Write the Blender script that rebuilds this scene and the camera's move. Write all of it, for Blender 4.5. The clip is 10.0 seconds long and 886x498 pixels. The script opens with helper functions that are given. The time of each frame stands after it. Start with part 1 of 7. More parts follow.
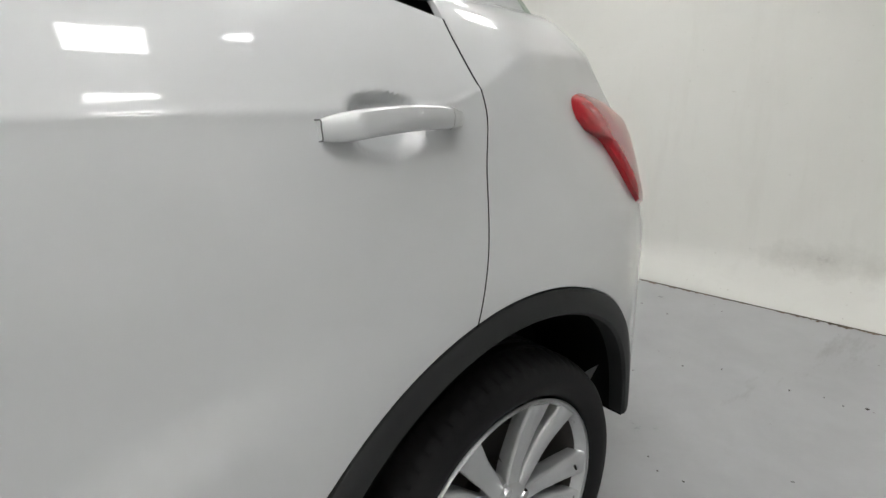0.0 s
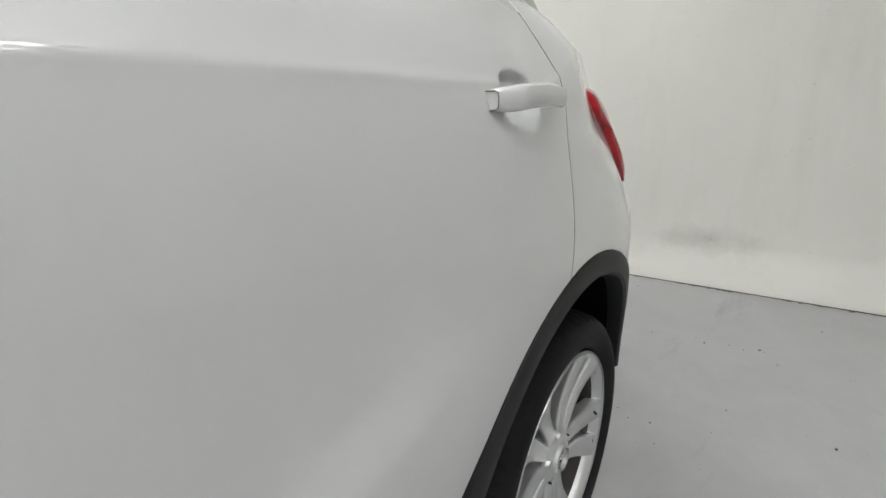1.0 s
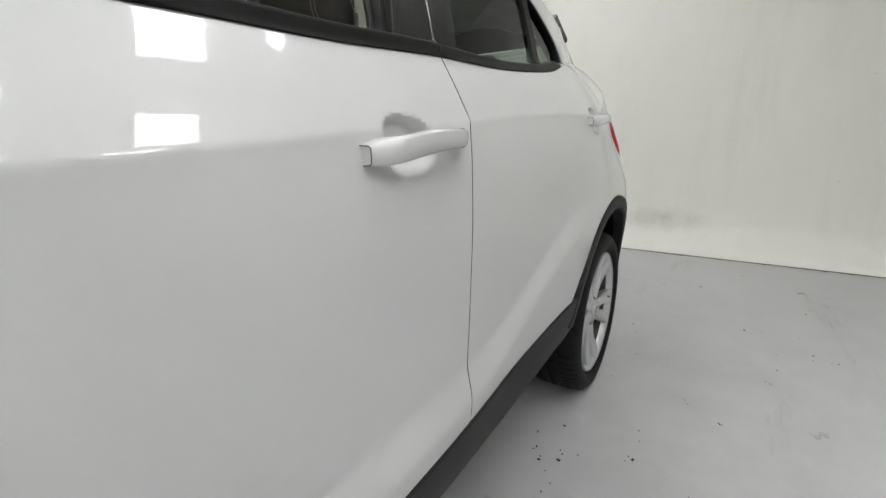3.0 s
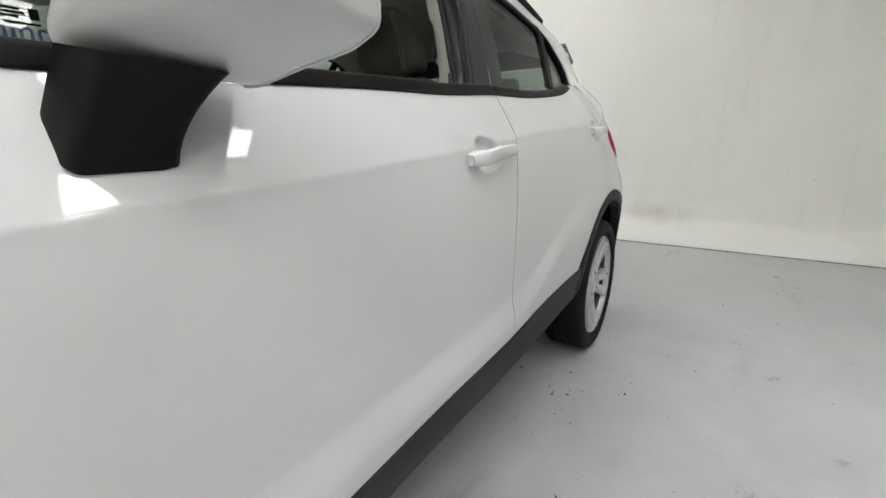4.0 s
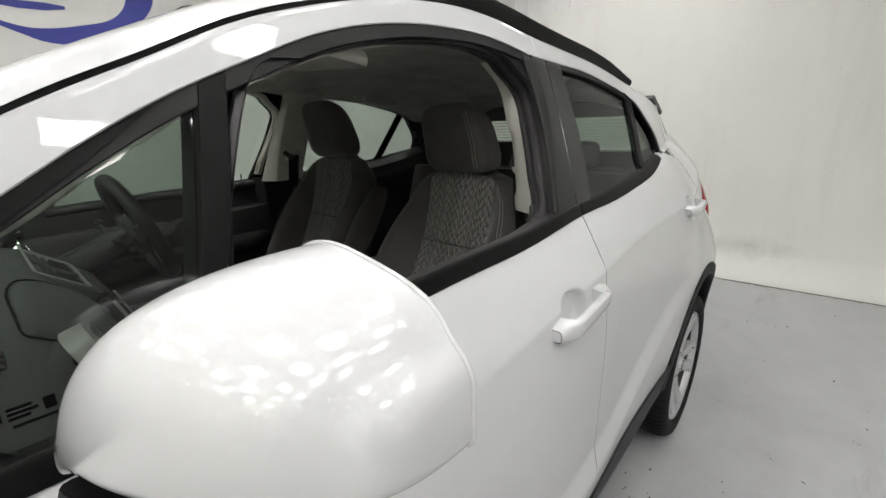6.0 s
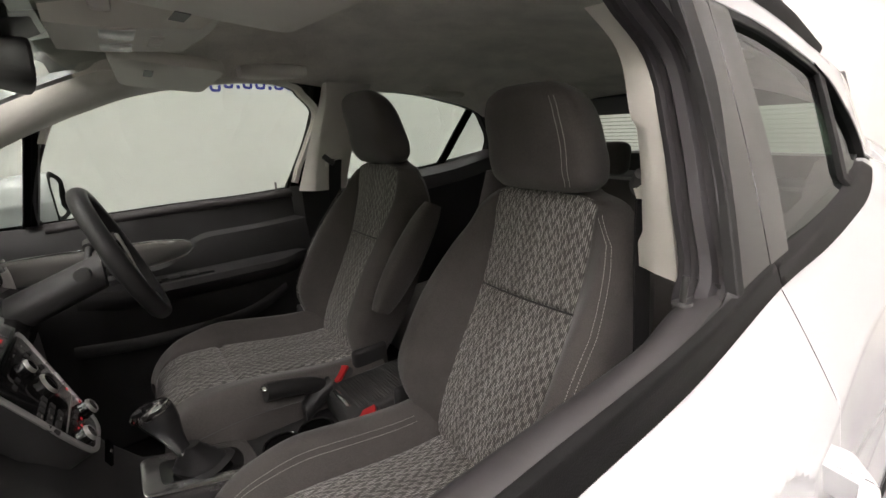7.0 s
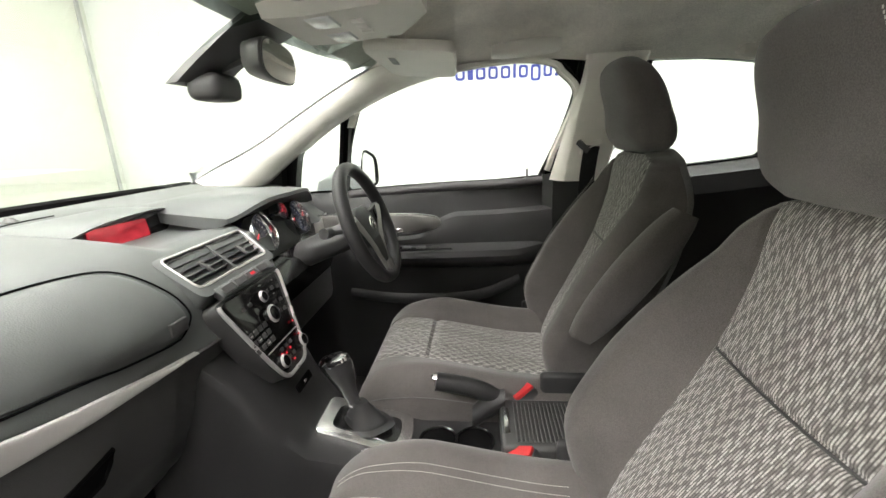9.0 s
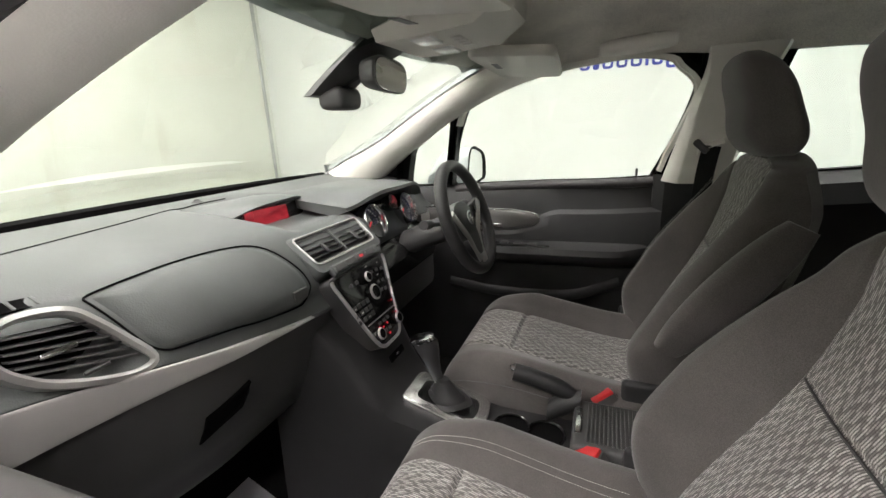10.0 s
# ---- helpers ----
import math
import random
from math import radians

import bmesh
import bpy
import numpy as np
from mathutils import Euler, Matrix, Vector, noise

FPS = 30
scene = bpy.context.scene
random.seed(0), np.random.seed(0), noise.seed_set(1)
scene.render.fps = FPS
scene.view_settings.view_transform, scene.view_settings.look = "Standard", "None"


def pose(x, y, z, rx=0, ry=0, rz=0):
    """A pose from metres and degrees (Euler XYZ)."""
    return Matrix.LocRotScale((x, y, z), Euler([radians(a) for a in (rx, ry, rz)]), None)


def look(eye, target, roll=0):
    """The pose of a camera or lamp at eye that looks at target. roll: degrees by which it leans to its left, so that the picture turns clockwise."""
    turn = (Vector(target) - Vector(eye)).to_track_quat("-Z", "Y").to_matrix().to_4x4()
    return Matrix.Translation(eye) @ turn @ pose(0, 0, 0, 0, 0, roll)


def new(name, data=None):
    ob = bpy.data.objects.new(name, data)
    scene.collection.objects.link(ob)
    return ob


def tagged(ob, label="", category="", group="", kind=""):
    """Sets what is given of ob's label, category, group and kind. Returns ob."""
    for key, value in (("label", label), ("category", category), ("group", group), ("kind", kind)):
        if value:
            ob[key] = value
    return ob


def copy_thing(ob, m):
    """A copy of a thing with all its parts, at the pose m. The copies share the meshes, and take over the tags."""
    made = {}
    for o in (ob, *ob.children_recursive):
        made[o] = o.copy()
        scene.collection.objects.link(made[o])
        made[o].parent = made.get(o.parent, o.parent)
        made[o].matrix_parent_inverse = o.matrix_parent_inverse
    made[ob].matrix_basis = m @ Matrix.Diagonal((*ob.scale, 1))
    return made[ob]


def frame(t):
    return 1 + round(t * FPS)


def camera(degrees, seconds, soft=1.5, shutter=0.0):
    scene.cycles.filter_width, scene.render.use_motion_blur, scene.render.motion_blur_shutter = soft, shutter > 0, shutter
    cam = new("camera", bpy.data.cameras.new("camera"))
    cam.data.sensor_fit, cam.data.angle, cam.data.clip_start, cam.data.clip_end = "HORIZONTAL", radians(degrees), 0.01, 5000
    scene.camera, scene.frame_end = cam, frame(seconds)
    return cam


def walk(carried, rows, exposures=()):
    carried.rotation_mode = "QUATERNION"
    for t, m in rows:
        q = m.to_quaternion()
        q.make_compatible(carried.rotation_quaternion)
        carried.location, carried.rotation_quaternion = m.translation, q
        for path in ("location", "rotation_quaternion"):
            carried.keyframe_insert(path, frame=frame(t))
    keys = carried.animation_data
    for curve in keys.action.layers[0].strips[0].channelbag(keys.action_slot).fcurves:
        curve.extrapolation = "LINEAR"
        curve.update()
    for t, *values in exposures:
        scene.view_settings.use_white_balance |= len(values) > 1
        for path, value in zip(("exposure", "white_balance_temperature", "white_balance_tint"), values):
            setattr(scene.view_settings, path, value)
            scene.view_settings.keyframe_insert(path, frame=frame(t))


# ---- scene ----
cam = camera(93.4, 10.0)

PATH = [
    (0, (2.073, -1.292, 1.074), (3.247, 0.243, 0.559), -2.0),
    (0.5, (1.936, -1.172, 1.05), (3.322, 0.177, 0.54), -1.7),
    (1, (1.795, -1.123, 1.044), (3.302, 0.086, 0.526), -1.1),
    (1.5, (1.586, -1.122, 1.029), (3.161, 0.003, 0.525), -0.8),
    (2, (1.346, -1.14, 1.033), (2.949, -0.055, 0.527), -0.6),
    (2.5, (1.106, -1.161, 1.038), (2.716, -0.089, 0.528), -0.7),
    (4, (0.456, -1.296, 1.072), (2.065, -0.227, 0.555), -0.7),
    (4.5, (0.304, -1.326, 1.162), (1.906, -0.249, 0.638), -0.7),
    (5, (0.274, -1.322, 1.257), (1.852, -0.212, 0.727), -0.8),
    (5.5, (0.39, -1.271, 1.318), (1.916, -0.093, 0.785), -1.0),
    (5.7, (0.471, -1.229, 1.355), (1.964, -0.012, 0.818), -1.1),
    (6.8, (0.901, -0.916, 1.397), (2.138, 0.561, 0.862), -1.9),
    (7, (0.939, -0.876, 1.376), (2.107, 0.657, 0.843), -1.9),
    (7.5, (1.027, -0.803, 1.341), (1.962, 0.881, 0.803), -2.1),
    (8, (1.101, -0.762, 1.332), (1.724, 1.061, 0.794), -2.3),
    (8.5, (1.159, -0.751, 1.358), (1.405, 1.16, 0.82), -2.2),
    (9, (1.226, -0.777, 1.352), (1.044, 1.142, 0.821), -2.3),
    (9.5, (1.272, -0.804, 1.363), (0.751, 1.049, 0.819), -2.5),
    (10, (1.3, -0.822, 1.377), (0.587, 0.963, 0.824), -2.5),
]
EXPOSURES = [(0.0, -0.14, 6350, 10), (2.0, -0.16, 6350, 10), (4.0, -0.04, 6350, 10), (5.7, -0.15, 6350, 10), (6.8, 0.55, 6750, 19), (7.3, 1.22, 6700, 20), (8.0, 2.25, 6600, 14), (8.5, 2.4, 6600, 14), (9.0, 2.35, 6600, 14), (9.5, 1.75, 6600, 17), (10.0, 1.7, 6600, 17)]
walk(cam, [(t, look(eye, target, roll)) for t, eye, target, roll in PATH], EXPOSURES)

# ---- world and light ----
world = bpy.data.worlds.new("studio_air")
scene.world = world
world.use_nodes = True
world.node_tree.nodes["Background"].inputs[0].default_value = (0.8, 0.85, 0.9, 1)
world.node_tree.nodes["Background"].inputs[1].default_value = 0.02
PANEL_GLOW = 18.5


# ---- materials ----
def rgb(r, g=None, b=None):
    return (r, r if g is None else g, r if b is None else b, 1.0)


class Nodes:
    """A small writer of node materials."""

    def __init__(self, name):
        self.mat = bpy.data.materials.new(name)
        self.mat.use_nodes = True
        self.tree = self.mat.node_tree
        self.bsdf = self.tree.nodes["Principled BSDF"]

    def add(self, kind, **props):
        n = self.tree.nodes.new(kind)
        for k, v in props.items():
            if k == "operation":
                n.operation = v
            elif k == "data_type":
                n.data_type = v
            elif k == "blend_type":
                n.blend_type = v
        return n

    def link(self, a, b):
        self.tree.links.new(a, b)

    def coords(self, scale=1.0, kind="Object"):
        tc = self.add("ShaderNodeTexCoord")
        mp = self.add("ShaderNodeMapping")
        s = scale if isinstance(scale, tuple) else (scale,) * 3
        mp.inputs["Scale"].default_value = s
        self.link(tc.outputs[kind], mp.inputs["Vector"])
        return mp.outputs["Vector"]

    def noise(self, scale, detail=4.0, rough=0.55, vec=None, stretch=1.0):
        n = self.add("ShaderNodeTexNoise")
        n.inputs["Scale"].default_value = scale
        n.inputs["Detail"].default_value = detail
        n.inputs["Roughness"].default_value = rough
        self.link(vec if vec is not None else self.coords(stretch), n.inputs["Vector"])
        return n.outputs["Fac"]

    def ramp(self, fac, stops):
        r = self.add("ShaderNodeValToRGB")
        e = r.color_ramp.elements
        while len(e) < len(stops):
            e.new(0.5)
        for el, (p, c) in zip(e, stops):
            el.position, el.color = p, c
        self.link(fac, r.inputs["Fac"])
        return r.outputs["Color"]

    def math(self, op, a, b=None):
        m = self.add("ShaderNodeMath", operation=op)
        for i, v in enumerate((a, b)):
            if v is None:
                continue
            if isinstance(v, (int, float)):
                m.inputs[i].default_value = v
            else:
                self.link(v, m.inputs[i])
        return m.outputs[0]

    def mix(self, fac, a, b, blend="MIX"):
        m = self.add("ShaderNodeMix", data_type="RGBA", blend_type=blend)
        for i, v in ((0, fac), (6, a), (7, b)):
            if isinstance(v, (int, float, tuple)):
                m.inputs[i].default_value = v
            else:
                self.link(v, m.inputs[i])
        return m.outputs[2]

    def bump(self, height, strength=0.2, dist=0.001):
        b = self.add("ShaderNodeBump")
        b.inputs["Strength"].default_value = strength
        b.inputs["Distance"].default_value = dist
        self.link(height, b.inputs["Height"])
        self.link(b.outputs["Normal"], self.bsdf.inputs["Normal"])

    def set(self, **kw):
        names = {"color": "Base Color", "rough": "Roughness", "metal": "Metallic", "coat": "Coat Weight", "coat_rough": "Coat Roughness",
                 "spec": "Specular IOR Level", "trans": "Transmission Weight", "ior": "IOR", "emit": "Emission Color", "power": "Emission Strength",
                 "sheen": "Sheen Weight", "sheen_rough": "Sheen Roughness", "alpha": "Alpha", "sub": "Subsurface Weight"}
        for k, v in kw.items():
            s = self.bsdf.inputs[names[k]]
            if isinstance(v, (int, float, tuple)):
                s.default_value = v
            else:
                self.link(v, s)
        return self


def paint_white():
    n = Nodes("white_car_paint")
    f = n.noise(2.3, 3)
    n.set(color=n.ramp(f, [(0.3, rgb(0.605, 0.614, 0.624)), (0.7, rgb(0.645, 0.652, 0.66))]), rough=0.32, coat=1.0, coat_rough=0.025, spec=0.4)
    n.bump(n.noise(45, 2), 0.004, 0.001)
    return n.mat


def plastic(name, c, rough=0.5, grain=900.0, bump=0.25, var=0.15, spec=0.4):
    """Moulded plastic with a fine leather-like grain."""
    n = Nodes(name)
    f = n.noise(6, 3)
    lo, hi = tuple(v * (1 - var) for v in c[:3]) + (1,), tuple(v * (1 + var) for v in c[:3]) + (1,)
    n.set(color=n.ramp(f, [(0.3, lo), (0.7, hi)]), rough=rough, spec=spec)
    vor = n.add("ShaderNodeTexVoronoi")
    vor.inputs["Scale"].default_value = grain
    n.link(n.coords(), vor.inputs["Vector"])
    n.bump(vor.outputs["Distance"], bump, 0.0004)
    return n.mat


def gloss(name, c, rough=0.12, metal=0.0, coat=0.0):
    n = Nodes(name)
    f = n.noise(14, 4)
    n.set(color=c, rough=n.ramp(f, [(0.3, rgb(rough * 0.8)), (0.75, rgb(min(1, rough * 1.35)))]), metal=metal, coat=coat, coat_rough=0.03)
    return n.mat


def cloth(name, c, fuzz=0.3, weave=700.0):
    n = Nodes(name)
    f = n.noise(9, 4)
    lo, hi = tuple(v * 0.8 for v in c[:3]) + (1,), tuple(v * 1.2 for v in c[:3]) + (1,)
    fine = n.noise(weave, 2)
    base = n.mix(0.35, n.ramp(f, [(0.3, lo), (0.7, hi)]), n.ramp(fine, [(0.35, rgb(0.45 * c[0], 0.45 * c[1], 0.45 * c[2])), (0.65, tuple(1.7 * v for v in c[:3]) + (1,))]))
    n.set(color=base, rough=0.95, spec=0.15, sheen=fuzz, sheen_rough=0.5)
    n.bump(fine, 0.5, 0.0006)
    return n.mat


def glass(name, tint):
    """Thin pane: clear and tinted, with a reflection that grows towards grazing views."""
    n = Nodes(name)
    t = n.tree
    out = t.nodes["Material Output"]
    clear, shine, mix, fres = n.add("ShaderNodeBsdfTransparent"), n.add("ShaderNodeBsdfGlossy"), n.add("ShaderNodeMixShader"), n.add("ShaderNodeLayerWeight")
    clear.inputs[0].default_value = tint
    shine.inputs["Roughness"].default_value = 0.01
    fac = n.math("ADD", n.math("MULTIPLY", n.math("POWER", fres.outputs["Facing"], 5.0), 0.6), 0.05)
    n.link(fac, mix.inputs[0])
    n.link(clear.outputs[0], mix.inputs[1])
    n.link(shine.outputs[0], mix.inputs[2])
    n.link(mix.outputs[0], out.inputs["Surface"])
    t.nodes.remove(n.bsdf)
    return n.mat


def patterned_cloth():
    """Dark cloth with short pale threads standing in zigzag rows."""
    n = Nodes("patterned_seat_cloth")
    tc = n.add("ShaderNodeTexCoord")
    sep = n.add("ShaderNodeSeparateXYZ")
    n.link(tc.outputs["UV"], sep.inputs[0])
    u, v = sep.outputs[0], sep.outputs[1]
    wob = n.math("MULTIPLY", n.noise(30, 2, vec=tc.outputs["UV"]), 0.004)
    # each thread starts and ends its stitches at a height of its own
    lean = n.math("ADD", n.math("ADD", u, 1.317), n.math("MULTIPLY", v, 0.07))
    thr = n.math("FLOOR", n.math("DIVIDE", lean, 0.0035))
    uu = n.math("DIVIDE", n.math("MULTIPLY", thr, 0.0035), 0.0205)
    tri = n.math("ABSOLUTE", n.math("SUBTRACT", n.math("FRACT", uu), 0.5))
    vv = n.math("DIVIDE", n.math("ADD", v, wob), 0.030)
    odd = n.math("FRACT", n.math("MULTIPLY", n.math("SINE", n.math("MULTIPLY", thr, 12.9898)), 437.58))
    row = n.math("FRACT", n.math("ADD", n.math("ADD", vv, n.math("MULTIPLY", tri, 2.1)), n.math("MULTIPLY", odd, 0.30)))
    band = n.ramp(row, [(0.0, rgb(0.28)), (0.10, rgb(1)), (0.56, rgb(1)), (0.72, rgb(0.28))])
    thread = n.math("ABSOLUTE", n.math("SUBTRACT", n.math("FRACT", n.math("DIVIDE", lean, 0.0035)), 0.5))
    line = n.ramp(thread, [(0.17, rgb(1)), (0.36, rgb(0.14))])
    speck = n.ramp(n.noise(420, 2, vec=tc.outputs["UV"]), [(0.3, rgb(0.55)), (0.65, rgb(1.0))])
    fac = n.mix(1.0, n.mix(1.0, band, line, "MULTIPLY"), speck, "MULTIPLY")
    dark = n.ramp(n.noise(600, 2, vec=tc.outputs["UV"]), [(0.3, rgb(0.038, 0.036, 0.034)), (0.7, rgb(0.082, 0.077, 0.072))])
    n.set(color=n.mix(fac, dark, n.ramp(odd, [(0.0, rgb(0.36, 0.345, 0.32)), (1.0, rgb(0.60, 0.58, 0.55))])), rough=0.92, spec=0.15, sheen=0.2)
    n.bump(fac, 0.6, 0.0007)
    return n.mat


def concrete_floor():
    n = Nodes("grey_painted_concrete")
    big = n.noise(0.55, 5)
    mid = n.noise(3.5, 6, 0.65)
    base = n.ramp(big, [(0.32, rgb(0.42, 0.428, 0.442)), (0.7, rgb(0.51, 0.516, 0.53))])
    base = n.mix(0.35, base, n.ramp(mid, [(0.3, rgb(0.36, 0.36, 0.368)), (0.62, rgb(0.54, 0.54, 0.548))]))
    tyre = n.ramp(n.noise(1.6, 6, 0.7, stretch=(0.5, 2.2, 1)), [(0.60, rgb(0)), (0.78, rgb(0.55))])
    base = n.mix(tyre, base, rgb(0.17, 0.165, 0.16))
    specks = n.ramp(n.noise(38, 2, 0.5), [(0.755, rgb(0)), (0.775, rgb(0.8))])
    base = n.mix(specks, base, rgb(0.09, 0.085, 0.08))
    pale = n.ramp(n.noise(5.5, 6, 0.75), [(0.70, rgb(0)), (0.80, rgb(0.5))])
    base = n.mix(pale, base, rgb(0.62, 0.62, 0.62))
    n.set(color=base, rough=n.ramp(mid, [(0.3, rgb(0.26)), (0.7, rgb(0.44))]), spec=0.5)
    n.bump(n.noise(45, 5), 0.08, 0.004)
    return n.mat


def painted_wall(name, warm=1.0, dirty=0.3, stain=None, dirt=rgb(0.60, 0.58, 0.53)):
    n = Nodes(name)
    big = n.noise(0.8, 5, 0.6)
    base = n.ramp(big, [(0.3, rgb(0.79, 0.785, 0.755 * warm)), (0.7, rgb(0.84, 0.837, 0.815 * warm))])
    streak = n.ramp(n.noise(2.0, 5, 0.65, stretch=(1.6, 1.6, 0.25)), [(0.55, rgb(0)), (0.85, rgb(dirty))])
    base = n.mix(streak, base, dirt)
    if stain:
        dist = n.add("ShaderNodeVectorMath", operation="DISTANCE")
        n.link(n.coords((1.0, 0.42, 1.5)), dist.inputs[0])
        dist.inputs[1].default_value = (stain[0], stain[1] * 0.42, stain[2] * 1.5)
        near = n.math("SUBTRACT", n.math("ADD", dist.outputs["Value"], n.math("MULTIPLY", n.noise(7, 5, 0.7), 0.30)), 0.0)
        base = n.mix(n.ramp(near, [(0.13, rgb(0.75)), (0.20, rgb(0.28)), (0.33, rgb(0))]), base, rgb(0.36, 0.345, 0.31))
        specks = n.ramp(n.noise(26, 3, 0.6, stretch=(1, 1, 2)), [(0.71, rgb(0)), (0.76, rgb(0.6))])
        base = n.mix(specks, base, rgb(0.45, 0.41, 0.36))
    n.set(color=base, rough=0.75, spec=0.3)
    n.bump(n.noise(9, 5), 0.25, 0.01)
    return n.mat


M = {
    "paint": paint_white(),
    "black_plastic": plastic("black_grained_plastic", rgb(0.006), 0.48, 700, 0.35, 0.15, 0.14),
    "clad": plastic("dark_grey_cladding", rgb(0.019, 0.020, 0.0205), 0.58, 500, 0.4, 0.15, 0.3),
    "gloss_black": gloss("gloss_black_pillar_film", rgb(0.007), 0.16),
    "rubber": plastic("black_rubber", rgb(0.008), 0.6, 300, 0.15),
    "tyre": plastic("tyre_rubber", rgb(0.009, 0.009, 0.0096), 0.68, 250, 0.2, 0.15, 0.22),
    "alloy": gloss("silver_alloy", rgb(0.58, 0.59, 0.60), 0.33, 0.6, 0.3),
    "chrome": gloss("chrome", rgb(0.82), 0.1, 1.0),
    "satin": gloss("satin_silver_trim", rgb(0.42, 0.41, 0.395), 0.34, 0.35),
    # almost no reflection, so gaps, recesses and wheel arches keep a painted-in deep shade
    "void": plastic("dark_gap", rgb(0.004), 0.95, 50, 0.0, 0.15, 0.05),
    "red_lens": gloss("red_lamp_lens", rgb(0.42, 0.008, 0.016), 0.16, 0.0, 0.25),
    "glass": glass("green_tinted_glass", rgb(0.47, 0.530, 0.485)),
    "glass_dark": glass("grey_green_door_glass", rgb(0.46, 0.535, 0.485)),
    "floor": concrete_floor(),
    "wall": painted_wall("cream_white_wall_paint"),
    "ceiling": painted_wall("white_ceiling_paint", 1.02, 0.1),
}
n_ = Nodes("lit_ceiling_panel")
n_.set(color=rgb(0.9), emit=rgb(1.0, 0.985, 0.95), power=PANEL_GLOW)
M["lit"] = n_.mat
M["clear_lens"] = glass("clear_indicator_glass", rgb(0.95, 0.94, 0.93))


# ---- mesh helpers ----
def part(name, bm, material, parent=None, label="", smooth=True):
    """Links a bmesh as one mesh object, under a thing or a part."""
    me = bpy.data.meshes.new(name)
    bmesh.ops.recalc_face_normals(bm, faces=bm.faces[:])
    bm.to_mesh(me)
    bm.free()
    for m in material if isinstance(material, (list, tuple)) else [material]:
        me.materials.append(m)
    if smooth:
        me.polygons.foreach_set("use_smooth", [True] * len(me.polygons))
        me.set_sharp_from_angle(angle=radians(38))
    ob = new(name, me)
    if parent is not None:
        ob.parent = parent
    if label:
        ob["label"] = label
    return ob


def empty(name, parent=None, label=""):
    ob = new(name)
    ob.empty_display_size = 0.1
    if parent is not None:
        ob.parent = parent
    if label:
        ob["label"] = label
    return ob


def smoothstep(a, b, x):
    t = min(1.0, max(0.0, (x - a) / (b - a)))
    return t * t * (3 - 2 * t)


def lerp(a, b, t):
    return a + (b - a) * t


def curve(x, xs, ys):
    """A smooth curve through the points (xs, ys), held at its ends."""
    x = min(max(x, xs[0]), xs[-1])
    n = len(xs)
    i = 0
    while i < n - 2 and x > xs[i + 1]:
        i += 1

    def slope(k):
        if k == 0:
            return (ys[1] - ys[0]) / (xs[1] - xs[0])
        if k == n - 1:
            return (ys[-1] - ys[-2]) / (xs[-1] - xs[-2])
        a, b = (ys[k] - ys[k - 1]) / (xs[k] - xs[k - 1]), (ys[k + 1] - ys[k]) / (xs[k + 1] - xs[k])
        ha, hb = xs[k] - xs[k - 1], xs[k + 1] - xs[k]
        return (a * hb + b * ha) / (ha + hb)

    h = xs[i + 1] - xs[i]
    t = (x - xs[i]) / h
    return (2 * t**3 - 3 * t * t + 1) * ys[i] + (t**3 - 2 * t * t + t) * h * slope(i) + (3 * t * t - 2 * t**3) * ys[i + 1] + (t**3 - t * t) * h * slope(i + 1)


def spline(points, n, closed=False):
    """n points evenly along a smooth line through the given ones."""
    P = [Vector(p) for p in points]
    m = len(P)
    dense = []
    for i in range(m if closed else m - 1):
        if closed:
            a, b, c, d = P[i - 1], P[i], P[(i + 1) % m], P[(i + 2) % m]
        else:
            b, c = P[i], P[i + 1]
            a = P[i - 1] if i else b * 2 - c
            d = P[i + 2] if i + 2 < m else c * 2 - b
        for k in range(16):
            t = k / 16
            dense.append(0.5 * (2 * b + (c - a) * t + (2 * a - 5 * b + 4 * c - d) * t * t + (3 * b - a - 3 * c + d) * t**3))
    dense.append(P[0].copy() if closed else P[-1].copy())
    s = [0.0]
    for a, b in zip(dense, dense[1:]):
        s.append(s[-1] + (b - a).length)
    out, j = [], 0
    for k in range(n):
        w = s[-1] * k / (n if closed else n - 1)
        while j < len(s) - 2 and s[j + 1] < w:
            j += 1
        h = s[j + 1] - s[j]
        out.append(dense[j].lerp(dense[j + 1], (w - s[j]) / h if h > 1e-9 else 0))
    return out


def grid_bm(rows, close_u=False, bm=None, uv=None, mat=0):
    """A skin over rows of points; uv: (u, v) per point."""
    bm = bm or bmesh.new()
    V = [[bm.verts.new(p) for p in r] for r in rows]
    lay = bm.loops.layers.uv.verify() if uv else None
    nu = len(rows[0])
    for j in range(len(rows) - 1):
        for i in range(nu if close_u else nu - 1):
            k = (i + 1) % nu
            quad = (V[j][i], V[j][k], V[j + 1][k], V[j + 1][i])
            if len(set(quad)) < 4:
                continue
            f = bm.faces.new(quad)
            f.material_index = mat
            if uv:
                for lp, (a, b) in zip(f.loops, ((j, i), (j, k), (j + 1, k), (j + 1, i))):
                    lp[lay].uv = uv[a][b]
    return bm


def loft(sections, caps=True):
    """A closed skin through rings of equally many points."""
    bm = grid_bm(sections, close_u=True)
    bm.verts.ensure_lookup_table()
    n = len(sections[0])
    if caps:
        bm.faces.new([bm.verts[i] for i in range(n)])
        bm.faces.new([bm.verts[(len(sections) - 1) * n + i] for i in range(n)])
    return bm


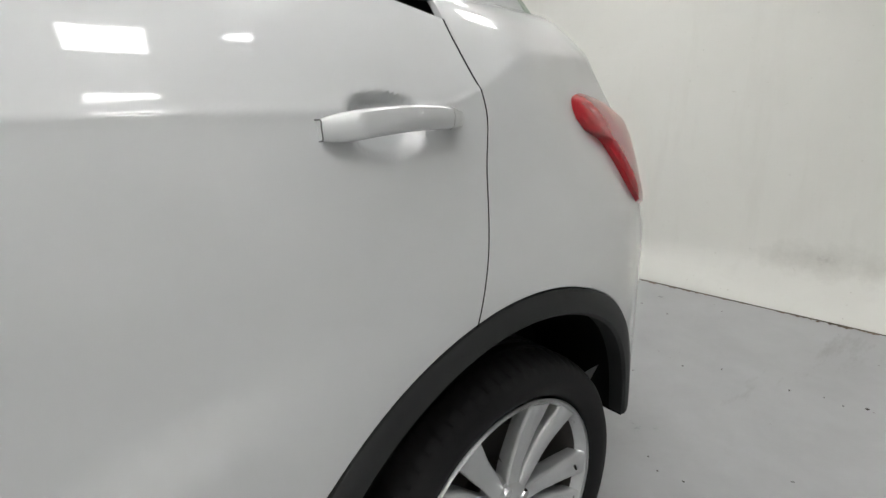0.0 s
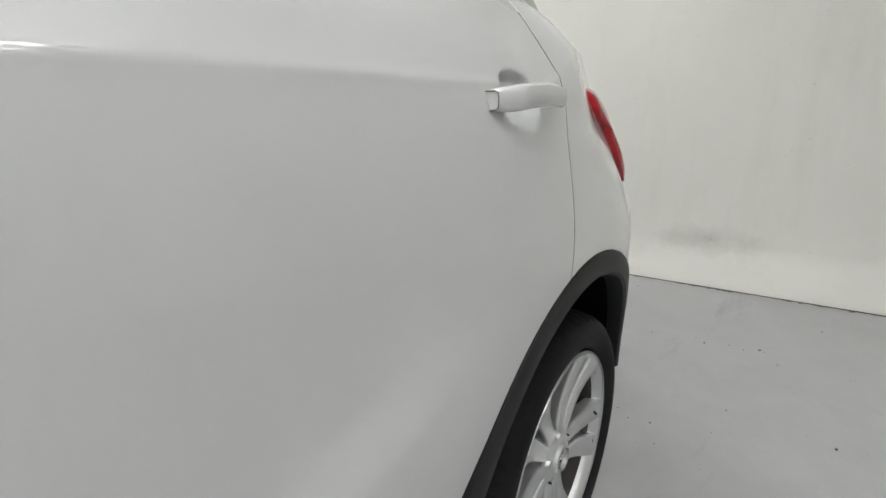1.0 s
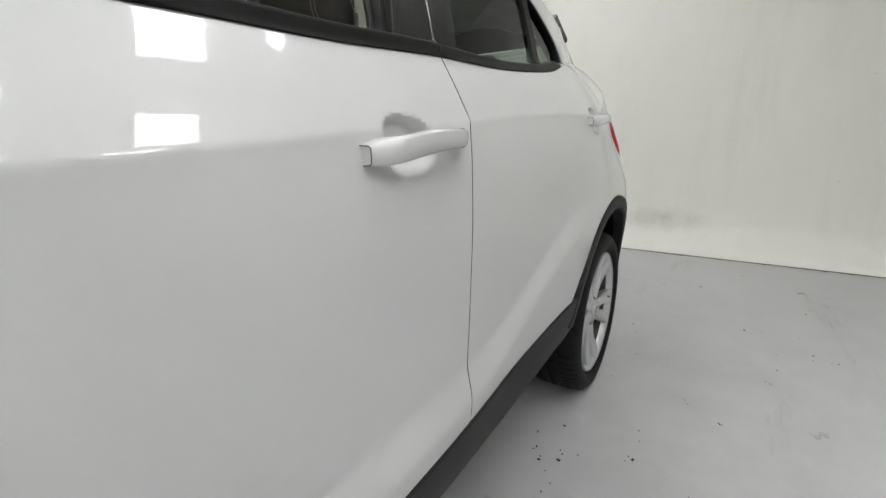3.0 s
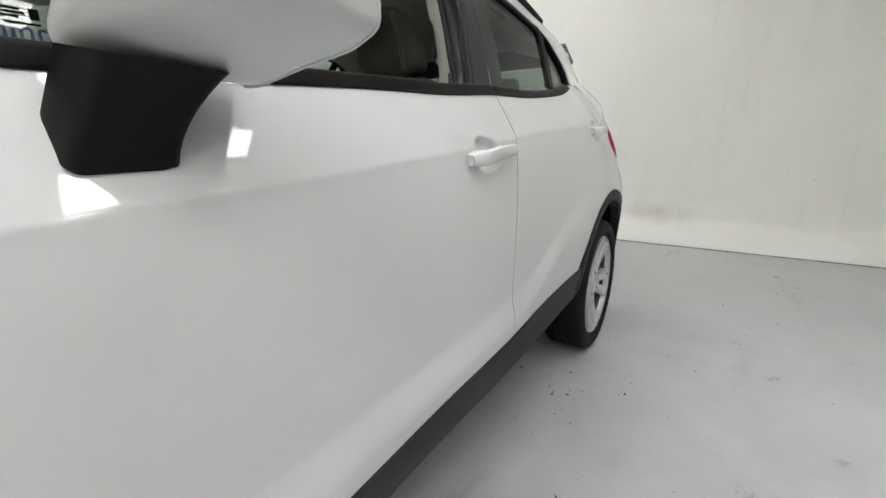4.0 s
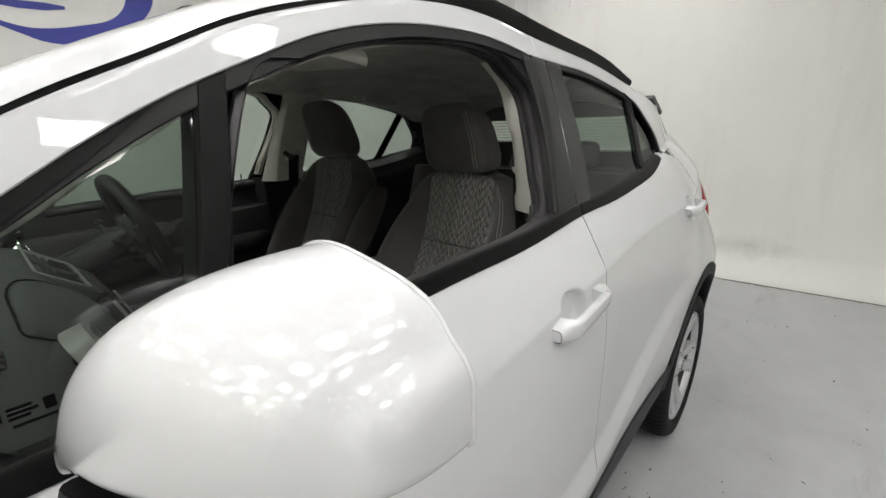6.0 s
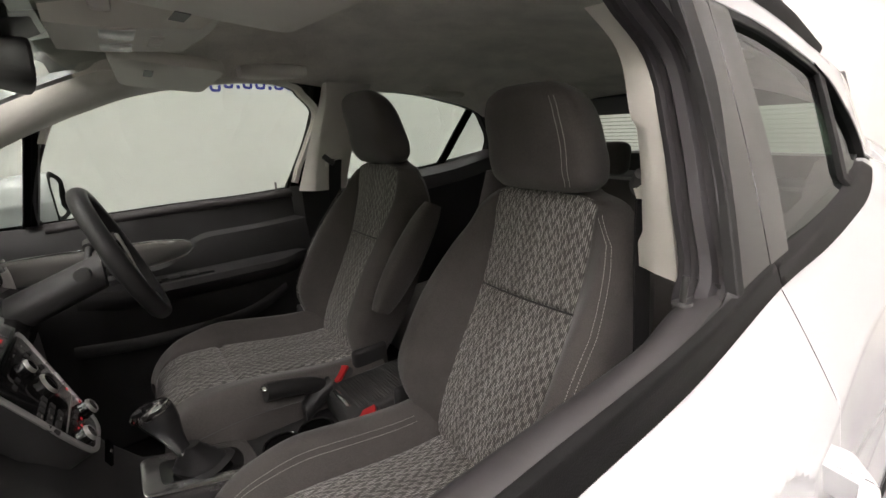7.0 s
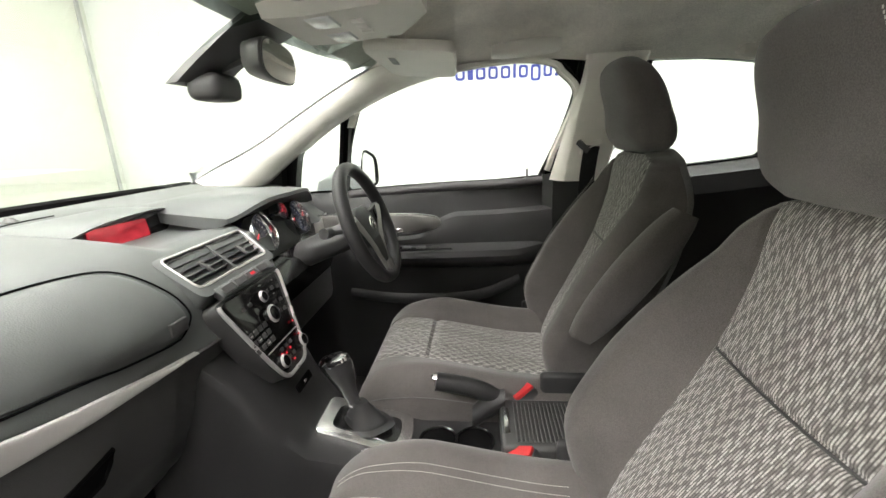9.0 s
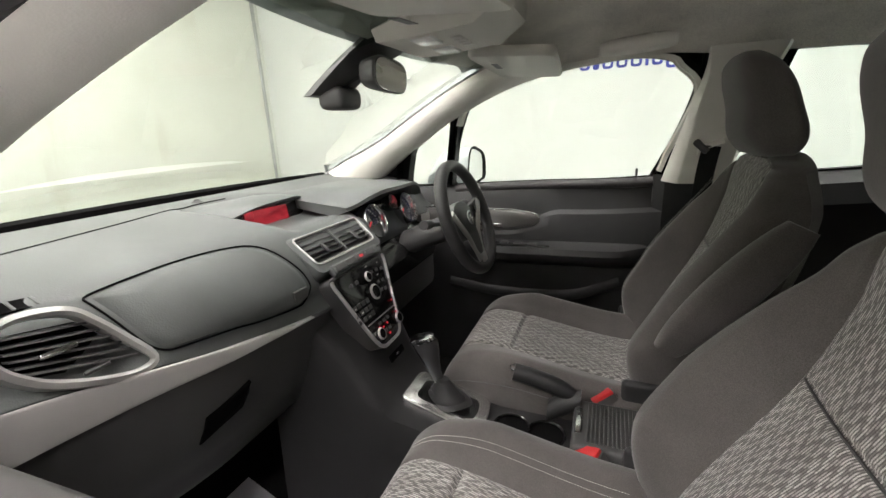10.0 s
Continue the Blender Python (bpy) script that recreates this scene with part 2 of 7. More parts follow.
def sweep(path, profile, up=(0, 0, 1), closed=False, caps=True, scale=None):
    """A profile of (side, up) points swept along a path."""
    n = len(path)
    rings = []
    for i, p in enumerate(path):
        p = Vector(p)
        a = Vector(path[i - 1]) if (i or closed) else p
        b = Vector(path[(i + 1) % n]) if (i + 1 < n or closed) else p
        t = (b - a).normalized()
        s = t.cross(Vector(up)).normalized()
        u = s.cross(t)
        k = scale[i] if scale else 1.0
        rings.append([p + s * (x * k) + u * (z * k) for x, z in profile])
    if closed:
        rings.append(rings[0])
        bm = grid_bm(rings, close_u=True)
        bmesh.ops.remove_doubles(bm, verts=bm.verts[:], dist=1e-6)
        return bm
    return loft(rings, caps)


def ring(r, n=12, sx=1.0, sz=1.0):
    return [(r * sx * math.cos(2 * math.pi * k / n), r * sz * math.sin(2 * math.pi * k / n)) for k in range(n)]


def tube(path, r, n=10, up=(0, 0, 1), closed=False):
    return sweep(path, ring(r, n), up, closed)


def revolve(profile, n=48, axis="Y"):
    """Points (radius, along) turned round an axis through the origin."""
    rows = []
    for k in range(n):
        a = 2 * math.pi * k / n
        c, s = math.cos(a), math.sin(a)
        rows.append([(r * c, h, r * s) if axis == "Y" else (r * c, r * s, h) if axis == "Z" else (h, r * c, r * s) for r, h in profile])
    rows.append(rows[0])
    bm = grid_bm(rows)
    bmesh.ops.remove_doubles(bm, verts=bm.verts[:], dist=1e-6)
    return bm


def box_bm(lo, hi, bevel=0.0, seg=2, bm=None, mat=None):
    made = bmesh.new()
    bmesh.ops.create_cube(made, size=1)
    for v in made.verts:
        v.co = [lo[i] if v.co[i] < 0 else hi[i] for i in range(3)]
    if bevel:
        bmesh.ops.bevel(made, geom=made.edges[:], offset=bevel, segments=seg, profile=0.5, affect="EDGES")
    if mat is not None:
        made.transform(mat)
    if bm is None:
        return made
    me = bpy.data.meshes.new("join")
    made.to_mesh(me)
    made.free()
    bm.from_mesh(me)
    bpy.data.meshes.remove(me)
    return bm


def join_bm(a, b):
    me = bpy.data.meshes.new("join")
    b.to_mesh(me)
    b.free()
    a.from_mesh(me)
    bpy.data.meshes.remove(me)
    return a


def mirrored(bm):
    bmesh.ops.scale(bm, vec=(1, -1, 1), verts=bm.verts[:])
    return bm


def rounded_poly(points, r, n=4):
    """Rounds the corners of a closed outline of (a, b) points."""
    out, m = [], len(points)
    for i in range(m):
        p, a, b = Vector(points[i]), Vector(points[i - 1]), Vector(points[(i + 1) % m])
        da, db = (a - p), (b - p)
        k = min(r, da.length * 0.45, db.length * 0.45)
        s, e = p + da.normalized() * k, p + db.normalized() * k
        for j in range(n + 1):
            t = j / n
            out.append(tuple(s * (1 - t) ** 2 + p * 2 * t * (1 - t) + e * t * t))
    return out


def plate(outline, place, thick, bevel=0.0):
    """A flat plate: outline of (a, b) in the plane of the matrix place, raised along its z by thick."""
    bm = bmesh.new()
    lo = [bm.verts.new(place @ Vector((a, b, 0))) for a, b in outline]
    c = Vector((sum(p[0] for p in outline) / len(outline), sum(p[1] for p in outline) / len(outline)))
    rings = [lo]
    steps = [(0.0, thick)] if not bevel else [(0.0, thick - bevel), (bevel * 0.3, thick - bevel * 0.3), (bevel, thick)]
    for inset, h in steps:
        rr = []
        for a, b in outline:
            d = Vector((a, b)) - c
            q = Vector((a, b)) - d.normalized() * min(inset, d.length * 0.5)
            rr.append(bm.verts.new(place @ Vector((q.x, q.y, h))))
        rings.append(rr)
    n = len(outline)
    for r0, r1 in zip(rings, rings[1:]):
        for i in range(n):
            bm.faces.new((r0[i], r0[(i + 1) % n], r1[(i + 1) % n], r1[i]))
    bm.faces.new(rings[-1])
    bm.faces.new(rings[0])
    return bm


def frame_at(origin, normal, up=(0, 0, 1)):
    """A matrix at origin whose z points along normal and whose y is as near to up as can be."""
    z = Vector(normal).normalized()
    x = Vector(up).cross(z).normalized()
    y = z.cross(x)
    return Matrix(((x.x, y.x, z.x, origin[0]), (x.y, y.y, z.y, origin[1]), (x.z, y.z, z.z, origin[2]), (0, 0, 0, 1)))

# ---- the studio ----
WALL_X, WALL_Y, FRONT_X, NEAR_Y, CEIL = 5.06, 3.2, -2.36, -6.5, 3.3


def structure(name, bm, mat, label, smooth=False):
    return tagged(part(name, bm, mat, None, "", smooth), label, "", "", "structure")


structure("floor", box_bm((FRONT_X - 0.2, NEAR_Y - 0.2, -0.12), (WALL_X + 0.4, WALL_Y + 0.2, 0)), M["floor"], "grey painted concrete floor with scuffs and dark specks")
# the rear wall stands a little askew and meets the floor with a cove
turn = Matrix.Translation((WALL_X, -0.6, 0)) @ Matrix.Rotation(radians(2.2), 4, "Z")
prof = [(0.0, 0.0), (0.004, 0.012), (0.035, 0.05), (0.10, 0.088), (0.19, 0.125), (0.26, 0.18), (0.285, 0.26), (0.29, 0.40), (0.29, 1.4), (0.29, 2.62), (0.50, 2.62), (0.50, 0.0)]
rows = []
for k in range(60):
    y = lerp(NEAR_Y - 0.3 + 0.6, WALL_Y + 0.9, k / 59)
    w = 0.006 * noise.noise((y * 1.7, 0, 3)) + 0.003 * noise.noise((y * 9, 1, 3))
    rows.append([turn @ Vector((a + (w if i < 5 else w * 0.4), y, b)) for i, (a, b) in enumerate(prof)])
wall_paint = painted_wall("cream_white_scuffed_wall_paint", 0.985, 0.35, (5.31, -0.77, 0.275))
structure("wall_rear", grid_bm(rows, close_u=True), wall_paint, "scuffed cream white wall with a coved foot", True)
bm = bmesh.new()
for k in range(60):
    y = NEAR_Y + 0.3 + k * 0.165
    box_bm((0.31, y, 2.62), (0.345, y + 0.1635, CEIL + 0.1), 0.004, 1, bm, turn)
structure("wall_rear_upper", bm, M["ceiling"], "white ribbed metal cladding above the rear wall")
structure("wall_side", box_bm((FRONT_X - 0.2, WALL_Y, 0), (WALL_X + 0.5, WALL_Y + 0.2, CEIL)), M["wall"], "plain cream white wall behind the car")
structure("wall_front", box_bm((FRONT_X - 0.2, NEAR_Y, 0), (FRONT_X, WALL_Y, CEIL)), painted_wall("streaked_white_wall_paint", 0.93, 0.95, None, rgb(0.52, 0.485, 0.36)), "white wall with faint dirty streaks")
structure("wall_near", box_bm((FRONT_X - 0.2, NEAR_Y - 0.2, 0), (WALL_X + 0.5, NEAR_Y, CEIL)), M["wall"], "plain cream white wall")
structure("ceiling", box_bm((FRONT_X - 0.2, NEAR_Y - 0.2, CEIL), (WALL_X + 0.6, WALL_Y + 0.2, CEIL + 0.15)), M["ceiling"], "plain white ceiling")
# grey conduit down the front wall
structure("trim_conduit", box_bm((FRONT_X, 3.10, 0.0), (FRONT_X + 0.02, 3.14, CEIL), 0.004, 1), plastic("grey_conduit", rgb(0.5), 0.5, 200, 0.1), "grey upright conduit on the front wall")

def light_frame(hx, hy):
    bm = bmesh.new()
    for lo, hi in (((-hx, -hy, -0.02), (hx, -hy + 0.02, 0.0)), ((-hx, hy - 0.02, -0.02), (hx, hy, 0.0)), ((-hx, -hy + 0.02, -0.02), (-hx + 0.02, hy - 0.02, 0.0)), ((hx - 0.02, -hy + 0.02, -0.02), (hx, hy - 0.02, 0.0))):
        box_bm(lo, hi, 0.0, 1, bm)
    return bm


# square louvred panels in staggered rows
light = empty("ceiling_light")
part("frame", light_frame(0.19, 0.19), M["ceiling"], light, "", False)
for k in range(4):
    part("lamp_tube", box_bm((-0.165, -0.158 + 0.084 * k, -0.018), (0.165, -0.094 + 0.084 * k, -0.004), 0.005, 1), M["lit"], light, "glowing white tube", False)
tagged(light, "square lit ceiling panel light with white tubes", "ceiling light", "ceiling panel lights")
spots = [(2.05 - 0.85 * i, -1.10 - 0.85 * j - (0.42 if i % 2 else 0.0)) for i in range(6) for j in range(3)]
spots += [(4.4 - 0.85 * i, -0.10 + 0.8 * j + (0.4 if i % 2 else 0.0)) for i in range(8) for j in range(2)]
light.matrix_basis = pose(spots[0][0], spots[0][1], CEIL)
for x, y in spots[1:]:
    copy_thing(light, pose(x, y, CEIL))
# one round dome light
dome = empty("dome_light")
part("ring", revolve([(0.20, 0.0), (0.23, 0.0), (0.235, -0.02), (0.22, -0.035), (0.20, -0.03)], 48, "Z"), M["ceiling"], dome)
part("cover", revolve([(0.20, -0.01), (0.17, -0.05), (0.11, -0.075), (0.0, -0.085)], 48, "Z"), gloss("milky_dome", rgb(0.85, 0.87, 0.92), 0.2), dome)
part("bulb", revolve([(0.0, -0.085), (0.05, -0.088), (0.055, -0.10), (0.03, -0.112), (0.0, -0.115)], 24, "Z"), M["lit"], dome, "glowing bulb")
tagged(dome, "round milky ceiling light with a lit centre", "ceiling light")
dome.matrix_basis = pose(2.62, -0.95, CEIL)

# blue sign on the side wall: a swoosh over a row of glyph-size bars
n_ = Nodes("blue_sign_film")
n_.set(color=n_.ramp(n_.noise(3, 3), [(0.3, rgb(0.020, 0.030, 0.27)), (0.7, rgb(0.030, 0.042, 0.33))]), rough=0.4)
sign = empty("wall_sign")
tagged(sign, "blue painted sign of a swoosh and bars on the cream wall", "wall sign")
FACE_Y = WALL_Y - 0.004


def flat_shape(points):
    """A thin shape lying on the side wall, from (x, z) points."""
    return plate(points, Matrix(((1, 0, 0, 0), (0, 0, -1, FACE_Y + 0.003), (0, 1, 0, 0), (0, 0, 0, 1))), 0.003)


outer = spline([(0.86, 0, 2.20), (1.09, 0, 2.11), (1.23, 0, 2.07), (1.49, 0, 2.08), (1.73, 0, 2.20), (1.90, 0, 2.38), (1.95, 0, 2.52), (1.90, 0, 2.68), (1.74, 0, 2.78)], 40)
inner = spline([(0.86, 0, 2.215), (1.10, 0, 2.16), (1.26, 0, 2.17), (1.42, 0, 2.21), (1.60, 0, 2.27), (1.71, 0, 2.36), (1.76, 0, 2.48), (1.74, 0, 2.62), (1.70, 0, 2.77)], 40)
bm = loft([[Vector((a.x, FACE_Y, a.z)), Vector((b.x, FACE_Y, b.z)), Vector((b.x, FACE_Y + 0.003, b.z)), Vector((a.x, FACE_Y + 0.003, a.z))] for a, b in zip(outer, inner)])
part("swoosh", bm, n_.mat, sign, "", False)
bm = loft([[Vector((x, FACE_Y, z0)), Vector((x, FACE_Y, z1)), Vector((x, FACE_Y + 0.003, z1)), Vector((x, FACE_Y + 0.003, z0))] for x, z0, z1 in ((0.95, 2.285, 2.30), (1.10, 2.275, 2.325), (1.25, 2.285, 2.335), (1.36, 2.31, 2.33))])
part("inner_stroke", bm, n_.mat, sign, "", False)
x = 1.02
for width, lift, drop in ((0.085, 0, 0), (0.05, 0.03, 0), (0.085, 0, 0), (0.085, 0, 0), (0.085, 0, 0), (0.025, 0.03, 0), (0.08, 0, 0), (0.085, 0, 0.03), (0.075, 0, 0), (0.028, -0.075, 0), (0.08, 0, 0), (0.085, 0, 0), (0.028, -0.075, 0), (0.08, 0, 0), (0.08, 0, 0)):
    w, lo_z, hi_z = width, 1.80 - drop, 1.905 + lift
    r = min(w, hi_z - lo_z) * 0.34
    if w < 0.06:
        bm = flat_shape(rounded_poly([(x, lo_z), (x + w, lo_z), (x + w, hi_z), (x, hi_z)], r, 3))
    else:
        outer = rounded_poly([(x, lo_z), (x + w, lo_z), (x + w, hi_z), (x, hi_z)], r, 3)
        inner = rounded_poly([(x + 0.021, lo_z + 0.021), (x + w - 0.021, lo_z + 0.021), (x + w - 0.021, hi_z - 0.021), (x + 0.021, hi_z - 0.021)], r * 0.5, 3)
        bm = grid_bm([[Vector((a, yy, c)) for a, c in loop] for loop, yy in ((outer, FACE_Y + 0.003), (outer, FACE_Y), (inner, FACE_Y), (inner, FACE_Y + 0.003))], close_u=True)
    part("bar", bm, n_.mat, sign, "", False)
    x += w + 0.0235

structure("trim", sweep([turn @ Vector((-0.002, lerp(-4.6, 3.6, k / 80), 0.0012 + 0.0010 * noise.noise((k * 0.9, 2, 5)))) for k in range(81)], ring(0.0040, 6), (1, 0, 0)), plastic("dirty_brown_joint", rgb(0.10, 0.085, 0.070), 0.9, 60, 0.3, 0.5), "dark dirty joint between the coved wall and the floor")
# chips and grit on the floor, and broken paint along the cove's foot
rng = random.Random(5)
bm = bmesh.new()


def chip(p, r, h):
    n = rng.randint(4, 6)
    top = [Vector((p[0] + r * rng.uniform(0.5, 1.1) * math.cos(a), p[1] + r * rng.uniform(0.4, 1.0) * math.sin(a), p[2] + h)) for a in sorted(rng.uniform(0, 6.28) for _ in range(n))]
    vt = [bm.verts.new(v) for v in top]
    vb = [bm.verts.new(Vector((v.x, v.y, p[2] - 0.001))) for v in top]
    bm.faces.new(vt)
    for i in range(n):
        bm.faces.new((vt[i], vt[i - 1], vb[i - 1], vb[i]))


for cx, cy, count, spread in ((3.27, -0.85, 5, 0.06), (4.15, -1.09, 5, 0.05), (3.40, -1.75, 6, 0.06), (1.99, -0.83, 9, 0.07), (2.07, -0.79, 5, 0.05), (2.18, -1.07, 3, 0.02), (4.5, -1.6, 4, 0.3), (3.6, -1.2, 5, 0.4), (2.9, -1.5, 5, 0.5), (2.4, -1.0, 6, 0.25), (4.3, -0.7, 6, 0.4), (4.8, -2.4, 6, 0.5), (1.6, -1.1, 4, 0.3)):
    for _ in range(count):
        chip((cx + rng.gauss(0, spread), cy + rng.gauss(0, spread), 0), rng.choice((0.003, 0.004, 0.006, 0.009)), rng.uniform(0.001, 0.003))
tagged(part("floor_grit", bm, plastic("dark_grit", rgb(0.06, 0.052, 0.045), 0.9, 60, 0.3, 0.5), None, "", False), "dark chips and grit scattered over the grey floor", "grit", "", "stuff")
bm = bmesh.new()
for _ in range(290):
    y = rng.uniform(-4.5, 0.6)
    d = abs(rng.gauss(0, 0.010))
    q = turn @ Vector((-0.004 - d * 0.5, y + 0.6, 0))
    chip((q.x, q.y, 0), rng.choice((0.005, 0.008, 0.014, 0.024)), 0.003)
tagged(part("cove_chips", bm, plastic("flaked_brown_paint", rgb(0.20, 0.155, 0.11), 0.9, 60, 0.3, 0.5), None, "", False), "flaked brown paint along the foot of the coved wall", "paint flakes", "", "stuff")

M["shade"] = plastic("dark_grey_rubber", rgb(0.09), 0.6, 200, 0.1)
M["lip"] = plastic("satin_black_rubber", rgb(0.042, 0.039, 0.040), 0.46, 300, 0.1)
M["seal_black"] = plastic("matt_black_seal", rgb(0.005), 0.75, 300, 0.1, 0.15, 0.12)
M["channel"] = plastic("satin_grey_rubber", rgb(0.036, 0.034, 0.036), 0.40, 300, 0.05)
# ---- the car: x runs to its rear from the front axle, y to its right, z up ----
HUB_F, HUB_R, HUB_Z, TYRE_R, ARCH_R = 0.02, 2.575, 0.335, 0.335, 0.483
BELT_Z = ((-1, 0.0, 0.5, 1.0, 1.56, 2.0, 2.2, 2.45, 3.3), (0.98, 1.09, 1.132, 1.155, 1.188, 1.234, 1.262, 1.295, 1.40))
BELT_Y = ((-1, 0.0, 0.5, 1.0, 1.56, 2.0, 2.2, 2.45, 2.7, 2.9, 3.3), (0.62, 0.735, 0.757, 0.757, 0.742, 0.71, 0.693, 0.675, 0.625, 0.56, 0.42))
SWELL = ((-0.95, -0.75, -0.65, -0.4, -0.24, -0.17, -0.125, -0.110, -0.105, -0.05, 0), (0.06, 0.096, 0.103, 0.106, 0.101, 0.0925, 0.0835, 0.0803, 0.0770, 0.0385, 0))


# the sharp fold along the doors, just above their handles
FOLD_Z = ((-1, 0.3, 0.62, 0.9, 1.19, 1.41, 1.53, 1.73, 2.0, 2.2, 2.42, 2.68, 3.3), (0.90, 0.995, 1.016, 1.031, 1.050, 1.067, 1.075, 1.090, 1.106, 1.113, 1.121, 1.128, 1.132))


def belt_z(x):
    return curve(x, *BELT_Z)


def half(x, z):
    """Half the body's width at a place along it and a height."""
    yb, s = curve(x, *BELT_Y), z - belt_z(x)
    if s > 0:
        k = 0.27 + 0.13 * (min(max(x, 0.3), 1.65) - 0.8)
        return yb - k * s - 0.15 * s * s
    fold = curve(x, *FOLD_Z) - belt_z(x)
    fold = lerp(fold, -0.1065, smoothstep(2.42, 2.70, x))
    s = -0.1065 * (s / fold) ** lerp(1.0, 0.78, smoothstep(1.5, 2.1, x)) if s > fold else s - fold - 0.1065
    y = yb + curve(s, *SWELL) * (1 + 0.55 * smoothstep(1.6, 2.4, x) + 0.5 * smoothstep(2.45, 3.0, x) * smoothstep(-0.15, -0.4, s))
    # the shoulder bulges at the fold towards the rear
    up_f, low_f = curve(x, *FOLD_Z), belt_z(x)
    y += 0.009 * smoothstep(1.95, 2.35, x) * smoothstep(2.85, 2.6, x) * smoothstep(low_f, up_f, z) * smoothstep(up_f - 0.22, up_f, z)
    # the doors swell outwards again low down
    zf = 0.62 + 0.20 * smoothstep(1.5, 2.25, x)
    y += 0.016 * smoothstep(zf + 0.030, zf - 0.055, z) * smoothstep(0.3, 0.5, z)
    # the flare over the rear wheel
    flare = (0.872 - 0.55 * max(0.0, x - 2.70) ** 2) * smoothstep(1.08, 0.78, z) + y * (1 - smoothstep(1.08, 0.78, z))
    return lerp(y, max(y, flare), smoothstep(2.0, 2.45, x))


def side(x, z, off=0.0, s=-1):
    return Vector((x, s * (half(x, z) + off), z))


def panel_bm(xl, xr, zb, zt, nu=24, nv=24, off=0.0, s=-1, edge=0.016, fold=0.0018, warp=1.0, dent=False):
    """A sheet of the body's side between two upright edges xl(z), xr(z) and two long ones zb(x), zt(x), with its rim folded inwards."""
    G = []
    for j in range(nv):
        row = []
        for i in range(nu):
            u, v = i / (nu - 1), j / (nv - 1)
            v = v**warp
            x, z = lerp(xl(0.9), xr(0.9), u), 0.9
            for _ in range(12):
                z = lerp(zb(x), zt(x), v)
                x = lerp(xl(z), xr(z), u)
            row.append(Vector((x, z)))
        G.append(row)
    full = []
    for j in range(-2, nv + 2):
        row = []
        for i in range(-2, nu + 2):
            ic, jc = min(max(i, 0), nu - 1), min(max(j, 0), nv - 1)
            p = G[jc][ic].copy()
            k = max(abs(i - ic), abs(j - jc))
            if i != ic:
                d = G[jc][ic] - G[jc][1 if ic == 0 else nu - 2]
                p += d.normalized() * fold
            if j != jc:
                d = G[jc][ic] - G[1 if jc == 0 else nv - 2][ic]
                p += d.normalized() * fold
            row.append(side(p.x, p.y, off - (0, fold, edge)[k] + (skin_off(p.x, p.y) if dent else 0.0), s))
        full.append(row)
    return grid_bm(full)


def const(v):
    return lambda _: v


def line(xs, ys):
    return lambda v: curve(v, xs, ys)


gap_a = line((0.3, 0.53, 0.8, 1.0, 1.1, 1.14), (0.49, 0.484, 0.476, 0.474, 0.486, 0.498))
gap_b = line((0.3, 0.58, 0.78, 0.87, 0.97, 1.06, 1.12, 1.19), (1.445, 1.463, 1.482, 1.490, 1.502, 1.522, 1.537, 1.557))
gap_r = line((0.5, 0.787, 0.815, 0.9, 1.02, 1.125, 1.175, 1.235, 1.30), (2.18, 2.448, 2.460, 2.490, 2.515, 2.537, 2.529, 2.527, 2.54))
sill_z = line((0.4, 0.81, 1.07, 1.47, 1.78, 2.05), (0.525, 0.532, 0.538, 0.531, 0.535, 0.545))
strip_low = line((0.36, 0.5, 0.62, 1.13, 1.25, 1.56, 1.77, 1.95, 2.2, 2.40), (1.135, 1.136, 1.138, 1.160, 1.163, 1.184, 1.191, 1.205, 1.236, 1.284))
GAP = 0.0022


def arch_z(x, hub=HUB_R, r=ARCH_R):
    d = r * r - (x - hub) ** 2
    return HUB_Z + math.sqrt(d) if d > 0 else 0.0


DENTS = ((1.342, 1.032, 0.053, 0.040), (2.352, 1.091, 0.053, 0.040))


def skin_off(x, z):
    """The finger bowls pressed into the doors behind their handles."""
    d = 0.0
    for cx, cz, rx, rz in DENTS:
        q = abs((x - cx) / rx) ** 2.6 + abs((z - cz) / rz) ** 2.6
        if q < 1.3:
            d -= 0.023 * smoothstep(1.2, 0.25, q)
    return d


roof_gap = line((0.527, 0.543, 0.568, 0.606, 0.666, 0.736, 0.832, 0.941, 1.097, 1.303, 1.442, 1.602, 1.75, 2.02, 2.325, 2.45), (1.288, 1.333, 1.362, 1.388, 1.421, 1.455, 1.503, 1.543, 1.585, 1.617, 1.621, 1.609, 1.599, 1.578, 1.520, 1.486))
frame_top = line((0.532, 0.605, 0.67, 0.744, 0.831, 0.945, 1.065, 1.24, 1.4, 1.5, 1.56, 1.65, 1.726, 1.887, 2.079, 2.218, 2.30), (1.296, 1.336, 1.378, 1.42, 1.46, 1.508, 1.541, 1.566, 1.571, 1.563, 1.556, 1.553, 1.551, 1.546, 1.521, 1.493, 1.462))
gap_b2 = line((1.19, 1.3, 1.4, 1.5, 1.56), (1.545, 1.576, 1.604, 1.632, 1.650))
film_l = line((1.2, 1.34, 1.43, 1.53), (1.442, 1.506, 1.55, 1.567))
film_r = line((1.2, 1.3, 1.4, 1.55), (1.628, 1.672, 1.70, 1.728))
open_r = line((1.2, 1.28, 1.37, 1.475, 1.53), (1.430, 1.464, 1.496, 1.518, 1.522))
quarter_l = line((1.155, 1.161, 1.252, 1.301, 1.338, 1.372, 1.41), (0.552, 0.553, 0.578, 0.598, 0.63, 0.686, 0.75))
tail_r = line((1.284, 1.342, 1.415, 1.475, 1.495), (2.408, 2.405, 2.345, 2.268, 2.215))
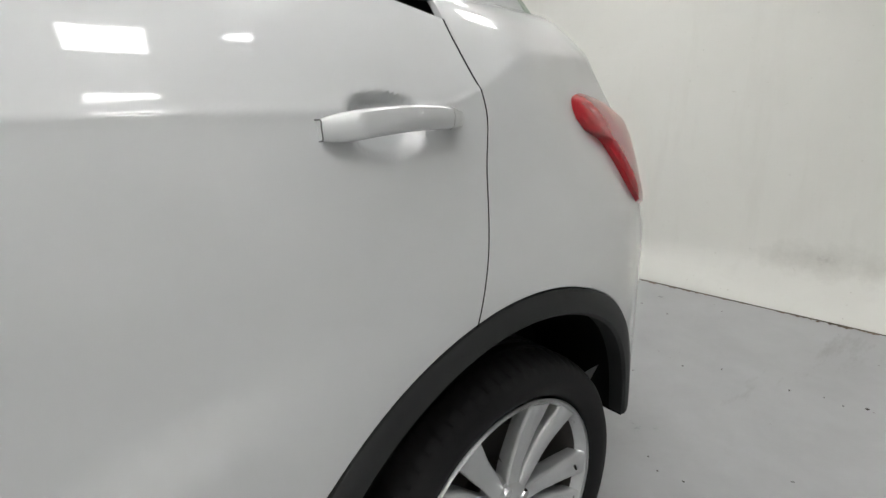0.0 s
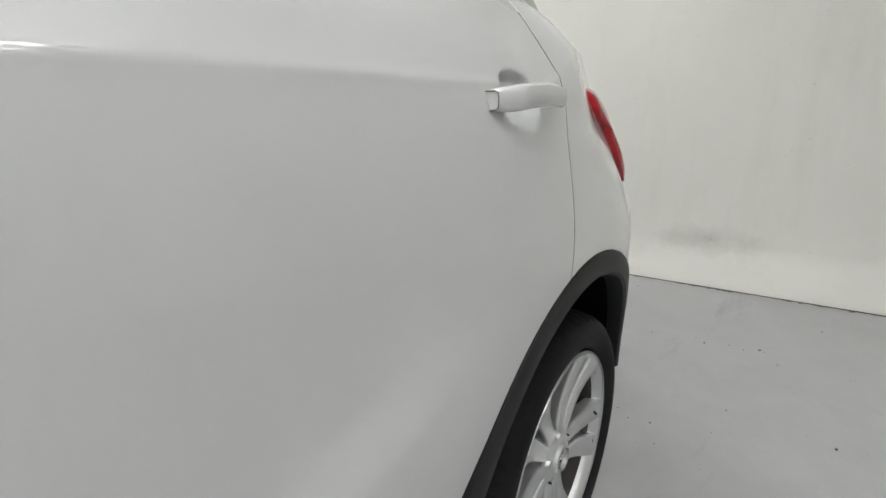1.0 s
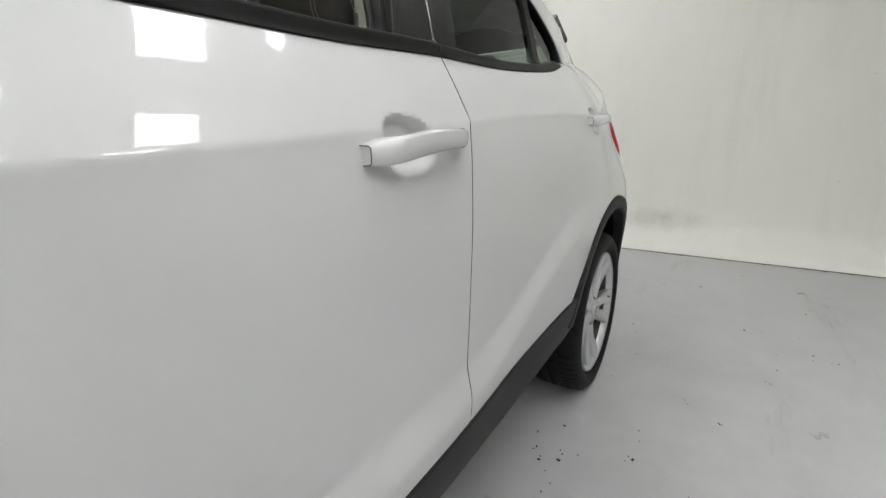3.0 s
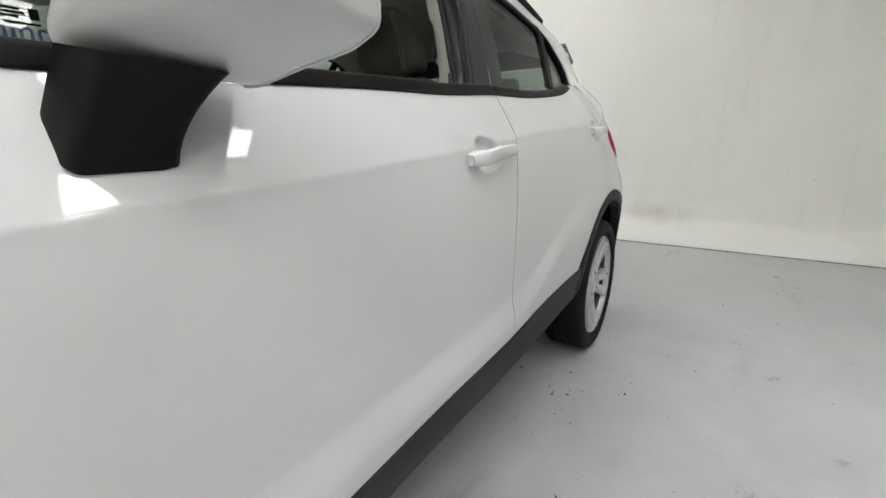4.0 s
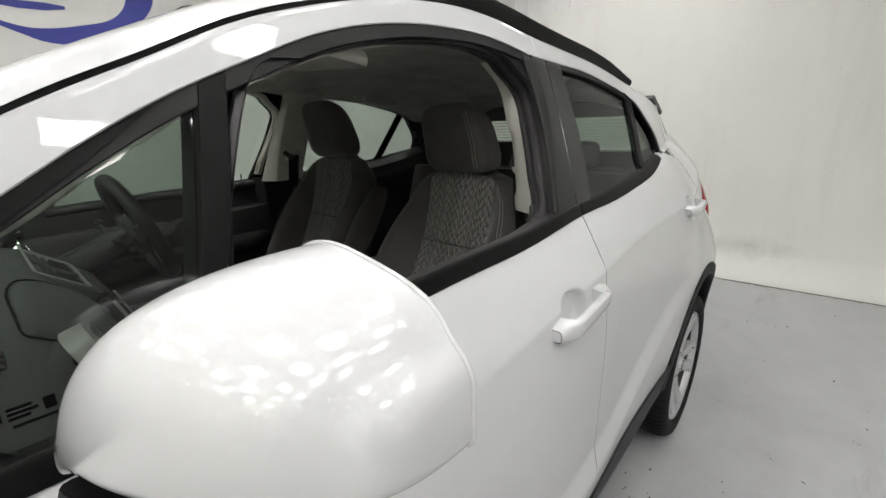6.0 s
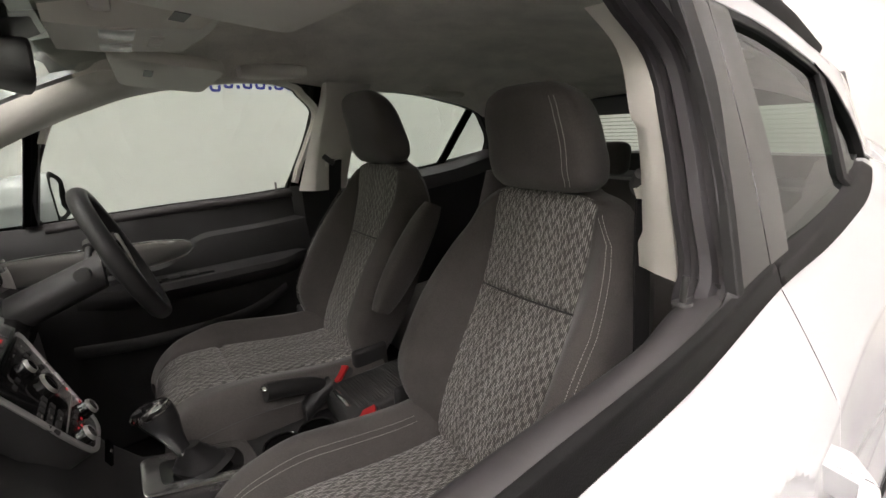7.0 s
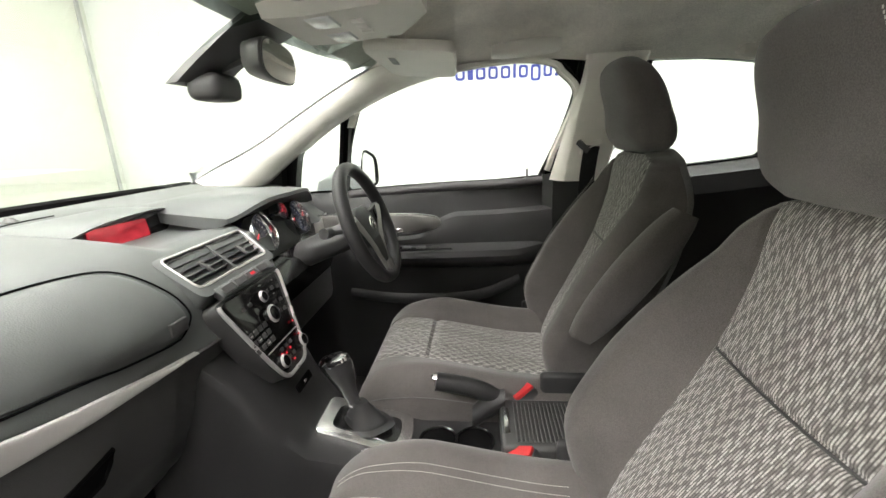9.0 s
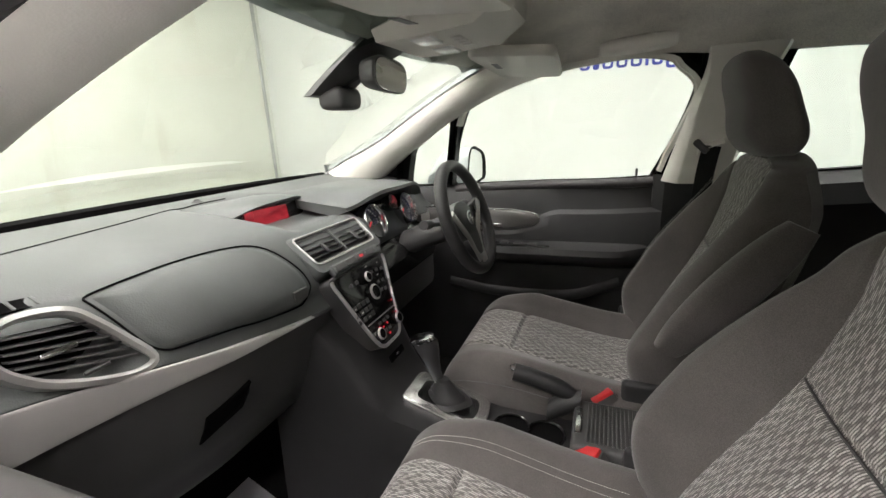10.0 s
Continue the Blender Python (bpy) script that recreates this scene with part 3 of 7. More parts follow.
div_f = lambda z: 0.712 + 0.25 * (z - 1.165)
div_r = lambda z: 2.115 + 0.42 * (z - 1.235)



car = empty("car")
tagged(car, "white compact crossover car with an open front passenger window", "car")
W, BLK, FILM = M["paint"], M["black_plastic"], M["gloss_black"]
DOORS = {}
for s in (-1, 1):
    fine = s < 0
    N = (150, 140) if fine else (40, 30)
    # doors: painted skins, upper frames, black films and strips, glass
    fd = empty("front_door", car, "white front door with its window wound down" if fine else "white driver's door")
    rd = empty("rear_door", car)
    DOORS[s] = (fd, rd)
    part("door_skin", panel_bm(lambda z: gap_a(z) + GAP, lambda z: gap_b(z) - GAP, sill_z, lambda x: strip_low(x) + 0.004, *N, s=s, dent=fine), W, fd)
    part("door_skin", panel_bm(lambda z: gap_b(z) + GAP, lambda z: gap_r(z) - GAP, lambda x: max(sill_z(x), arch_z(x) + 0.003), lambda x: strip_low(min(x, 2.40)) + 0.004 - 0.25 * max(0.0, x - 2.40), *N, s=s, dent=fine), W, rd)
    part("upper_frame", panel_bm(const(0.536), const(1.608), frame_top, lambda x: roof_gap(x) - 0.004, 70, 6, 0.0, s), W, fd)
    part("upper_frame", panel_bm(const(1.613), const(2.34), frame_top, lambda x: roof_gap(x) - 0.004, 50, 6, 0.0, s), W, rd)
    part("belt_strip", panel_bm(lambda z: gap_a(z) + 0.0035, lambda z: gap_b(z) - 0.004, strip_low, lambda x: strip_low(x) + 0.023, 50, 6, 0.004, s, edge=0.009), BLK, fd)
    part("belt_strip", panel_bm(lambda z: gap_b(z) + 0.002, const(2.335), strip_low, lambda x: strip_low(x) + 0.021 * smoothstep(2.5, 2.2, x), 50, 6, 0.004, s, edge=0.03), BLK, rd)
    part("sail", panel_bm(line((1.13, 1.23, 1.30), (0.502, 0.519, 0.538)), lambda z: quarter_l(z), lambda x: strip_low(x) + 0.022, lambda x: frame_top(x), 14, 20, -0.002, s, edge=0.05), BLK, fd)
    part("window_bar", panel_bm(div_f, lambda z: div_f(z) + 0.027, lambda x: strip_low(x) + 0.022, lambda x: frame_top(x) - 0.004, 6, 16, -0.003, s, edge=0.05), BLK, fd)
    part("window_top_seal", panel_bm(const(0.60), const(1.53), lambda x: frame_top(x) - 0.022, frame_top, 60, 5, -0.004, s, edge=0.008), M["rubber"], fd)
    part("window_rear_seal", panel_bm(open_r, lambda z: film_l(z) + 0.003, lambda x: strip_low(x) + 0.018, lambda x: frame_top(x) - 0.012, 8, 24, 0.0006, s, edge=0.012), M["rubber"], fd)
    part("pillar_film", panel_bm(lambda z: film_l(z), lambda z: gap_b2(z) - 0.002, lambda x: strip_low(x) + 0.022, frame_top, 8, 20, -0.001, s, edge=0.004), FILM, fd)
    part("pillar_film", panel_bm(lambda z: gap_b2(z) + 0.002, lambda z: film_r(z), lambda x: strip_low(x) + 0.020, frame_top, 8, 20, -0.001, s, edge=0.02), FILM, rd)
    part("window_top_seal", panel_bm(const(1.70), const(2.235), lambda x: frame_top(x) - 0.016, frame_top, 40, 4, -0.003, s, edge=0.04), M["rubber"], rd)
    part("window_bar", panel_bm(lambda z: div_r(z), lambda z: div_r(z) + 0.042, lambda x: strip_low(x) + 0.018, lambda x: frame_top(x) - 0.004, 6, 16, -0.002, s, edge=0.010), BLK, rd)
    part("tail_frame", panel_bm(lambda z: tail_r(z) - 0.022, tail_r, lambda x: strip_low(min(x, 2.4)), lambda x: frame_top(x), 6, 24, 0.001, s, edge=0.03), BLK, rd)
    for thing, name, xl, xr, zt, mat in ((fd, "quarter_window", lambda z: quarter_l(z) - 0.006, lambda z: div_f(z) + 0.01, lambda x: frame_top(x) - 0.012, M["glass"]),
                                         (rd, "door_window", lambda z: film_r(z) - 0.01, lambda z: div_r(z) + 0.01, lambda x: frame_top(x) - 0.008, M["glass_dark"]),
                                         (rd, "quarter_window", lambda z: div_r(z) + 0.03, lambda z: tail_r(z) - 0.012, lambda x: frame_top(x) - 0.004, M["glass_dark"])):
        g = part(name, panel_bm(xl, xr, lambda x: strip_low(min(x, 2.4)) + 0.012, zt, 14, 14, -0.013, s, edge=0.013, fold=0.0), mat, thing)
        g.visible_shadow = False
    if s > 0:
        g = part("door_window", panel_bm(lambda z: div_f(z) + 0.015, lambda z: open_r(z) + 0.006, lambda x: strip_low(x) + 0.012, lambda x: frame_top(x) - 0.012, 20, 14, -0.013, s, edge=0.013, fold=0.0), M["glass"], fd)
        g.visible_shadow = False
    part("corner_seal", panel_bm(line((1.44, 1.47, 1.50, 1.52, 1.545), (1.516, 1.511, 1.490, 1.461, 1.430)), lambda z: open_r(z) + 0.006, const(1.44), lambda x: frame_top(x) - 0.010, 10, 12, -0.011, s, edge=0.004), M["rubber"] if s < 0 else BLK, fd)
    # body sheets
    low = lambda x: max(arch_z(x) + 0.003, 0.44)
    tail_x = lambda z: 3.24 - 0.28 * smoothstep(0.95, 1.4, z)
    part("quarter_panel", panel_bm(lambda z: gap_r(z) + GAP, tail_x, low, lambda x: belt_z(x) - 0.006, 90, 50, 0, s), W, car)
    hood_z = line((-0.85, -0.5, 0.0, 0.15, 0.3, 0.42, 0.49), (0.80, 0.99, 1.165, 1.21, 1.232, 1.228, 1.142))
    tri_top = line((0.354, 0.363, 0.381, 0.423, 0.465, 0.525), (1.160, 1.178, 1.196, 1.229, 1.257, 1.296))
    part("front_wing", panel_bm(lambda z: -0.78, lambda z: gap_a(z) - GAP, lambda x: max(arch_z(x, HUB_F) + 0.003, 0.44), lambda x: min(hood_z(x), strip_low(x)) if x > 0.30 else lerp(min(hood_z(x), 1.30), strip_low(0.36), smoothstep(0.2, 0.33, x)), 90, 40, 0, s), W, car)
    part("front_wing_top", panel_bm(const(0.16), lambda z: curve(z, (1.13, 1.16, 1.19, 1.228), (0.352, 0.354, 0.381, 0.423)), lambda x: strip_low(0.36) - 0.002, lambda x: 1.228 + 0.02 * smoothstep(0.42, 0.2, x), 20, 14, 0, s), W, car)
    part("wing_triangle", panel_bm(const(0.352), line((1.13, 1.23, 1.29), (0.497, 0.512, 0.530)), lambda x: strip_low(x) + 0.002, lambda x: tri_top(x) + 0.003, 20, 14, -0.004, s, edge=0.02), BLK, car)
    rim_path = [side(x, z, 0.002, s) for x, z in ((0.497, 1.146), (0.44, 1.142), (0.395, 1.146), (0.366, 1.155), (0.357, 1.170), (0.372, 1.19), (0.423, 1.230), (0.465, 1.258), (0.527, 1.297))]
    part("triangle_seal", sweep(spline(rim_path, 50), ring(0.0058, 10, 1.0, 1.3), (0, 1, 0)), M["seal_black"], car)
    foot_path = [side(x, z, 0.001, s) for x, z in ((0.497, 1.137), (0.44, 1.132), (0.395, 1.136), (0.368, 1.148))]
    part("triangle_lip", sweep(spline(foot_path, 30), ring(0.0068, 10, 1.0, 1.2), (0, 1, 0)), BLK, car)
    part("rear_pillar", panel_bm(line((1.28, 1.30, 1.342, 1.415, 1.475, 1.493, 1.53), (2.44, 2.43, 2.41, 2.35, 2.274, 2.225, 2.12)), lambda z: 2.96 - 0.24 * smoothstep(1.28, 1.5, z), lambda x: belt_z(x) - 0.008, line((2.0, 2.325, 2.5, 2.8, 3.0), (1.58, 1.52, 1.488, 1.43, 1.38)), 40, 24, 0, s), W, car)
    # front pillar
    up = [(0.19, 0.69, 1.243), (0.3, 0.66, 1.288), (0.4, 0.638, 1.325), (0.5, 0.615, 1.367), (0.6, 0.59, 1.418), (0.7, 0.565, 1.468), (0.8, 0.54, 1.515), (0.9, 0.52, 1.556), (1.0, 0.52, 1.590), (1.1, 0.535, 1.612)]
    lo = [(0.21, 1.245), (0.30, 1.238), (0.425, 1.231), (0.465, 1.259), (0.525, 1.299), (0.543, 1.336), (0.568, 1.366), (0.606, 1.391), (0.666, 1.425), (0.736, 1.459), (0.832, 1.507), (0.941, 1.547), (1.10, 1.589)]
    A = spline([side(x, z, 0, s) for x, z in lo], 60)
    B = spline([(x, s * y, z) for x, y, z in up], 60)
    rows = []
    for a, b in zip(A, B):
        out = Vector((-0.35, s * 0.7, 0.6)).normalized()
        row = [a + Vector((0.004, -s * 0.018, 0.0)), a + Vector((0, -s * 0.002, 0))]
        for k in range(9):
            t = k / 8
            row.append(a.lerp(b, t) + out * (0.016 * math.sin(math.pi * t)))
        row.append(b + Vector((0.006, -s * 0.006, -0.012)))
        rows.append(row)
    part("front_pillar", grid_bm(rows), W, car)
    # the joint across the foot of the pillar
    ia = min(range(len(A)), key=lambda i: abs(A[i].x - 0.418))
    ib = min(range(len(B)), key=lambda i: abs(B[i].x - 0.366))
    joint = []
    for k in range(9):
        u = lerp(ia, ib, k / 8)
        i = min(int(u), len(rows) - 2)
        joint.append(rows[i][2 + k].lerp(rows[i + 1][2 + k], u - i) + Vector((-0.0003, s * 0.0006, 0.0005)))
    part("wing_joint", sweep(spline(joint, 24), ring(0.0015, 6), (1, 0, 0)), M["rubber"], car)
    # shut-line rubber round the door top
    gl = [side(0.500, 1.150, -0.006, s), side(0.516, 1.233, -0.006, s), side(0.527, 1.288, -0.006, s)] + [side(x, roof_gap(x) - 0.001, -0.007, s) for x in (0.543, 0.568, 0.606, 0.666, 0.736, 0.832, 0.941, 1.1, 1.3, 1.45, 1.6)]
    part("door_seal", sweep(spline(gl, 80), ring(0.006, 8), (0, 1, 0)), M["seal_black"], car)
    # dark shells behind the shut lines
    shell = [[side(x, z, -0.030, s) for x in [0.30 + 0.05 * i for i in range(47)]] for z in (0.5, 0.6, 0.75, 0.9, 1.0, 1.08, 1.12)]
    for row in shell:
        for p in row:
            p.z = max(p.z, arch_z(p.x) + 0.012, arch_z(p.x, HUB_F) + 0.012)
    part("jamb", grid_bm(shell), M["void"], fd)
    for line_x, z0, z1 in ((gap_a, 0.54, 1.134), (gap_b, 0.54, 1.178), (gap_r, 0.80, 1.255)):
        part("shut_line", sweep([side(line_x(lerp(z0, z1, k / 40)), lerp(z0, z1, k / 40), -0.0030, s) for k in range(41)], ring(0.0028, 6), (0, 1, 0)), M["void"], car)
    # padded roll inside the belt strip
    roll = [Vector((x, s * (half(x, strip_low(x) + 0.02) - 0.019 - 0.010 * smoothstep(1.28, 1.39, x)), strip_low(x) + 0.006)) for x in [lerp(0.75, 1.440, k / 30) for k in range(31)]]
    part("door_top_roll", sweep(roll, ring(0.0165, 18, 1.0, 1.35), (0, 1, 0)), M["lip"], fd)
    # sill and arch cladding
    rows = []
    for i in range(60):
        x = lerp(0.43, 2.16, i / 59)
        z = sill_z(x)
        rows.append([side(x, z, -0.02, s), side(x, z, 0.001, s), side(x, z - 0.004, 0.005, s), side(x, z - 0.05, 0.004, s), Vector((x, s * 0.846, z - 0.115)), Vector((x, s * 0.828, z - 0.155)), Vector((x, s * 0.79, z - 0.175)), Vector((x, s * 0.66, z - 0.185))])
    part("sill_cladding", grid_bm(rows), M["clad"], car)
    for hub in (HUB_F, HUB_R):
        rows = []
        for i in range(80):
            a = radians(lerp(3, 166, i / 79)) if hub == HUB_R else radians(lerp(14, 172, i / 79))
            c, q = math.cos(a), math.sin(a)
            row = []
            for r, off, dip in ((ARCH_R - 0.001, -0.012, 0), (ARCH_R - 0.001, 0.002, 0), (ARCH_R - 0.006, 0.006, 0), (ARCH_R - 0.028, 0.0065, 0), (ARCH_R - 0.046, 0.003, 0), (ARCH_R - 0.052, -0.004, 0), (ARCH_R - 0.052, -0.03, 0), (ARCH_R - 0.045, -0.06, 0)):
                x, z = hub + r * c, HUB_Z + r * q
                y = half(x, max(z, 0.45))
                row.append(Vector((x, s * (y + off), z)))
            rows.append(row)
        part("arch_cladding", grid_bm(rows), M["clad"], car)
        rows = []
        for i in range(48):
            a = radians(lerp(2, 176, i / 47))
            rows.append([Vector((hub + r * math.cos(a), s * y, HUB_Z + r * math.sin(a))) for r, y in ((0.435, 0.815), (0.43, 0.70), (0.43, 0.55), (0.02, 0.54))])
        # liner in near-black: the arch's shade is in its colour
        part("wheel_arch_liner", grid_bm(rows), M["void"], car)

# roof, bonnet and tail
roof_y = line((0.86, 1.0, 1.1, 1.3, 1.6, 2.0, 2.325, 2.6, 2.8), (0.50, 0.525, 0.545, 0.565, 0.553, 0.555, 0.575, 0.58, 0.56))
roof_z = line((0.86, 1.0, 1.1, 1.3, 1.6, 2.0, 2.325, 2.6, 2.8), (1.560, 1.594, 1.612, 1.628, 1.622, 1.588, 1.53, 1.49, 1.455))


def roof_crown(x):
    return lerp(-0.015, 0.055, smoothstep(0.86, 1.35, x))


rows = []
for i in range(60):
    x = lerp(0.86, 2.80, i / 59)
    row = []
    for k in range(41):
        v = lerp(-1, 1, k / 40)
        xx = x - 0.035 * (1 - v * v) * smoothstep(1.1, 0.86, x)
        y = v * roof_y(x)
        row.append(Vector((xx, y, roof_z(x) + roof_crown(x) * (1 - abs(v) ** 2.6) - 0.02 * smoothstep(0.93, 1.0, abs(v)))))
    rows.append(row)
part("roof", grid_bm(rows), W, car)
for s in (-1, 1):
    pts = [(x, s * (half(x, roof_gap(min(x, 2.45))) - 0.022), roof_gap(min(x, 2.45)) + 0.030) for x in (1.02, 1.12, 1.3, 1.5, 1.75, 2.02, 2.2, 2.34)]
    part("roof_rail", sweep(spline(pts, 50), [(-0.012, -0.03), (0.013, -0.03), (0.016, -0.004), (0.010, 0.012), (-0.008, 0.013), (-0.015, 0.0)], scale=[0.4 + 0.6 * math.sin(math.pi * min(1, (i + 3) / 14) / 2) if i < 11 else (0.45 + 0.55 * min(1.0, (49 - i) / 7)) for i in range(50)]), BLK, car)
rows = []
for i in range(30):
    x = lerp(-0.82, 0.14, i / 29)
    hw = half(x, min(hood_z(x), 1.3)) - 0.01
    rows.append([Vector((x + 0.09 * (v * v - 1) * smoothstep(-0.6, -0.85, x), v * hw, hood_z(x) + lerp(0.045, -0.055, smoothstep(-0.5, 0.14, x)) * (1 - v * v) - 0.03 * smoothstep(-0.4, 0.1, x) * (1 - v**6))) for v in [k / 10 - 1 for k in range(21)]])
part("bonnet", grid_bm(rows), W, car)
rows = []
for k in range(25):
    v = k / 12 - 1
    x0 = -0.93 + 0.20 * v * v
    hw = 0.80 * v
    rows.append([Vector((x0 + 0.14, hw * 0.92, 0.80)), Vector((x0 + 0.05, hw * 0.97, 0.74)), Vector((x0, hw, 0.62)), Vector((x0 - 0.01, hw, 0.46)), Vector((x0 + 0.06, hw, 0.28)), Vector((x0 + 0.35, hw * 0.98, 0.22))])
part("front_bumper", grid_bm(rows), W, car)
rows = []
for k in range(33):
    v = k / 16 - 1
    e = 1 - abs(v) ** 3.0
    row = []
    for x, hw, z in ((2.98, 0.745, 0.40), (3.05, 0.76, 0.50), (3.12, 0.755, 0.62), (3.17, 0.735, 0.76), (3.20, 0.70, 0.84)):
        row.append(Vector((lerp(x - 0.06, x + 0.26, e), v * hw, z)))
    rows.append(row)
part("rear_bumper", grid_bm(rows), W, car)
rows = []
for k in range(25):
    v = k / 12 - 1
    e = 1 - v * v
    rows.append([Vector((x + 0.1 * e, v * hw, z)) for x, hw, z in ((3.23, 0.62, 0.80), (3.20, 0.62, 0.95), (3.10, 0.61, 1.12), (2.98, 0.59, 1.26))])
part("tailgate", grid_bm(rows), W, car)
part("rear_apron", box_bm((2.98, -0.52, 0.24), (3.20, 0.52, 0.42), 0.03), M["clad"], car)
rows = []
for k in range(25):
    v = k / 12 - 1
    e = 1 - v * v
    rows.append([Vector((x + 0.08 * e, v * hw, z)) for x, hw, z in ((2.97, 0.605, 1.262), (2.90, 0.58, 1.34), (2.80, 0.555, 1.44))])
g = part("rear_window", grid_bm(rows), M["glass"], car)
g.visible_shadow = False
for j in range(9):
    z = 1.285 + 0.017 * j
    x = curve(z, (1.262, 1.34, 1.44), (2.955, 2.885, 2.785))
    pts = [(x + 0.08 * (1 - (k / 12 - 1) ** 2) - 0.003, (k / 12 - 1) * 0.53, z) for k in range(25)]
    part("heating_wire", tube(pts, 0.0012, 4), M["clad"], car)
for s in (-1, 1):
    part("spoiler_fin", loft([[Vector((x, s * y, z)) for x, y, z in sec] for sec in (((2.74, 0.545, 1.448), (2.76, 0.53, 1.462), (2.80, 0.54, 1.44)), ((2.80, 0.57, 1.37), (2.815, 0.56, 1.385), (2.84, 0.57, 1.36)), ((2.825, 0.582, 1.335), (2.83, 0.578, 1.34), (2.84, 0.582, 1.335)))]), BLK, car)
part("spoiler", loft([[Vector((2.72, v * 0.565, 1.475 + 0.05 * (1 - v * v))), Vector((2.84, v * 0.54, 1.452 + 0.05 * (1 - v * v))), Vector((2.84, v * 0.54, 1.442 + 0.05 * (1 - v * v))), Vector((2.74, v * 0.565, 1.452 + 0.05 * (1 - v * v)))] for v in [k / 8 - 1 for k in range(17)]]), W, car)
# windscreen between the pillars
rows = []
edge_line = spline(up, 60)
for i in range(-3, 16):
    t = max(i, 0) / 15
    p = edge_line[round(t * 52)] + (edge_line[1] - edge_line[0]).normalized() * (0.045 * min(i, 0)) + Vector((0, 0, 0.006 * min(i, 0)))
    rows.append([Vector((p.x - (0.16 - 0.125 * t) * (1 - v * v) + 0.004, v * (p.y - 0.004), p.z - 0.012 - 0.012 * (1 - v * v) * t)) for v in [k / 12 - 1 for k in range(25)]])
g = part("windscreen", grid_bm(rows), M["glass"], car)
g.visible_shadow = False
part("scuttle", grid_bm([[Vector((x - 0.16 * (1 - v * v), v * 0.69, z)) for v in [k / 10 - 1 for k in range(21)]] for x, z in ((0.22, 1.19), (0.15, 1.17), (0.10, 1.165))]), BLK, car)
part("underbody", box_bm((-0.6, -0.66, 0.20), (3.0, 0.66, 0.34), 0.03), M["void"], car)


# ---- wheels ----
# darker copy of the alloy: the shade inside the wheel, put into its colour
BARREL = gloss("shade_darkened_alloy", rgb(0.055, 0.050, 0.047), 0.6, 0.2)
DISC = gloss("dark_steel_disc", rgb(0.12, 0.11, 0.105), 0.45, 0.8)


def wheel(hub_x, s):
    w = empty("wheel", car)
    w.location = (hub_x, s * 0.745, HUB_Z)
    w.rotation_euler = (0, radians(17), 0) if s < 0 else (0, 0, math.pi)
    prof = [(0.245, 0.075), (0.252, -0.085), (0.262, -0.100), (0.285, -0.109), (0.308, -0.106), (0.322, -0.094), (0.331, -0.076), (TYRE_R, -0.050)]
    for g in (-0.035, 0.0, 0.035):
        prof += [(TYRE_R, g - 0.006), (TYRE_R - 0.008, g - 0.004), (TYRE_R - 0.008, g + 0.004), (TYRE_R, g + 0.006)]
    prof += [(TYRE_R, 0.05), (0.331, 0.078), (0.31, 0.10), (0.28, 0.105), (0.25, 0.09)]
    bm = revolve(prof, 288)
    # slanted cuts across the shoulders
    for v in bm.verts:
        r = math.hypot(v.co.x, v.co.z)
        if r > 0.329 and abs(v.co.y) > 0.042:
            turn_at = (math.atan2(v.co.z, v.co.x) / (2 * math.pi) * 72 + v.co.y * 9) % 1.0
            if turn_at < 0.24:
                k = (r - 0.007) / r
                v.co.x *= k
                v.co.z *= k
    part("tyre", bm, M["tyre"], w)
    part("rim", revolve([(0.247, -0.098), (0.250, -0.092), (0.243, -0.094), (0.236, -0.086), (0.231, -0.070)], 96), M["alloy"], w)
    part("rim_barrel", revolve([(0.231, -0.070), (0.226, -0.03), (0.222, 0.0), (0.225, 0.08), (0.245, 0.085)], 96), BARREL, w, "inner rim in alloy darkened for the shade behind the spokes")
    # black disc added to stand for the shade behind the spokes
    part("spoke_shade_disc", revolve([(0.225, 0.02), (0.10, 0.015), (0.0, 0.012)], 40), M["void"], w)
    part("brake_disc", revolve([(0.15, 0.012), (0.15, -0.005), (0.07, -0.005), (0.07, -0.02), (0.0, -0.02)], 48), DISC, w)
    for k in range(10):
        pair, odd = divmod(k, 2)
        q = 1 if odd else -1
        secs = []
        for j in range(12):
            t = j / 11
            r = lerp(0.040, 0.238, t)
            ang = 2 * math.pi * pair / 5 + q * (0.30 - 0.08 * smoothstep(0, 0.6, t)) + 0.06 * t
            y = -0.070 - 0.020 * t + 0.010 * math.sin(math.pi * t)
            wd = lerp(0.016, 0.031, t)
            c, n = math.cos(ang), math.sin(ang)
            mid, tan = Vector((r * c, y, r * n)), Vector((-n, 0, c))
            secs.append([mid + tan * dx + Vector((0, dy, 0)) for dx, dy in ((-wd, 0.006), (-wd * 0.93, 0.0), (-wd * 0.8, -0.0025), (0, -0.0035 + q * 0.001), (wd * 0.8, -0.0025), (wd * 0.93, 0.0), (wd, 0.006), (wd * 0.7, 0.035), (-wd * 0.7, 0.035))])
        part("spoke", loft(secs), M["alloy"], w)
    part("hub_cover", revolve([(0.068, -0.04), (0.066, -0.068), (0.052, -0.078), (0.034, -0.080), (0.032, -0.088), (0.0, -0.092)], 40), M["alloy"], w)
    part("emblem", revolve([(0.026, -0.090), (0.026, -0.0935), (0.021, -0.0935), (0.021, -0.091)], 32), M["chrome"], w)
    for k in range(5):
        a = 2 * math.pi * (k + 0.5) / 5
        bm = revolve([(0.0, -0.081), (0.009, -0.081), (0.010, -0.074), (0.010, -0.05)], 6)
        bmesh.ops.translate(bm, verts=bm.verts[:], vec=(0.052 * math.cos(a), 0, 0.052 * math.sin(a)))
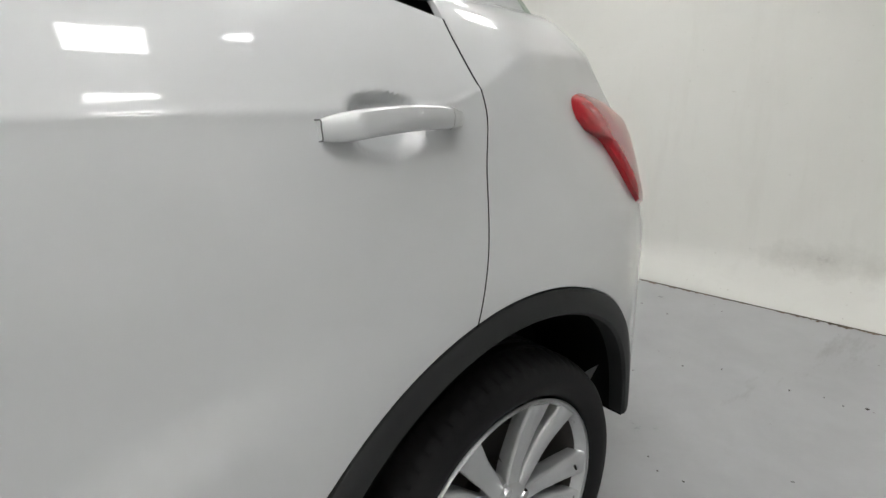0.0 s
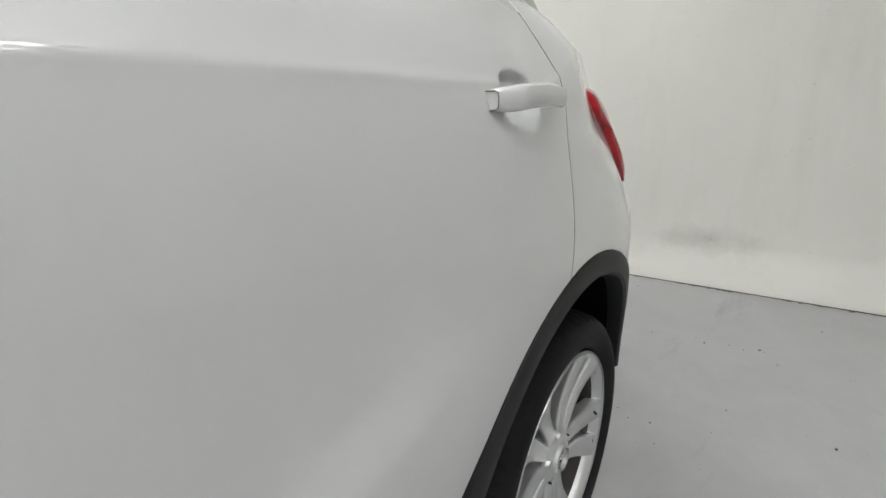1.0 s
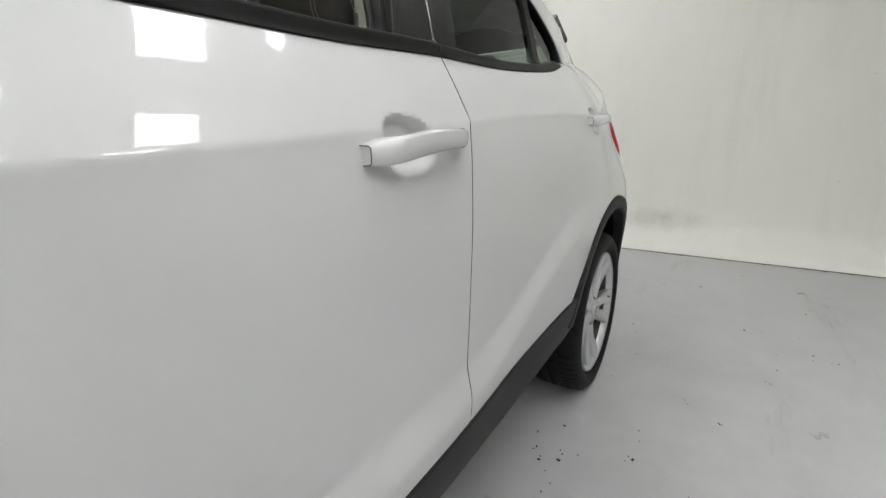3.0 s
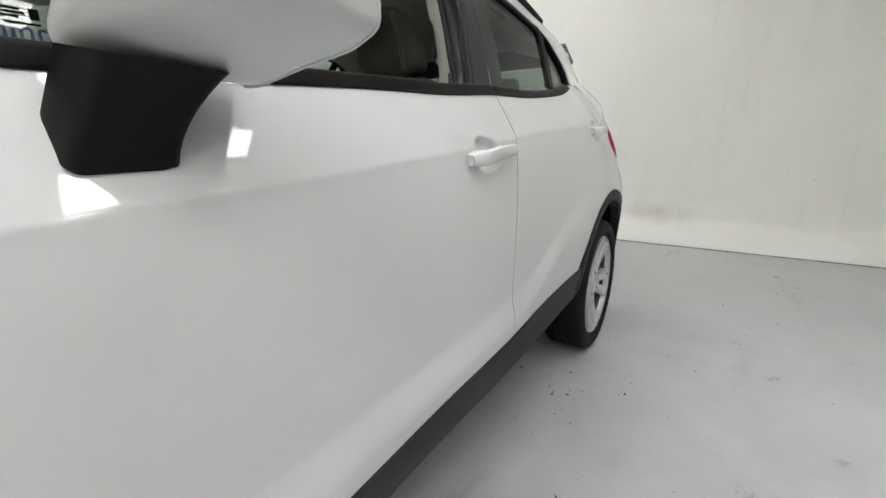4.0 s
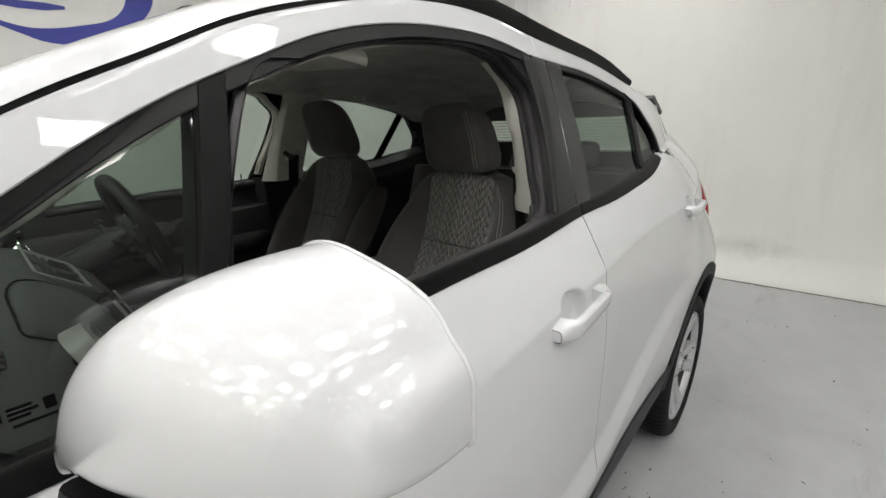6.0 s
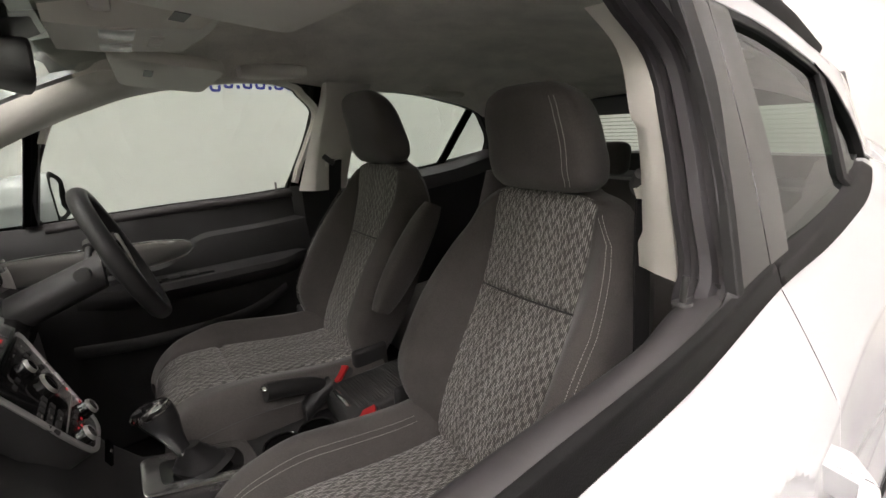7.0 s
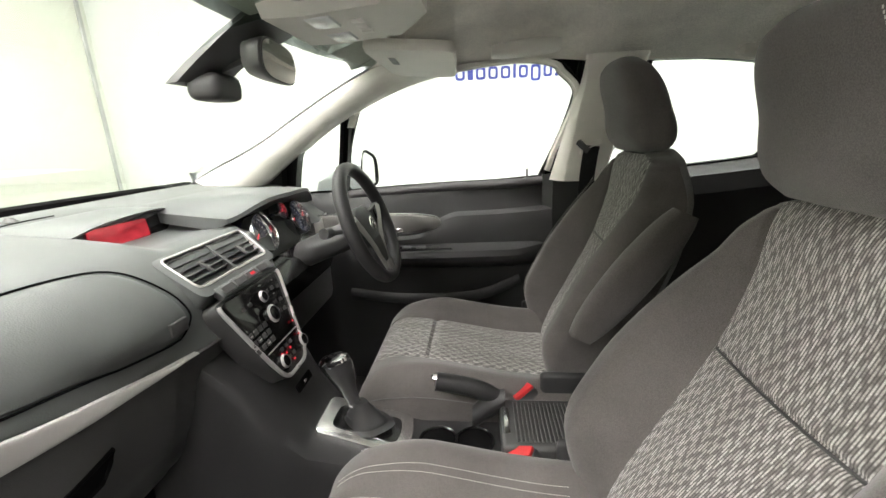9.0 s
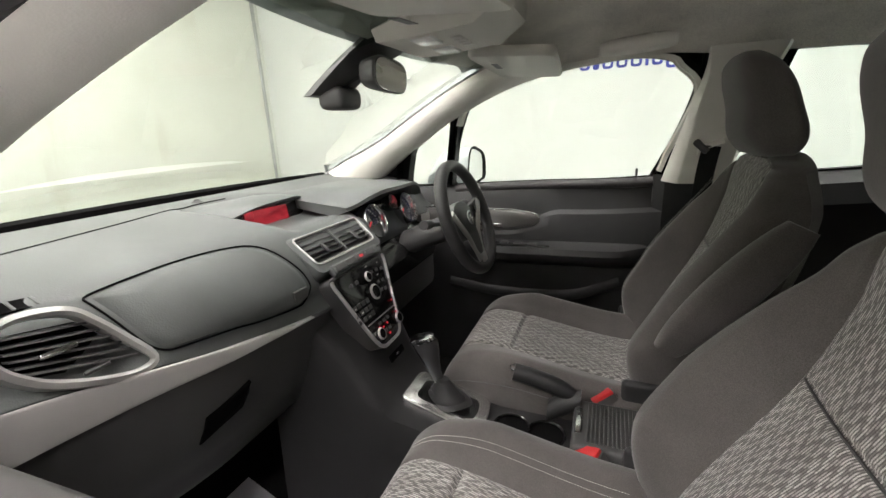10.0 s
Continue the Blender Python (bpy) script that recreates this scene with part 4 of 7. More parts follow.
        part("wheel_bolt", bm, M["chrome"], w)
    bm = tube([(0.208, -0.080, 0.06), (0.196, -0.094, 0.058)], 0.003, 8, (1, 0, 0))
    part("valve", bm, M["rubber"], w)


for hub_x in (HUB_F, HUB_R):
    for s in (-1, 1):
        wheel(hub_x, s)


# ---- lamps, handles, mirrors ----
def lens_patch(outline, off, s, inner=0.6):
    """A lens that follows the body: an outline of (x, z), domed by off."""
    c = Vector((sum(p[0] for p in outline) / len(outline), sum(p[1] for p in outline) / len(outline)))
    rows = []
    for k in range(9):
        t = k / 8
        rows.append([side(*(Vector(p).lerp(c, 1 - t)), off * (1 - t**4) + (0.003 if k < 8 else -0.01), s) for p in outline])
    return grid_bm(rows, close_u=True)


lamp = rounded_poly([(2.835, 1.150), (2.832, 1.112), (2.87, 1.080), (2.945, 1.060), (2.985, 1.010), (3.03, 0.955), (3.10, 0.895), (3.19, 0.870), (3.22, 0.975), (3.23, 1.065), (3.20, 1.115), (3.02, 1.160), (2.90, 1.166)], 0.02, 3)
for s in (-1, 1):
    t = empty("tail_lamp", car)
    part("lens", lens_patch(lamp, 0.024, s), M["red_lens"], t, "red tail lamp lens")
ind = rounded_poly([(0.371, 0.952), (0.391, 0.967), (0.428, 0.973), (0.462, 0.975), (0.467, 0.968), (0.448, 0.943), (0.425, 0.936), (0.402, 0.936)], 0.006, 3)
for s in (-1, 1):
    t = empty("side_indicator", car)
    part("housing", lens_patch([(0.4185 + (x - 0.4185) * 1.05, 0.956 + (z - 0.956) * 1.12) for x, z in ind], 0.0005, s), M["chrome"], t)
    for k in range(3):
        x = 0.398 + 0.020 * k
        mid = 0.950 + 0.0060 * k
        rows = [[side(x + dx + 0.006 * u, mid + 0.0105 * u, off, s) for dx, off in ((-0.0095, 0.0025), (0.004, 0.0050), (0.0095, 0.0022))] for u in (-1, 0, 1)]
        part("prism", grid_bm(rows), M["satin"], t, "", False)
    part("bulb_cover", lens_patch([(0.4365 + (x - 0.4185) * 0.42, 0.960 + (z - 0.956) * 0.30) for x, z in ind], 0.006, s), gloss("amber_grey_bulb_cover", rgb(0.22, 0.13, 0.11), 0.2), t)
    part("lens", lens_patch(ind, 0.011, s), M["clear_lens"], t, "clear lens").visible_shadow = False


def door_handle(x0, z0, x1, z1, parent, s):
    h = empty("door_handle", parent)
    n = 33
    secs = []
    for i in range(n):
        t = i / (n - 1)
        x, z = lerp(x0, x1, t), lerp(z0, z1, t)
        stand = 0.013 + 0.020 * smoothstep(-0.04, 0.22, t) * smoothstep(1.06, 0.80, t) + 0.007 * math.sin(math.pi * t)
        z += 0.0055 * math.sin(math.pi * t) ** 1.2
        hz = curve(t, (0.0, 0.05, 0.3, 0.6, 0.85, 1.0), (0.0118, 0.0142, 0.0158, 0.0150, 0.0135, 0.0112))
        y = half(x, z) + stand
        under = -0.013 if 0.18 < t < 0.80 else -stand - 0.006
        secs.append([Vector((x + 0.004 * (0.5 - t) * abs(d2), s * (y + dy), z + d2 * hz)) for dy, d2 in ((under, -0.95), (-0.006, -1.0), (-0.001, -0.93), (0.002, -0.72), (0.0035, 0.1), (0.0015, 0.78), (-0.002, 0.95), (-0.007, 1.0), (under, 0.95))])
    cut = 27
    part("grip", loft(secs[:cut] + [[a.lerp(b, 0.62) for a, b in zip(secs[cut - 1], secs[cut])]]), W, h)
    part("end_cap", loft([[a.lerp(b, 0.78) for a, b in zip(secs[cut - 1], secs[cut])]] + secs[cut:]), W, h)
    joint = [a.lerp(b, 0.7) for a, b in zip(secs[cut - 1], secs[cut])][1:-1]
    part("cap_joint", sweep([p - Vector((0, s * 0.0012, 0)) for p in joint], ring(0.0009, 6), (1, 0, 0)), M["shade"], h)
    foot = [side(secs[0][k].x - 0.001, secs[0][k].z, 0.0005, s) for k in (0, 1)] + [p - Vector((0.0008, 0, 0)) for p in secs[0][2:7]] + [side(secs[0][k].x - 0.001, secs[0][k].z, 0.0005, s) for k in (7, 8)]
    part("gasket", sweep(foot, ring(0.0008, 6), (1, 0, 0)), M["shade"], h)


for s in (-1, 1):
    door_handle(1.240, 1.022, 1.474, 1.042, DOORS[s][0], s)
    door_handle(2.258, 1.086, 2.470, 1.098, DOORS[s][1], s)


MIRROR_Y = (0.787, 0.82, 0.87, 0.92, 0.955, 0.972, 0.982)
MIRROR = {"front": (0.602, 0.605, 0.615, 0.636, 0.655, 0.666, 0.673), "rear": (0.78, 0.776, 0.776, 0.783, 0.792, 0.795, 0.793),
          "top": (1.215, 1.275, 1.302, 1.295, 1.281, 1.271, 1.264), "low": (1.136, 1.133, 1.140, 1.151, 1.157, 1.160, 1.162)}


def door_mirror(s):
    m = empty("door_mirror", car, "white door mirror on a black foot")
    rows = []
    prof = [(p.x, p.z) for p in spline([(0.0, 0, 1.0), (0.30, 0, 0.985), (0.58, 0, 0.91), (0.80, 0, 0.74), (0.93, 0, 0.46), (0.985, 0, 0.12), (1.0, 0, -0.20), (0.995, 0, -0.44), (0.975, 0, -0.52), (0.90, 0, -0.63), (0.66, 0, -0.84), (0.34, 0, -0.96), (0.0, 0, -1.0)], 49)]
    for i in range(80):
        y = lerp(MIRROR_Y[0], 1.0035, 1 - (1 - i / 79) ** 1.6)
        e = max(0.0, y - 0.972)
        xf, xr, zt, zb = (curve(y, MIRROR_Y, MIRROR[k]) for k in ("front", "rear", "top", "low"))
        xf, zt = xf + 0.4 * e, zt - 0.5 * e
        k = 0.42 + 0.58 * max(0.0, 1 - (max(0.0, y - 0.905) / 0.0987) ** 3.4) ** (1 / 3.0)
        zc, hz = (zt + zb) / 2, (zt - zb) / 2
        fall = 0.004 * smoothstep(0.80, 1.0, y)
        rows.append([Vector((xr - 0.004 * (1 - k) - (xr - xf) * k * u, s * y, zc + hz * k * v - fall * max(0.0, v) * max(0.0, 1 - u) ** 1.3)) for u, v in reversed(prof)])
    # even out the pressing
    for _ in range(14):
        soft = [[p.copy() for p in r] for r in rows]
        for i in range(1, len(rows) - 1):
            for j in range(len(rows[0])):
                along = (rows[i - 1][j] + rows[i + 1][j]) / 2
                if 0 < j < len(rows[0]) - 1:
                    along = along * 0.5 + (rows[i][j - 1] + rows[i][j + 1]) * 0.25
                soft[i][j] = rows[i][j].lerp(along, 0.6)
        rows = soft
    bm = grid_bm(rows)
    for end in (0, -1):
        bm.faces.new([bm.verts.new(p) for p in rows[end]])
    bmesh.ops.remove_doubles(bm, verts=bm.verts[:], dist=1e-6)
    part("shell", bm, W, m)
    rim = [r[0] for r in rows] + [r[-1] for r in reversed(rows)]
    part("rim_edge", sweep(rim, ring(0.0022, 6), (1, 0, 0), closed=True), W if s < 0 else BLK, m)
    cen = sum(rim, Vector()) / len(rim)
    bm = bmesh.new()
    mid = bm.verts.new(cen + Vector((-0.012, 0, 0)))
    edge = [bm.verts.new(cen.lerp(p, 0.90) + Vector((-0.006, 0, 0))) for p in rim]
    for i in range(len(edge)):
        bm.faces.new((mid, edge[i], edge[(i + 1) % len(edge)]))
    part("bezel", grid_bm([rim, [cen.lerp(p, 0.96) + Vector((0.002, 0, 0)) for p in rim], [cen.lerp(p, 0.90) + Vector((-0.006, 0, 0)) for p in rim]], close_u=True), W if s < 0 else BLK, m)
    part("mirror_glass", bm, gloss("mirror_glass", rgb(0.9), 0.02, 1.0), m)
    foot = []
    hi4 = ((0.597, 0.795, 1.156), (0.616, 0.847, 1.146), (0.712, 0.874, 1.136), (0.755, 0.800, 1.146))
    lo4 = ((0.574, 0.775, 1.074), (0.580, 0.822, 1.036), (0.672, 0.826, 1.037), (0.705, 0.765, 1.056))
    mid = sum((Vector(p) for p in lo4), Vector()) / 4
    for t, k in ((0.0, 0.0), (0.0, 0.55), (0.0, 0.86), (0.03, 0.96), (0.08, 1.0), (0.2, 1.0), (0.35, 1.0), (0.5, 1.0), (0.65, 1.0), (0.8, 1.0), (0.92, 1.0), (1.0, 1.0)):
        ring4 = []
        for i, (a, b) in enumerate(zip(lo4, hi4)):
            p = mid.lerp(Vector(a), k).lerp(Vector(b), t)
            if i > 1:
                p.x, p.y = (mid.lerp(Vector(a), k).lerp(Vector(b), t**1.9)).xy
            ring4.append(p + Vector((0, 0, 0.007 * (k < 1) * k - 0.004 * (k < 0.9))))
        foot.append([Vector((a, s * b, c)) for a, b, c in rounded3(ring4, 0.011 * max(k, 0.3))])
    part("foot", loft(foot), BLK, m)


def rounded3(points, r, n=3):
    out, m = [], len(points)
    for i in range(m):
        p, a, b = Vector(points[i]), Vector(points[i - 1]), Vector(points[(i + 1) % m])
        s0, e0 = p + (a - p).normalized() * r, p + (b - p).normalized() * r
        for j in range(n + 1):
            t = j / n
            out.append(tuple(s0 * (1 - t) ** 2 + p * 2 * t * (1 - t) + e0 * t * t))
    return out


for s in (-1, 1):
    door_mirror(s)

# small printed marks on the front quarter glass
for x0, x1, z0, z1 in ((0.577, 0.583, 1.184, 1.193), (0.586, 0.600, 1.1905, 1.1925), (0.586, 0.603, 1.187, 1.189), (0.586, 0.598, 1.1835, 1.1855), (0.587, 0.612, 1.178, 1.1798), (0.606, 0.613, 1.183, 1.193)):
    y = -(half((x0 + x1) / 2, (z0 + z1) / 2) - 0.0125)
    part("glass_mark", box_bm((x0, y - 0.0006, z0), (x1, y + 0.0006, z1)), M["void"], DOORS[-1][0], "", False)

# ---- the cabin ----
M["soft_dash"] = plastic("dark_grey_soft_dash", rgb(0.078, 0.084, 0.081), 0.48, 420, 0.45, 0.12)
M["hard_dash"] = plastic("dark_hard_plastic", rgb(0.055, 0.055, 0.054), 0.46, 520, 0.4)
M["door_black"] = plastic("black_door_plastic", rgb(0.028), 0.45, 480, 0.4)
M["headlining"] = cloth("beige_headlining", rgb(0.80, 0.775, 0.715), 0.1, 500)
M["pillar"] = plastic("pale_beige_pillar_trim", rgb(0.72, 0.70, 0.645), 0.55, 380, 0.3, 0.06)
M["cream"] = plastic("cream_plastic", rgb(0.62, 0.60, 0.54), 0.5, 300, 0.2, 0.05)
M["cloth"] = cloth("charcoal_seat_cloth", rgb(0.090, 0.083, 0.078), 0.25)
M["pattern"] = patterned_cloth()
M["thread"] = gloss("pale_stitching", rgb(0.50, 0.48, 0.45), 0.8)
M["carpet"] = cloth("black_carpet", rgb(0.012), 0.2, 300)
M["leather"] = plastic("black_leather", rgb(0.028), 0.42, 260, 0.5)
M["piano"] = gloss("gloss_black_panel", rgb(0.010), 0.10)
M["red_plastic"] = plastic("red_buckle_plastic", rgb(0.46, 0.022, 0.024), 0.4, 100, 0.05)
M["paper"] = plastic("white_paper", rgb(0.72, 0.72, 0.75), 0.8, 60, 0.05, 0.03)
M["strap"] = cloth("black_webbing", rgb(0.02), 0.1, 900)
n_ = Nodes("red_display")
ns = n_.ramp(n_.noise(11, 2, stretch=(1, 1, 2.5)), [(0.34, rgb(0.22, 0.010, 0.016)), (0.66, rgb(0.72, 0.055, 0.075))])
n_.set(color=rgb(0.05, 0.0, 0.0), rough=0.15, emit=ns, power=0.20)
M["display"] = n_.mat
n_ = Nodes("small_red_light")
n_.set(color=rgb(0.2, 0, 0), emit=rgb(1, 0.03, 0.05), power=0.18)
M["red_light"] = n_.mat
n_ = Nodes("gauge_face")
n_.set(color=rgb(0.03, 0.032, 0.05), rough=0.15, coat=1.0, emit=n_.ramp(n_.noise(60, 2), [(0.5, rgb(0)), (0.75, rgb(0.06, 0.07, 0.12))]), power=0.2)
M["gauge"] = n_.mat

# headlining, reaching down to the door tops
rows = []
for i in range(48):
    x = lerp(0.90, 2.72, i / 47)
    zt = frame_top(min(max(x, 0.9), 2.3)) - 0.020 if x > 1.0 else lerp(1.535, frame_top(1.0) - 0.02, (x - 0.9) / 0.1)
    if x > 2.3:
        zt -= 0.04 * (x - 2.3)
    ye = half(x, zt) - 0.045
    row = []
    for k in range(41):
        v = k / 20 - 1
        crown = 0.085 + 0.02 * smoothstep(0.9, 1.3, x)
        z = zt + crown * (1 - abs(v) ** 3.2)
        if x > 2.2:
            z -= 0.02 * smoothstep(2.2, 2.7, x)
        row.append(Vector((x - 0.030 * (1 - v * v) * smoothstep(1.05, 0.9, x), v * ye, min(z, roof_z(max(x, 0.88)) + roof_crown(x) * (1 - abs(v) ** 2.6) - 0.014))))
    rows.append(row)
part("headlining", grid_bm(rows), M["headlining"], car, "beige cloth headlining")

for s in (-1, 1):
    # pillar trims
    B = spline([(x + 0.012, s * (y - 0.030), z - 0.022) for x, y, z in up], 60)
    C = spline([Vector((0.36, s * (half(0.40, 1.19) - 0.05), 1.15)), Vector((0.46, s * (half(0.46, 1.22) - 0.05), 1.205))] + [Vector((x + 0.015, s * (half(x, frame_top(x)) - 0.048), frame_top(x) - 0.026)) for x in (0.56, 0.62, 0.70, 0.78, 0.88, 1.0, 1.12)], 60)
    rows = []
    for b, c in zip(B, C):
        row = []
        for k in range(9):
            t = k / 8
            row.append(b.lerp(c, t) + Vector((0.030, -s * 0.034, -0.010)) * math.sin(math.pi * t) ** 0.7)
        row.append(c + Vector((0, s * 0.03, 0.004)))
        rows.append(row)
    part("front_pillar_trim", grid_bm(rows), M["pillar"], car, "pale beige pillar trim")
    rows, slot = [], []
    for i in range(24):
        z = lerp(1.190, 1.545, i / 23)
        st = (1.19, 1.40, 1.495, 1.545)
        xr, yr = curve(z, st, (1.458, 1.505, 1.525, 1.530)), curve(z, st, (0.668, 0.598, 0.553, 0.530))
        xl, yl = curve(z, st, (1.490, 1.519, 1.530, 1.520)), curve(z, st, (0.602, 0.552, 0.512, 0.470))
        if 1.235 < z < 1.385:
            yl += 0.007
        b = lerp(1.60, 1.665, i / 23) + (0.035 if s > 0 else 0.0)
        rows.append([Vector((xr + 0.06, s * (yr + 0.010), z)), Vector((xr + 0.004, s * (yr + 0.003), z)), Vector((xr, s * yr, z)), Vector((lerp(xr, xl, 0.5) - 0.003, s * lerp(yr, yl, 0.5), z)), Vector((xl, s * yl, z)), Vector((xl + 0.008, s * (yl - 0.004), z)), Vector((b - 0.02, s * (yl - 0.002), z)), Vector((b, s * (yl + 0.05), z))])
        if 1.24 < z < 1.38:
            slot.append(Vector((xl - 0.0006, s * (yl + 0.008), z)))
    part("centre_pillar_trim", grid_bm(rows), M["pillar"], car, "pale beige pillar trim")
    part("trim_groove", sweep(slot, ring(0.0009, 5), (1, 0, 0)), M["hard_dash"], car)
    rows = []
    for i in range(8):
        z = lerp(0.50, 1.207, i / 7)
        y = 0.70 - 0.02 * (1 - i / 7)
        rows.append([Vector((1.438, s * (y + 0.02), z)), Vector((1.440, s * (y - 0.005), z)), Vector((1.47, s * (y - 0.03), z)), Vector((1.56, s * (y - 0.03), z)), Vector((1.63, s * (y + 0.02), z))])
    part("lower_pillar_trim", grid_bm(rows), M["door_black"], car)
    # seat belt
    bm = sweep(spline([(1.566, s * 0.562, 1.30), (1.558, s * 0.568, 1.22), (1.55, s * 0.590, 1.0), (1.52, s * 0.61, 0.72)], 20), [(-0.0012, -0.023), (0.0012, -0.023), (0.0012, 0.023), (-0.0012, 0.023)], (1, 0, 0))
    part("seat_belt", bm, M["strap"], car)
    part("belt_guide", loft([[Vector((1.535 + 0.06 * t, s * (0.584 - d), 1.285 + q + 0.018 * t)) for d, q in ((0, -0.010), (0.018, -0.010), (0.024, 0.004), (0.014, 0.016), (0, 0.016))] for t in (0, 0.3, 0.7, 1)]), M["pillar"], car)
    part("belt_anchor_cover", tube([(1.528, s * 0.574, 1.312), (1.542, s * 0.560, 1.296), (1.556, s * 0.556, 1.285)], 0.010, 8, (1, 0, 0)), M["hard_dash"], car)
    # rear side trims
    rows = [[Vector((x, s * (half(x, min(z, 1.25)) - 0.075 - 0.02 * smoothstep(1.2, 0.9, z)), z)) for x in [1.60 + 0.06 * i for i in range(20)]] for z in (0.45, 0.7, 0.9, 1.05, 1.15, 1.20)]
    for row in rows:
        for p in row:
            p.z = max(p.z, arch_z(p.x) + 0.03)
    part("rear_door_card", grid_bm(rows), M["door_black"], DOORS[s][1])
    rows = [[Vector((x, s * (half(x, strip_low(min(x, 2.4)) + 0.01) - o), strip_low(min(x, 2.4)) + dz)) for x in [1.60 + 0.05 * i for i in range(17)]] for o, dz in ((0.012, 0.014), (0.05, 0.016), (0.09, -0.012), (0.10, -0.07))]
    part("rear_door_top", grid_bm(rows), M["door_black"], DOORS[s][1])
    rows = [[Vector((x, s * (half(x, z) - 0.05), z)) for x in [2.30 + 0.05 * i for i in range(13)]] for z in (0.9, 1.1, 1.25, 1.33, 1.42, 1.50)]
    for row, z in zip(rows, (0.9, 1.1, 1.25, 1.33, 1.42, 1.50)):
        x0 = curve(z, (0.9, 1.25, 1.30, 1.342, 1.415, 1.475, 1.5), (2.3, 2.36, 2.395, 2.385, 2.325, 2.245, 2.19))
        for i, p in enumerate(row):
            p.x = lerp(x0, 2.95 - 0.25 * max(0, z - 1.2) / 0.3, i / 12)
            p.y = s * (half(p.x, z) - 0.045)
    part("rear_pillar_trim", grid_bm(rows), M["door_black"], car)
    # inner frame round the front window
    loop = [(div_f(1.17) + 0.03, 1.175)] + [(x, strip_low(x) + 0.024) for x in (0.9, 1.1, 1.3)] + [(open_r(1.2), 1.20), (open_r(1.28), 1.28), (open_r(1.37), 1.37), (open_r(1.46), 1.46), (1.464, 1.515), (1.44, 1.535)] + [(x, frame_top(x) - 0.024) for x in (1.35, 1.2, 1.05, 0.92, 0.83)]
    pts = spline([(x, 0, z) for x, z in loop], 110, True)
    cx, cz = 1.12, 1.34
    rows = []
    for dep, inn in ((0.0, 0.0), (0.010, 0.002), (0.014, -0.005), (0.022, -0.005), (0.026, 0.003), (0.038, 0.005), (0.042, -0.003), (0.050, -0.003), (0.054, 0.004), (0.062, 0.002), (0.066, -0.010)):
        row = []
        for p in pts:
            if p.z < 1.215 and p.x < 1.37:
                inn2 = min(inn, 0.0)
            else:
                inn2 = inn
            d = Vector((cx - p.x, 0, cz - p.z)).normalized()
            q = p + d * inn2
            low = smoothstep(1.235, 1.200, p.z) * smoothstep(1.42, 1.36, p.x)
            row.append(Vector((q.x, s * (half(q.x, q.z) - dep * (1 - 0.42 * low)), q.z - 0.50 * dep * low)))
        rows.append(row)
    if s < 0:
        part("window_channel", grid_bm(rows, close_u=True), M["channel"], DOORS[s][0])
    else:
        part("window_channel", grid_bm(rows[:5], close_u=True), M["channel"], DOORS[s][0])
        keep = [i for i, p in enumerate(pts) if p.z > 1.215 and p.x > 0.80]
        part("window_trim", grid_bm([[r[i] for i in keep] for r in rows[4:]]), M["pillar"], DOORS[s][0], "pale beige trim round the window")


